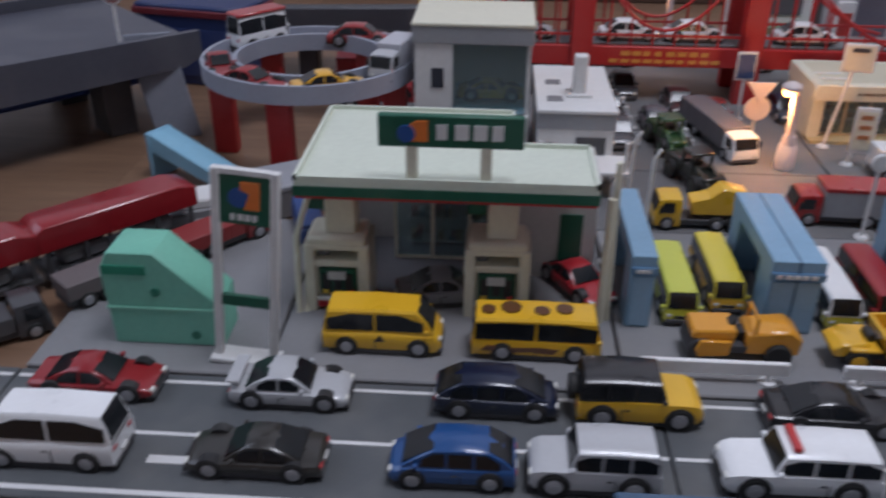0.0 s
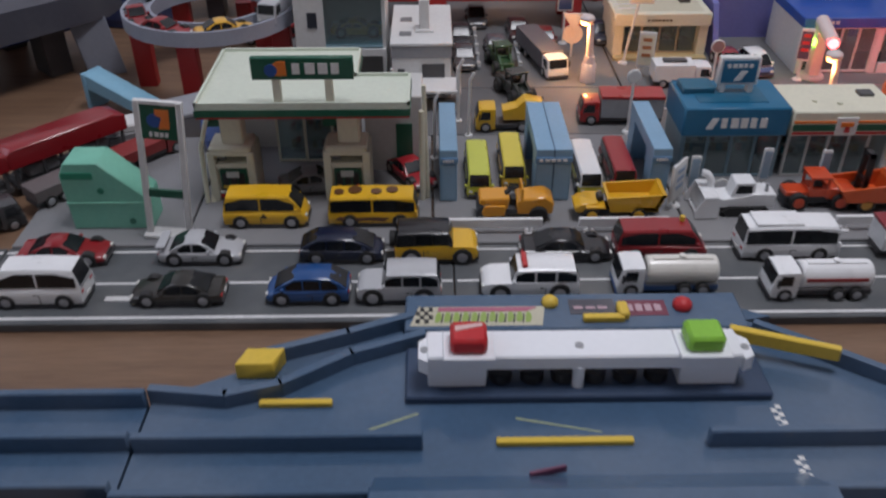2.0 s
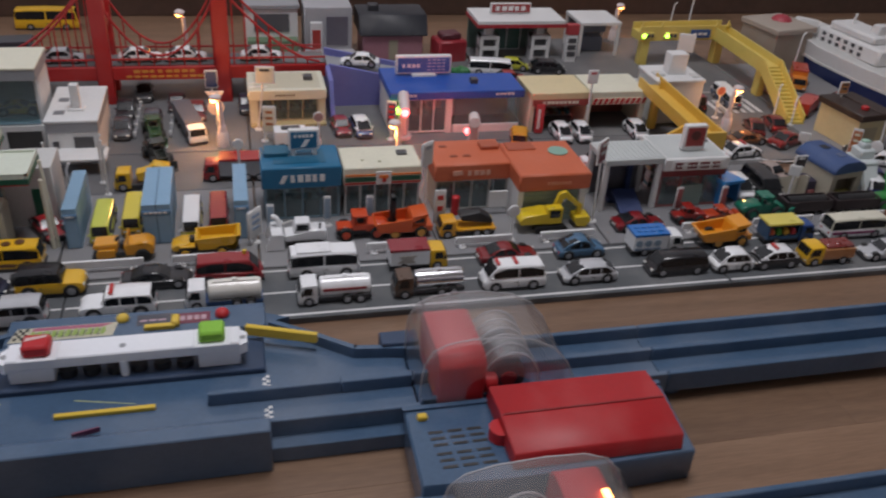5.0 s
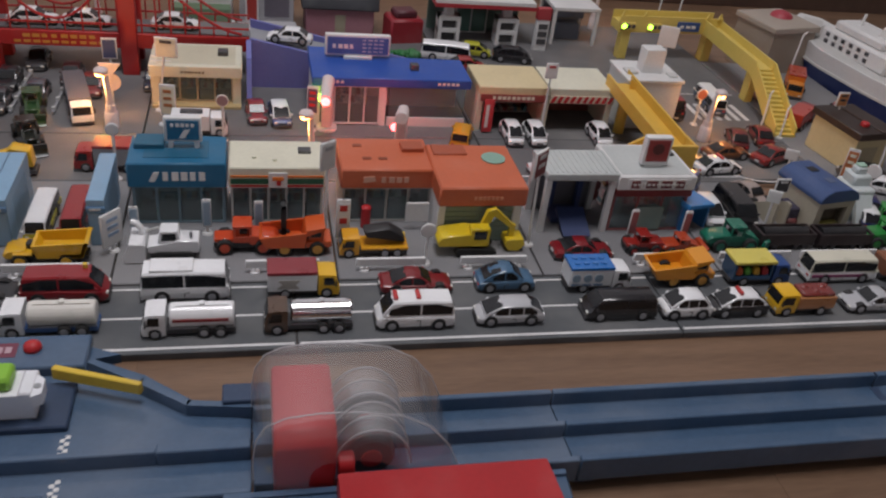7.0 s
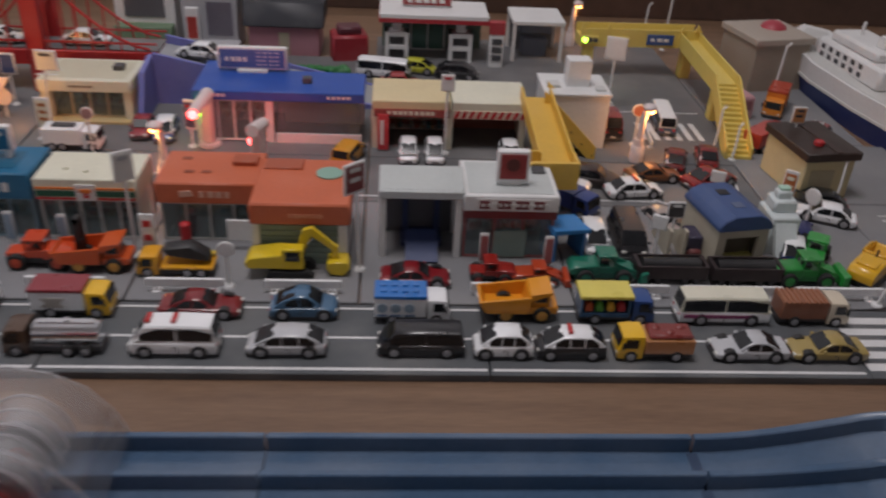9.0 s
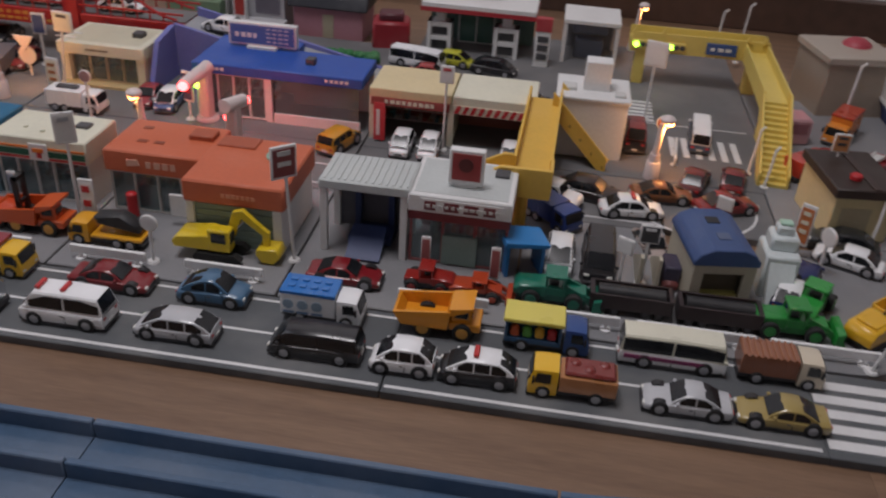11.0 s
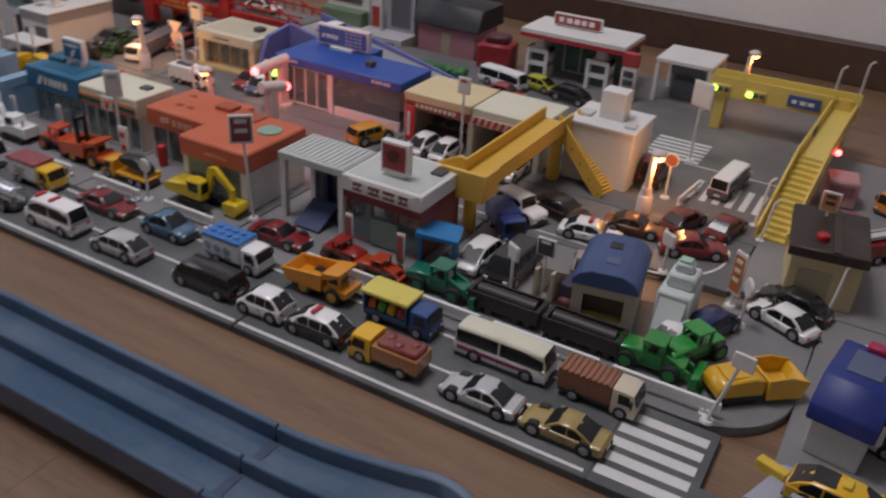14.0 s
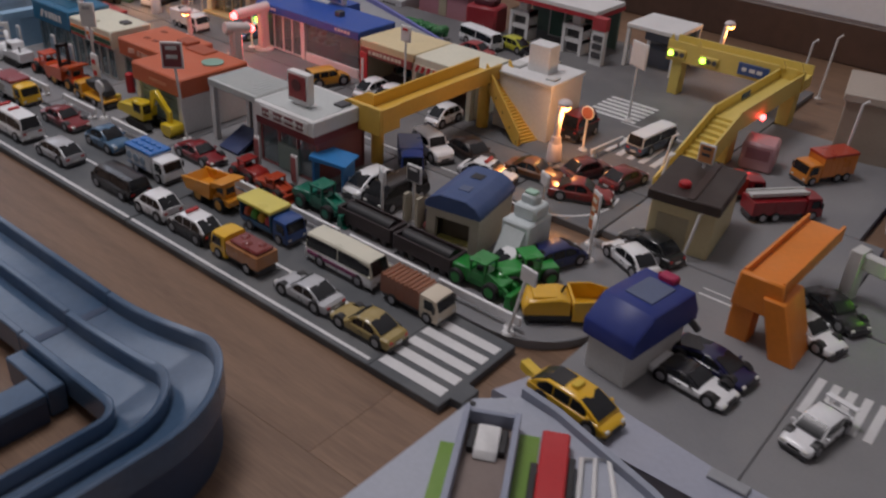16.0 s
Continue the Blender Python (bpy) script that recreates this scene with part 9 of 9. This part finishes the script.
part("ledge", Form().box(-1.1, 0.8, -2.7, 2.7, 1.5, 1.9, 0.1), plastic(0.04, 0.08, 0.24), gx)

# ---- along the back ----
bk = thing("toy_station_house", 39.4, 118, FLOOR_Z, label="white toy house with green counter and dark windows", category="toy house")
wp("wall", Form().box(34.4, 44.2, 116.0, 124, FLOOR_Z, 9.0, 0.15), WHITE, bk)
wp("green_counter", Form().box(34.6, 44.0, 113.4, 116.2, 0.6, 3.6, 0.15), plastic(0.14, 0.22, 0.13), bk)
wp("step", Form().box(34.0, 44.6, 111.4, 116.2, FLOOR_Z, 0.9, 0.1), WHITE, bk)
wp("window", Form().box(36.0, 42.6, 115.85, 116.1, 4.6, 8.0), plastic(0.12, 0.12, 0.13), bk, smooth=0)
wp("roof", Form().box(34.0, 44.6, 115.6, 124.4, 8.9, 9.8, 0.15), GREY, bk)
bk = thing("grey_shop_house", 49.6, 117, FLOOR_Z, label="grey toy shop with red panel sign", category="toy house")
wp("wall", Form().box(45.4, 54.6, 115.4, 123, FLOOR_Z, 9.4, 0.15), plastic(0.42, 0.42, 0.44), bk)
wp("forecourt", Form().box(45.0, 55.0, 110.4, 115.6, FLOOR_Z, 1.2, 0.1), plastic(0.5, 0.5, 0.52), bk)
wp("sign_pillar", Form().box(46.4, 48.6, 113.4, 114.4, 1.1, 7.0, 0.1), WHITE, bk)
wp("sign_panel", Form().box(46.7, 48.3, 113.25, 113.45, 2.0, 5.6), RUST, bk, smooth=0)
wp("window", Form().box(49.6, 53.8, 115.25, 115.5, 2.0, 7.6), plastic(0.14, 0.13, 0.16), bk, smooth=0)
wbars(bk, 50.4, 53.8, -0.2, 0.4, 110.4, 4, DARK)
bk = thing("black_roof_house", 62.4, 116, FLOOR_Z, label="pink toy house with glossy black roof", category="toy house")
wp("wall", Form().box(56.6, 68.4, 113.6, 122, FLOOR_Z, 4.6, 0.15), plastic(0.42, 0.2, 0.24), bk)
wp("roof", Form().prism([(112.8, 4.4), (122.8, 4.4), (122.0, 8.2), (114.6, 8.2)], 55.8, 69.2, "x", 0.2), plastic(0.02, 0.022, 0.03), bk)
wp("chimney", Form().box(58.0, 60.0, 117, 119, 8.0, 9.4, 0.15), plastic(0.02, 0.022, 0.03), bk)
wp("door", Form().box(61.6, 63.4, 113.45, 113.65, -0.4, 3.4), plastic(0.4, 0.36, 0.26), bk, smooth=0)
bk = thing("red_engine_block", 73.4, 112.5, FLOOR_Z, 10, "dark red toy machine block beside the pink house", "toy block")
part("block", Form().box(-3, 3, -2.5, 2.5, 0, 5, 0.4), plastic(0.3, 0.02, 0.03), bk)
part("cap", Form().box(-2, 2, -1.6, 1.6, 4.9, 6.2, 0.3), plastic(0.1, 0.02, 0.03), bk)
bk = thing("dark_viaduct", -17, 103, FLOOR_Z, 6, "dark grey plastic viaduct pieces stacked behind the ring", "toy road")
part("deck", Form().box(-18, 16, -4, 4, 6.6, 7.6, 0.15), plastic(0.05, 0.052, 0.06), bk)
part("side_wall", Form().box(-18, 16, -4.4, -3.9, 6.2, 9.0, 0.1), plastic(0.06, 0.062, 0.075), bk)
for x in (-15, -4, 7, 13):
    part("leg", Form().box(x - 1.2, x + 1.2, -2.5, 2.5, 0, 6.7, 0.15), plastic(0.04, 0.04, 0.05), bk)
bk = thing("blue_crate", -33, 100, FLOOR_Z, -12, "dark blue plastic crate with red trim", "toy crate")
part("crate", Form().box(-7, 7, -4, 4, 0, 9.5, 0.25), plastic(0.02, 0.035, 0.12), bk)
part("trim", Form().box(-7.2, 7.2, -4.2, 4.2, 8.2, 9.0, 0.1), plastic(0.16, 0.02, 0.03), bk)
part("panel", Form().box(-5.5, 5.5, -4.1, -3.95, 1.2, 6.8), plastic(0.03, 0.05, 0.16), bk, smooth=0)
t = truck("fire_truck", -11.0, 90.8, 4, REDP, 8.6, 2.8, "dark red toy fire truck behind the ring road", z=FLOOR_Z)
box_load(t, 8.6, 2.7, 5.6, REDP, 2.1, paint(0.2, 0.012, 0.018))
car("tram_bus", -4.4, 137.0, 0, YELP, 12.0, 3.0, 4.2, "yellow toy tram car at the back wall", z=FLOOR_Z, **BUS)
for x, y, a, c, lab in ((16.5, 106.5, 0, (0.3, 0.03, 0.03), "dark red toy car behind the red bridge"), (25.5, 107.5, 10, (0.62, 0.62, 0.62), "white toy car behind the red bridge"), (33.5, 106.0, -8, (0.62, 0.62, 0.62), "white toy wagon behind the red bridge"), (9.0, 107.0, 5, (0.35, 0.03, 0.03), "red toy car behind the red bridge")):
    car("wagon", x, y, a, paint(*c), 6.6, 2.7, 2.5, lab, z=0.05, **HATCH)
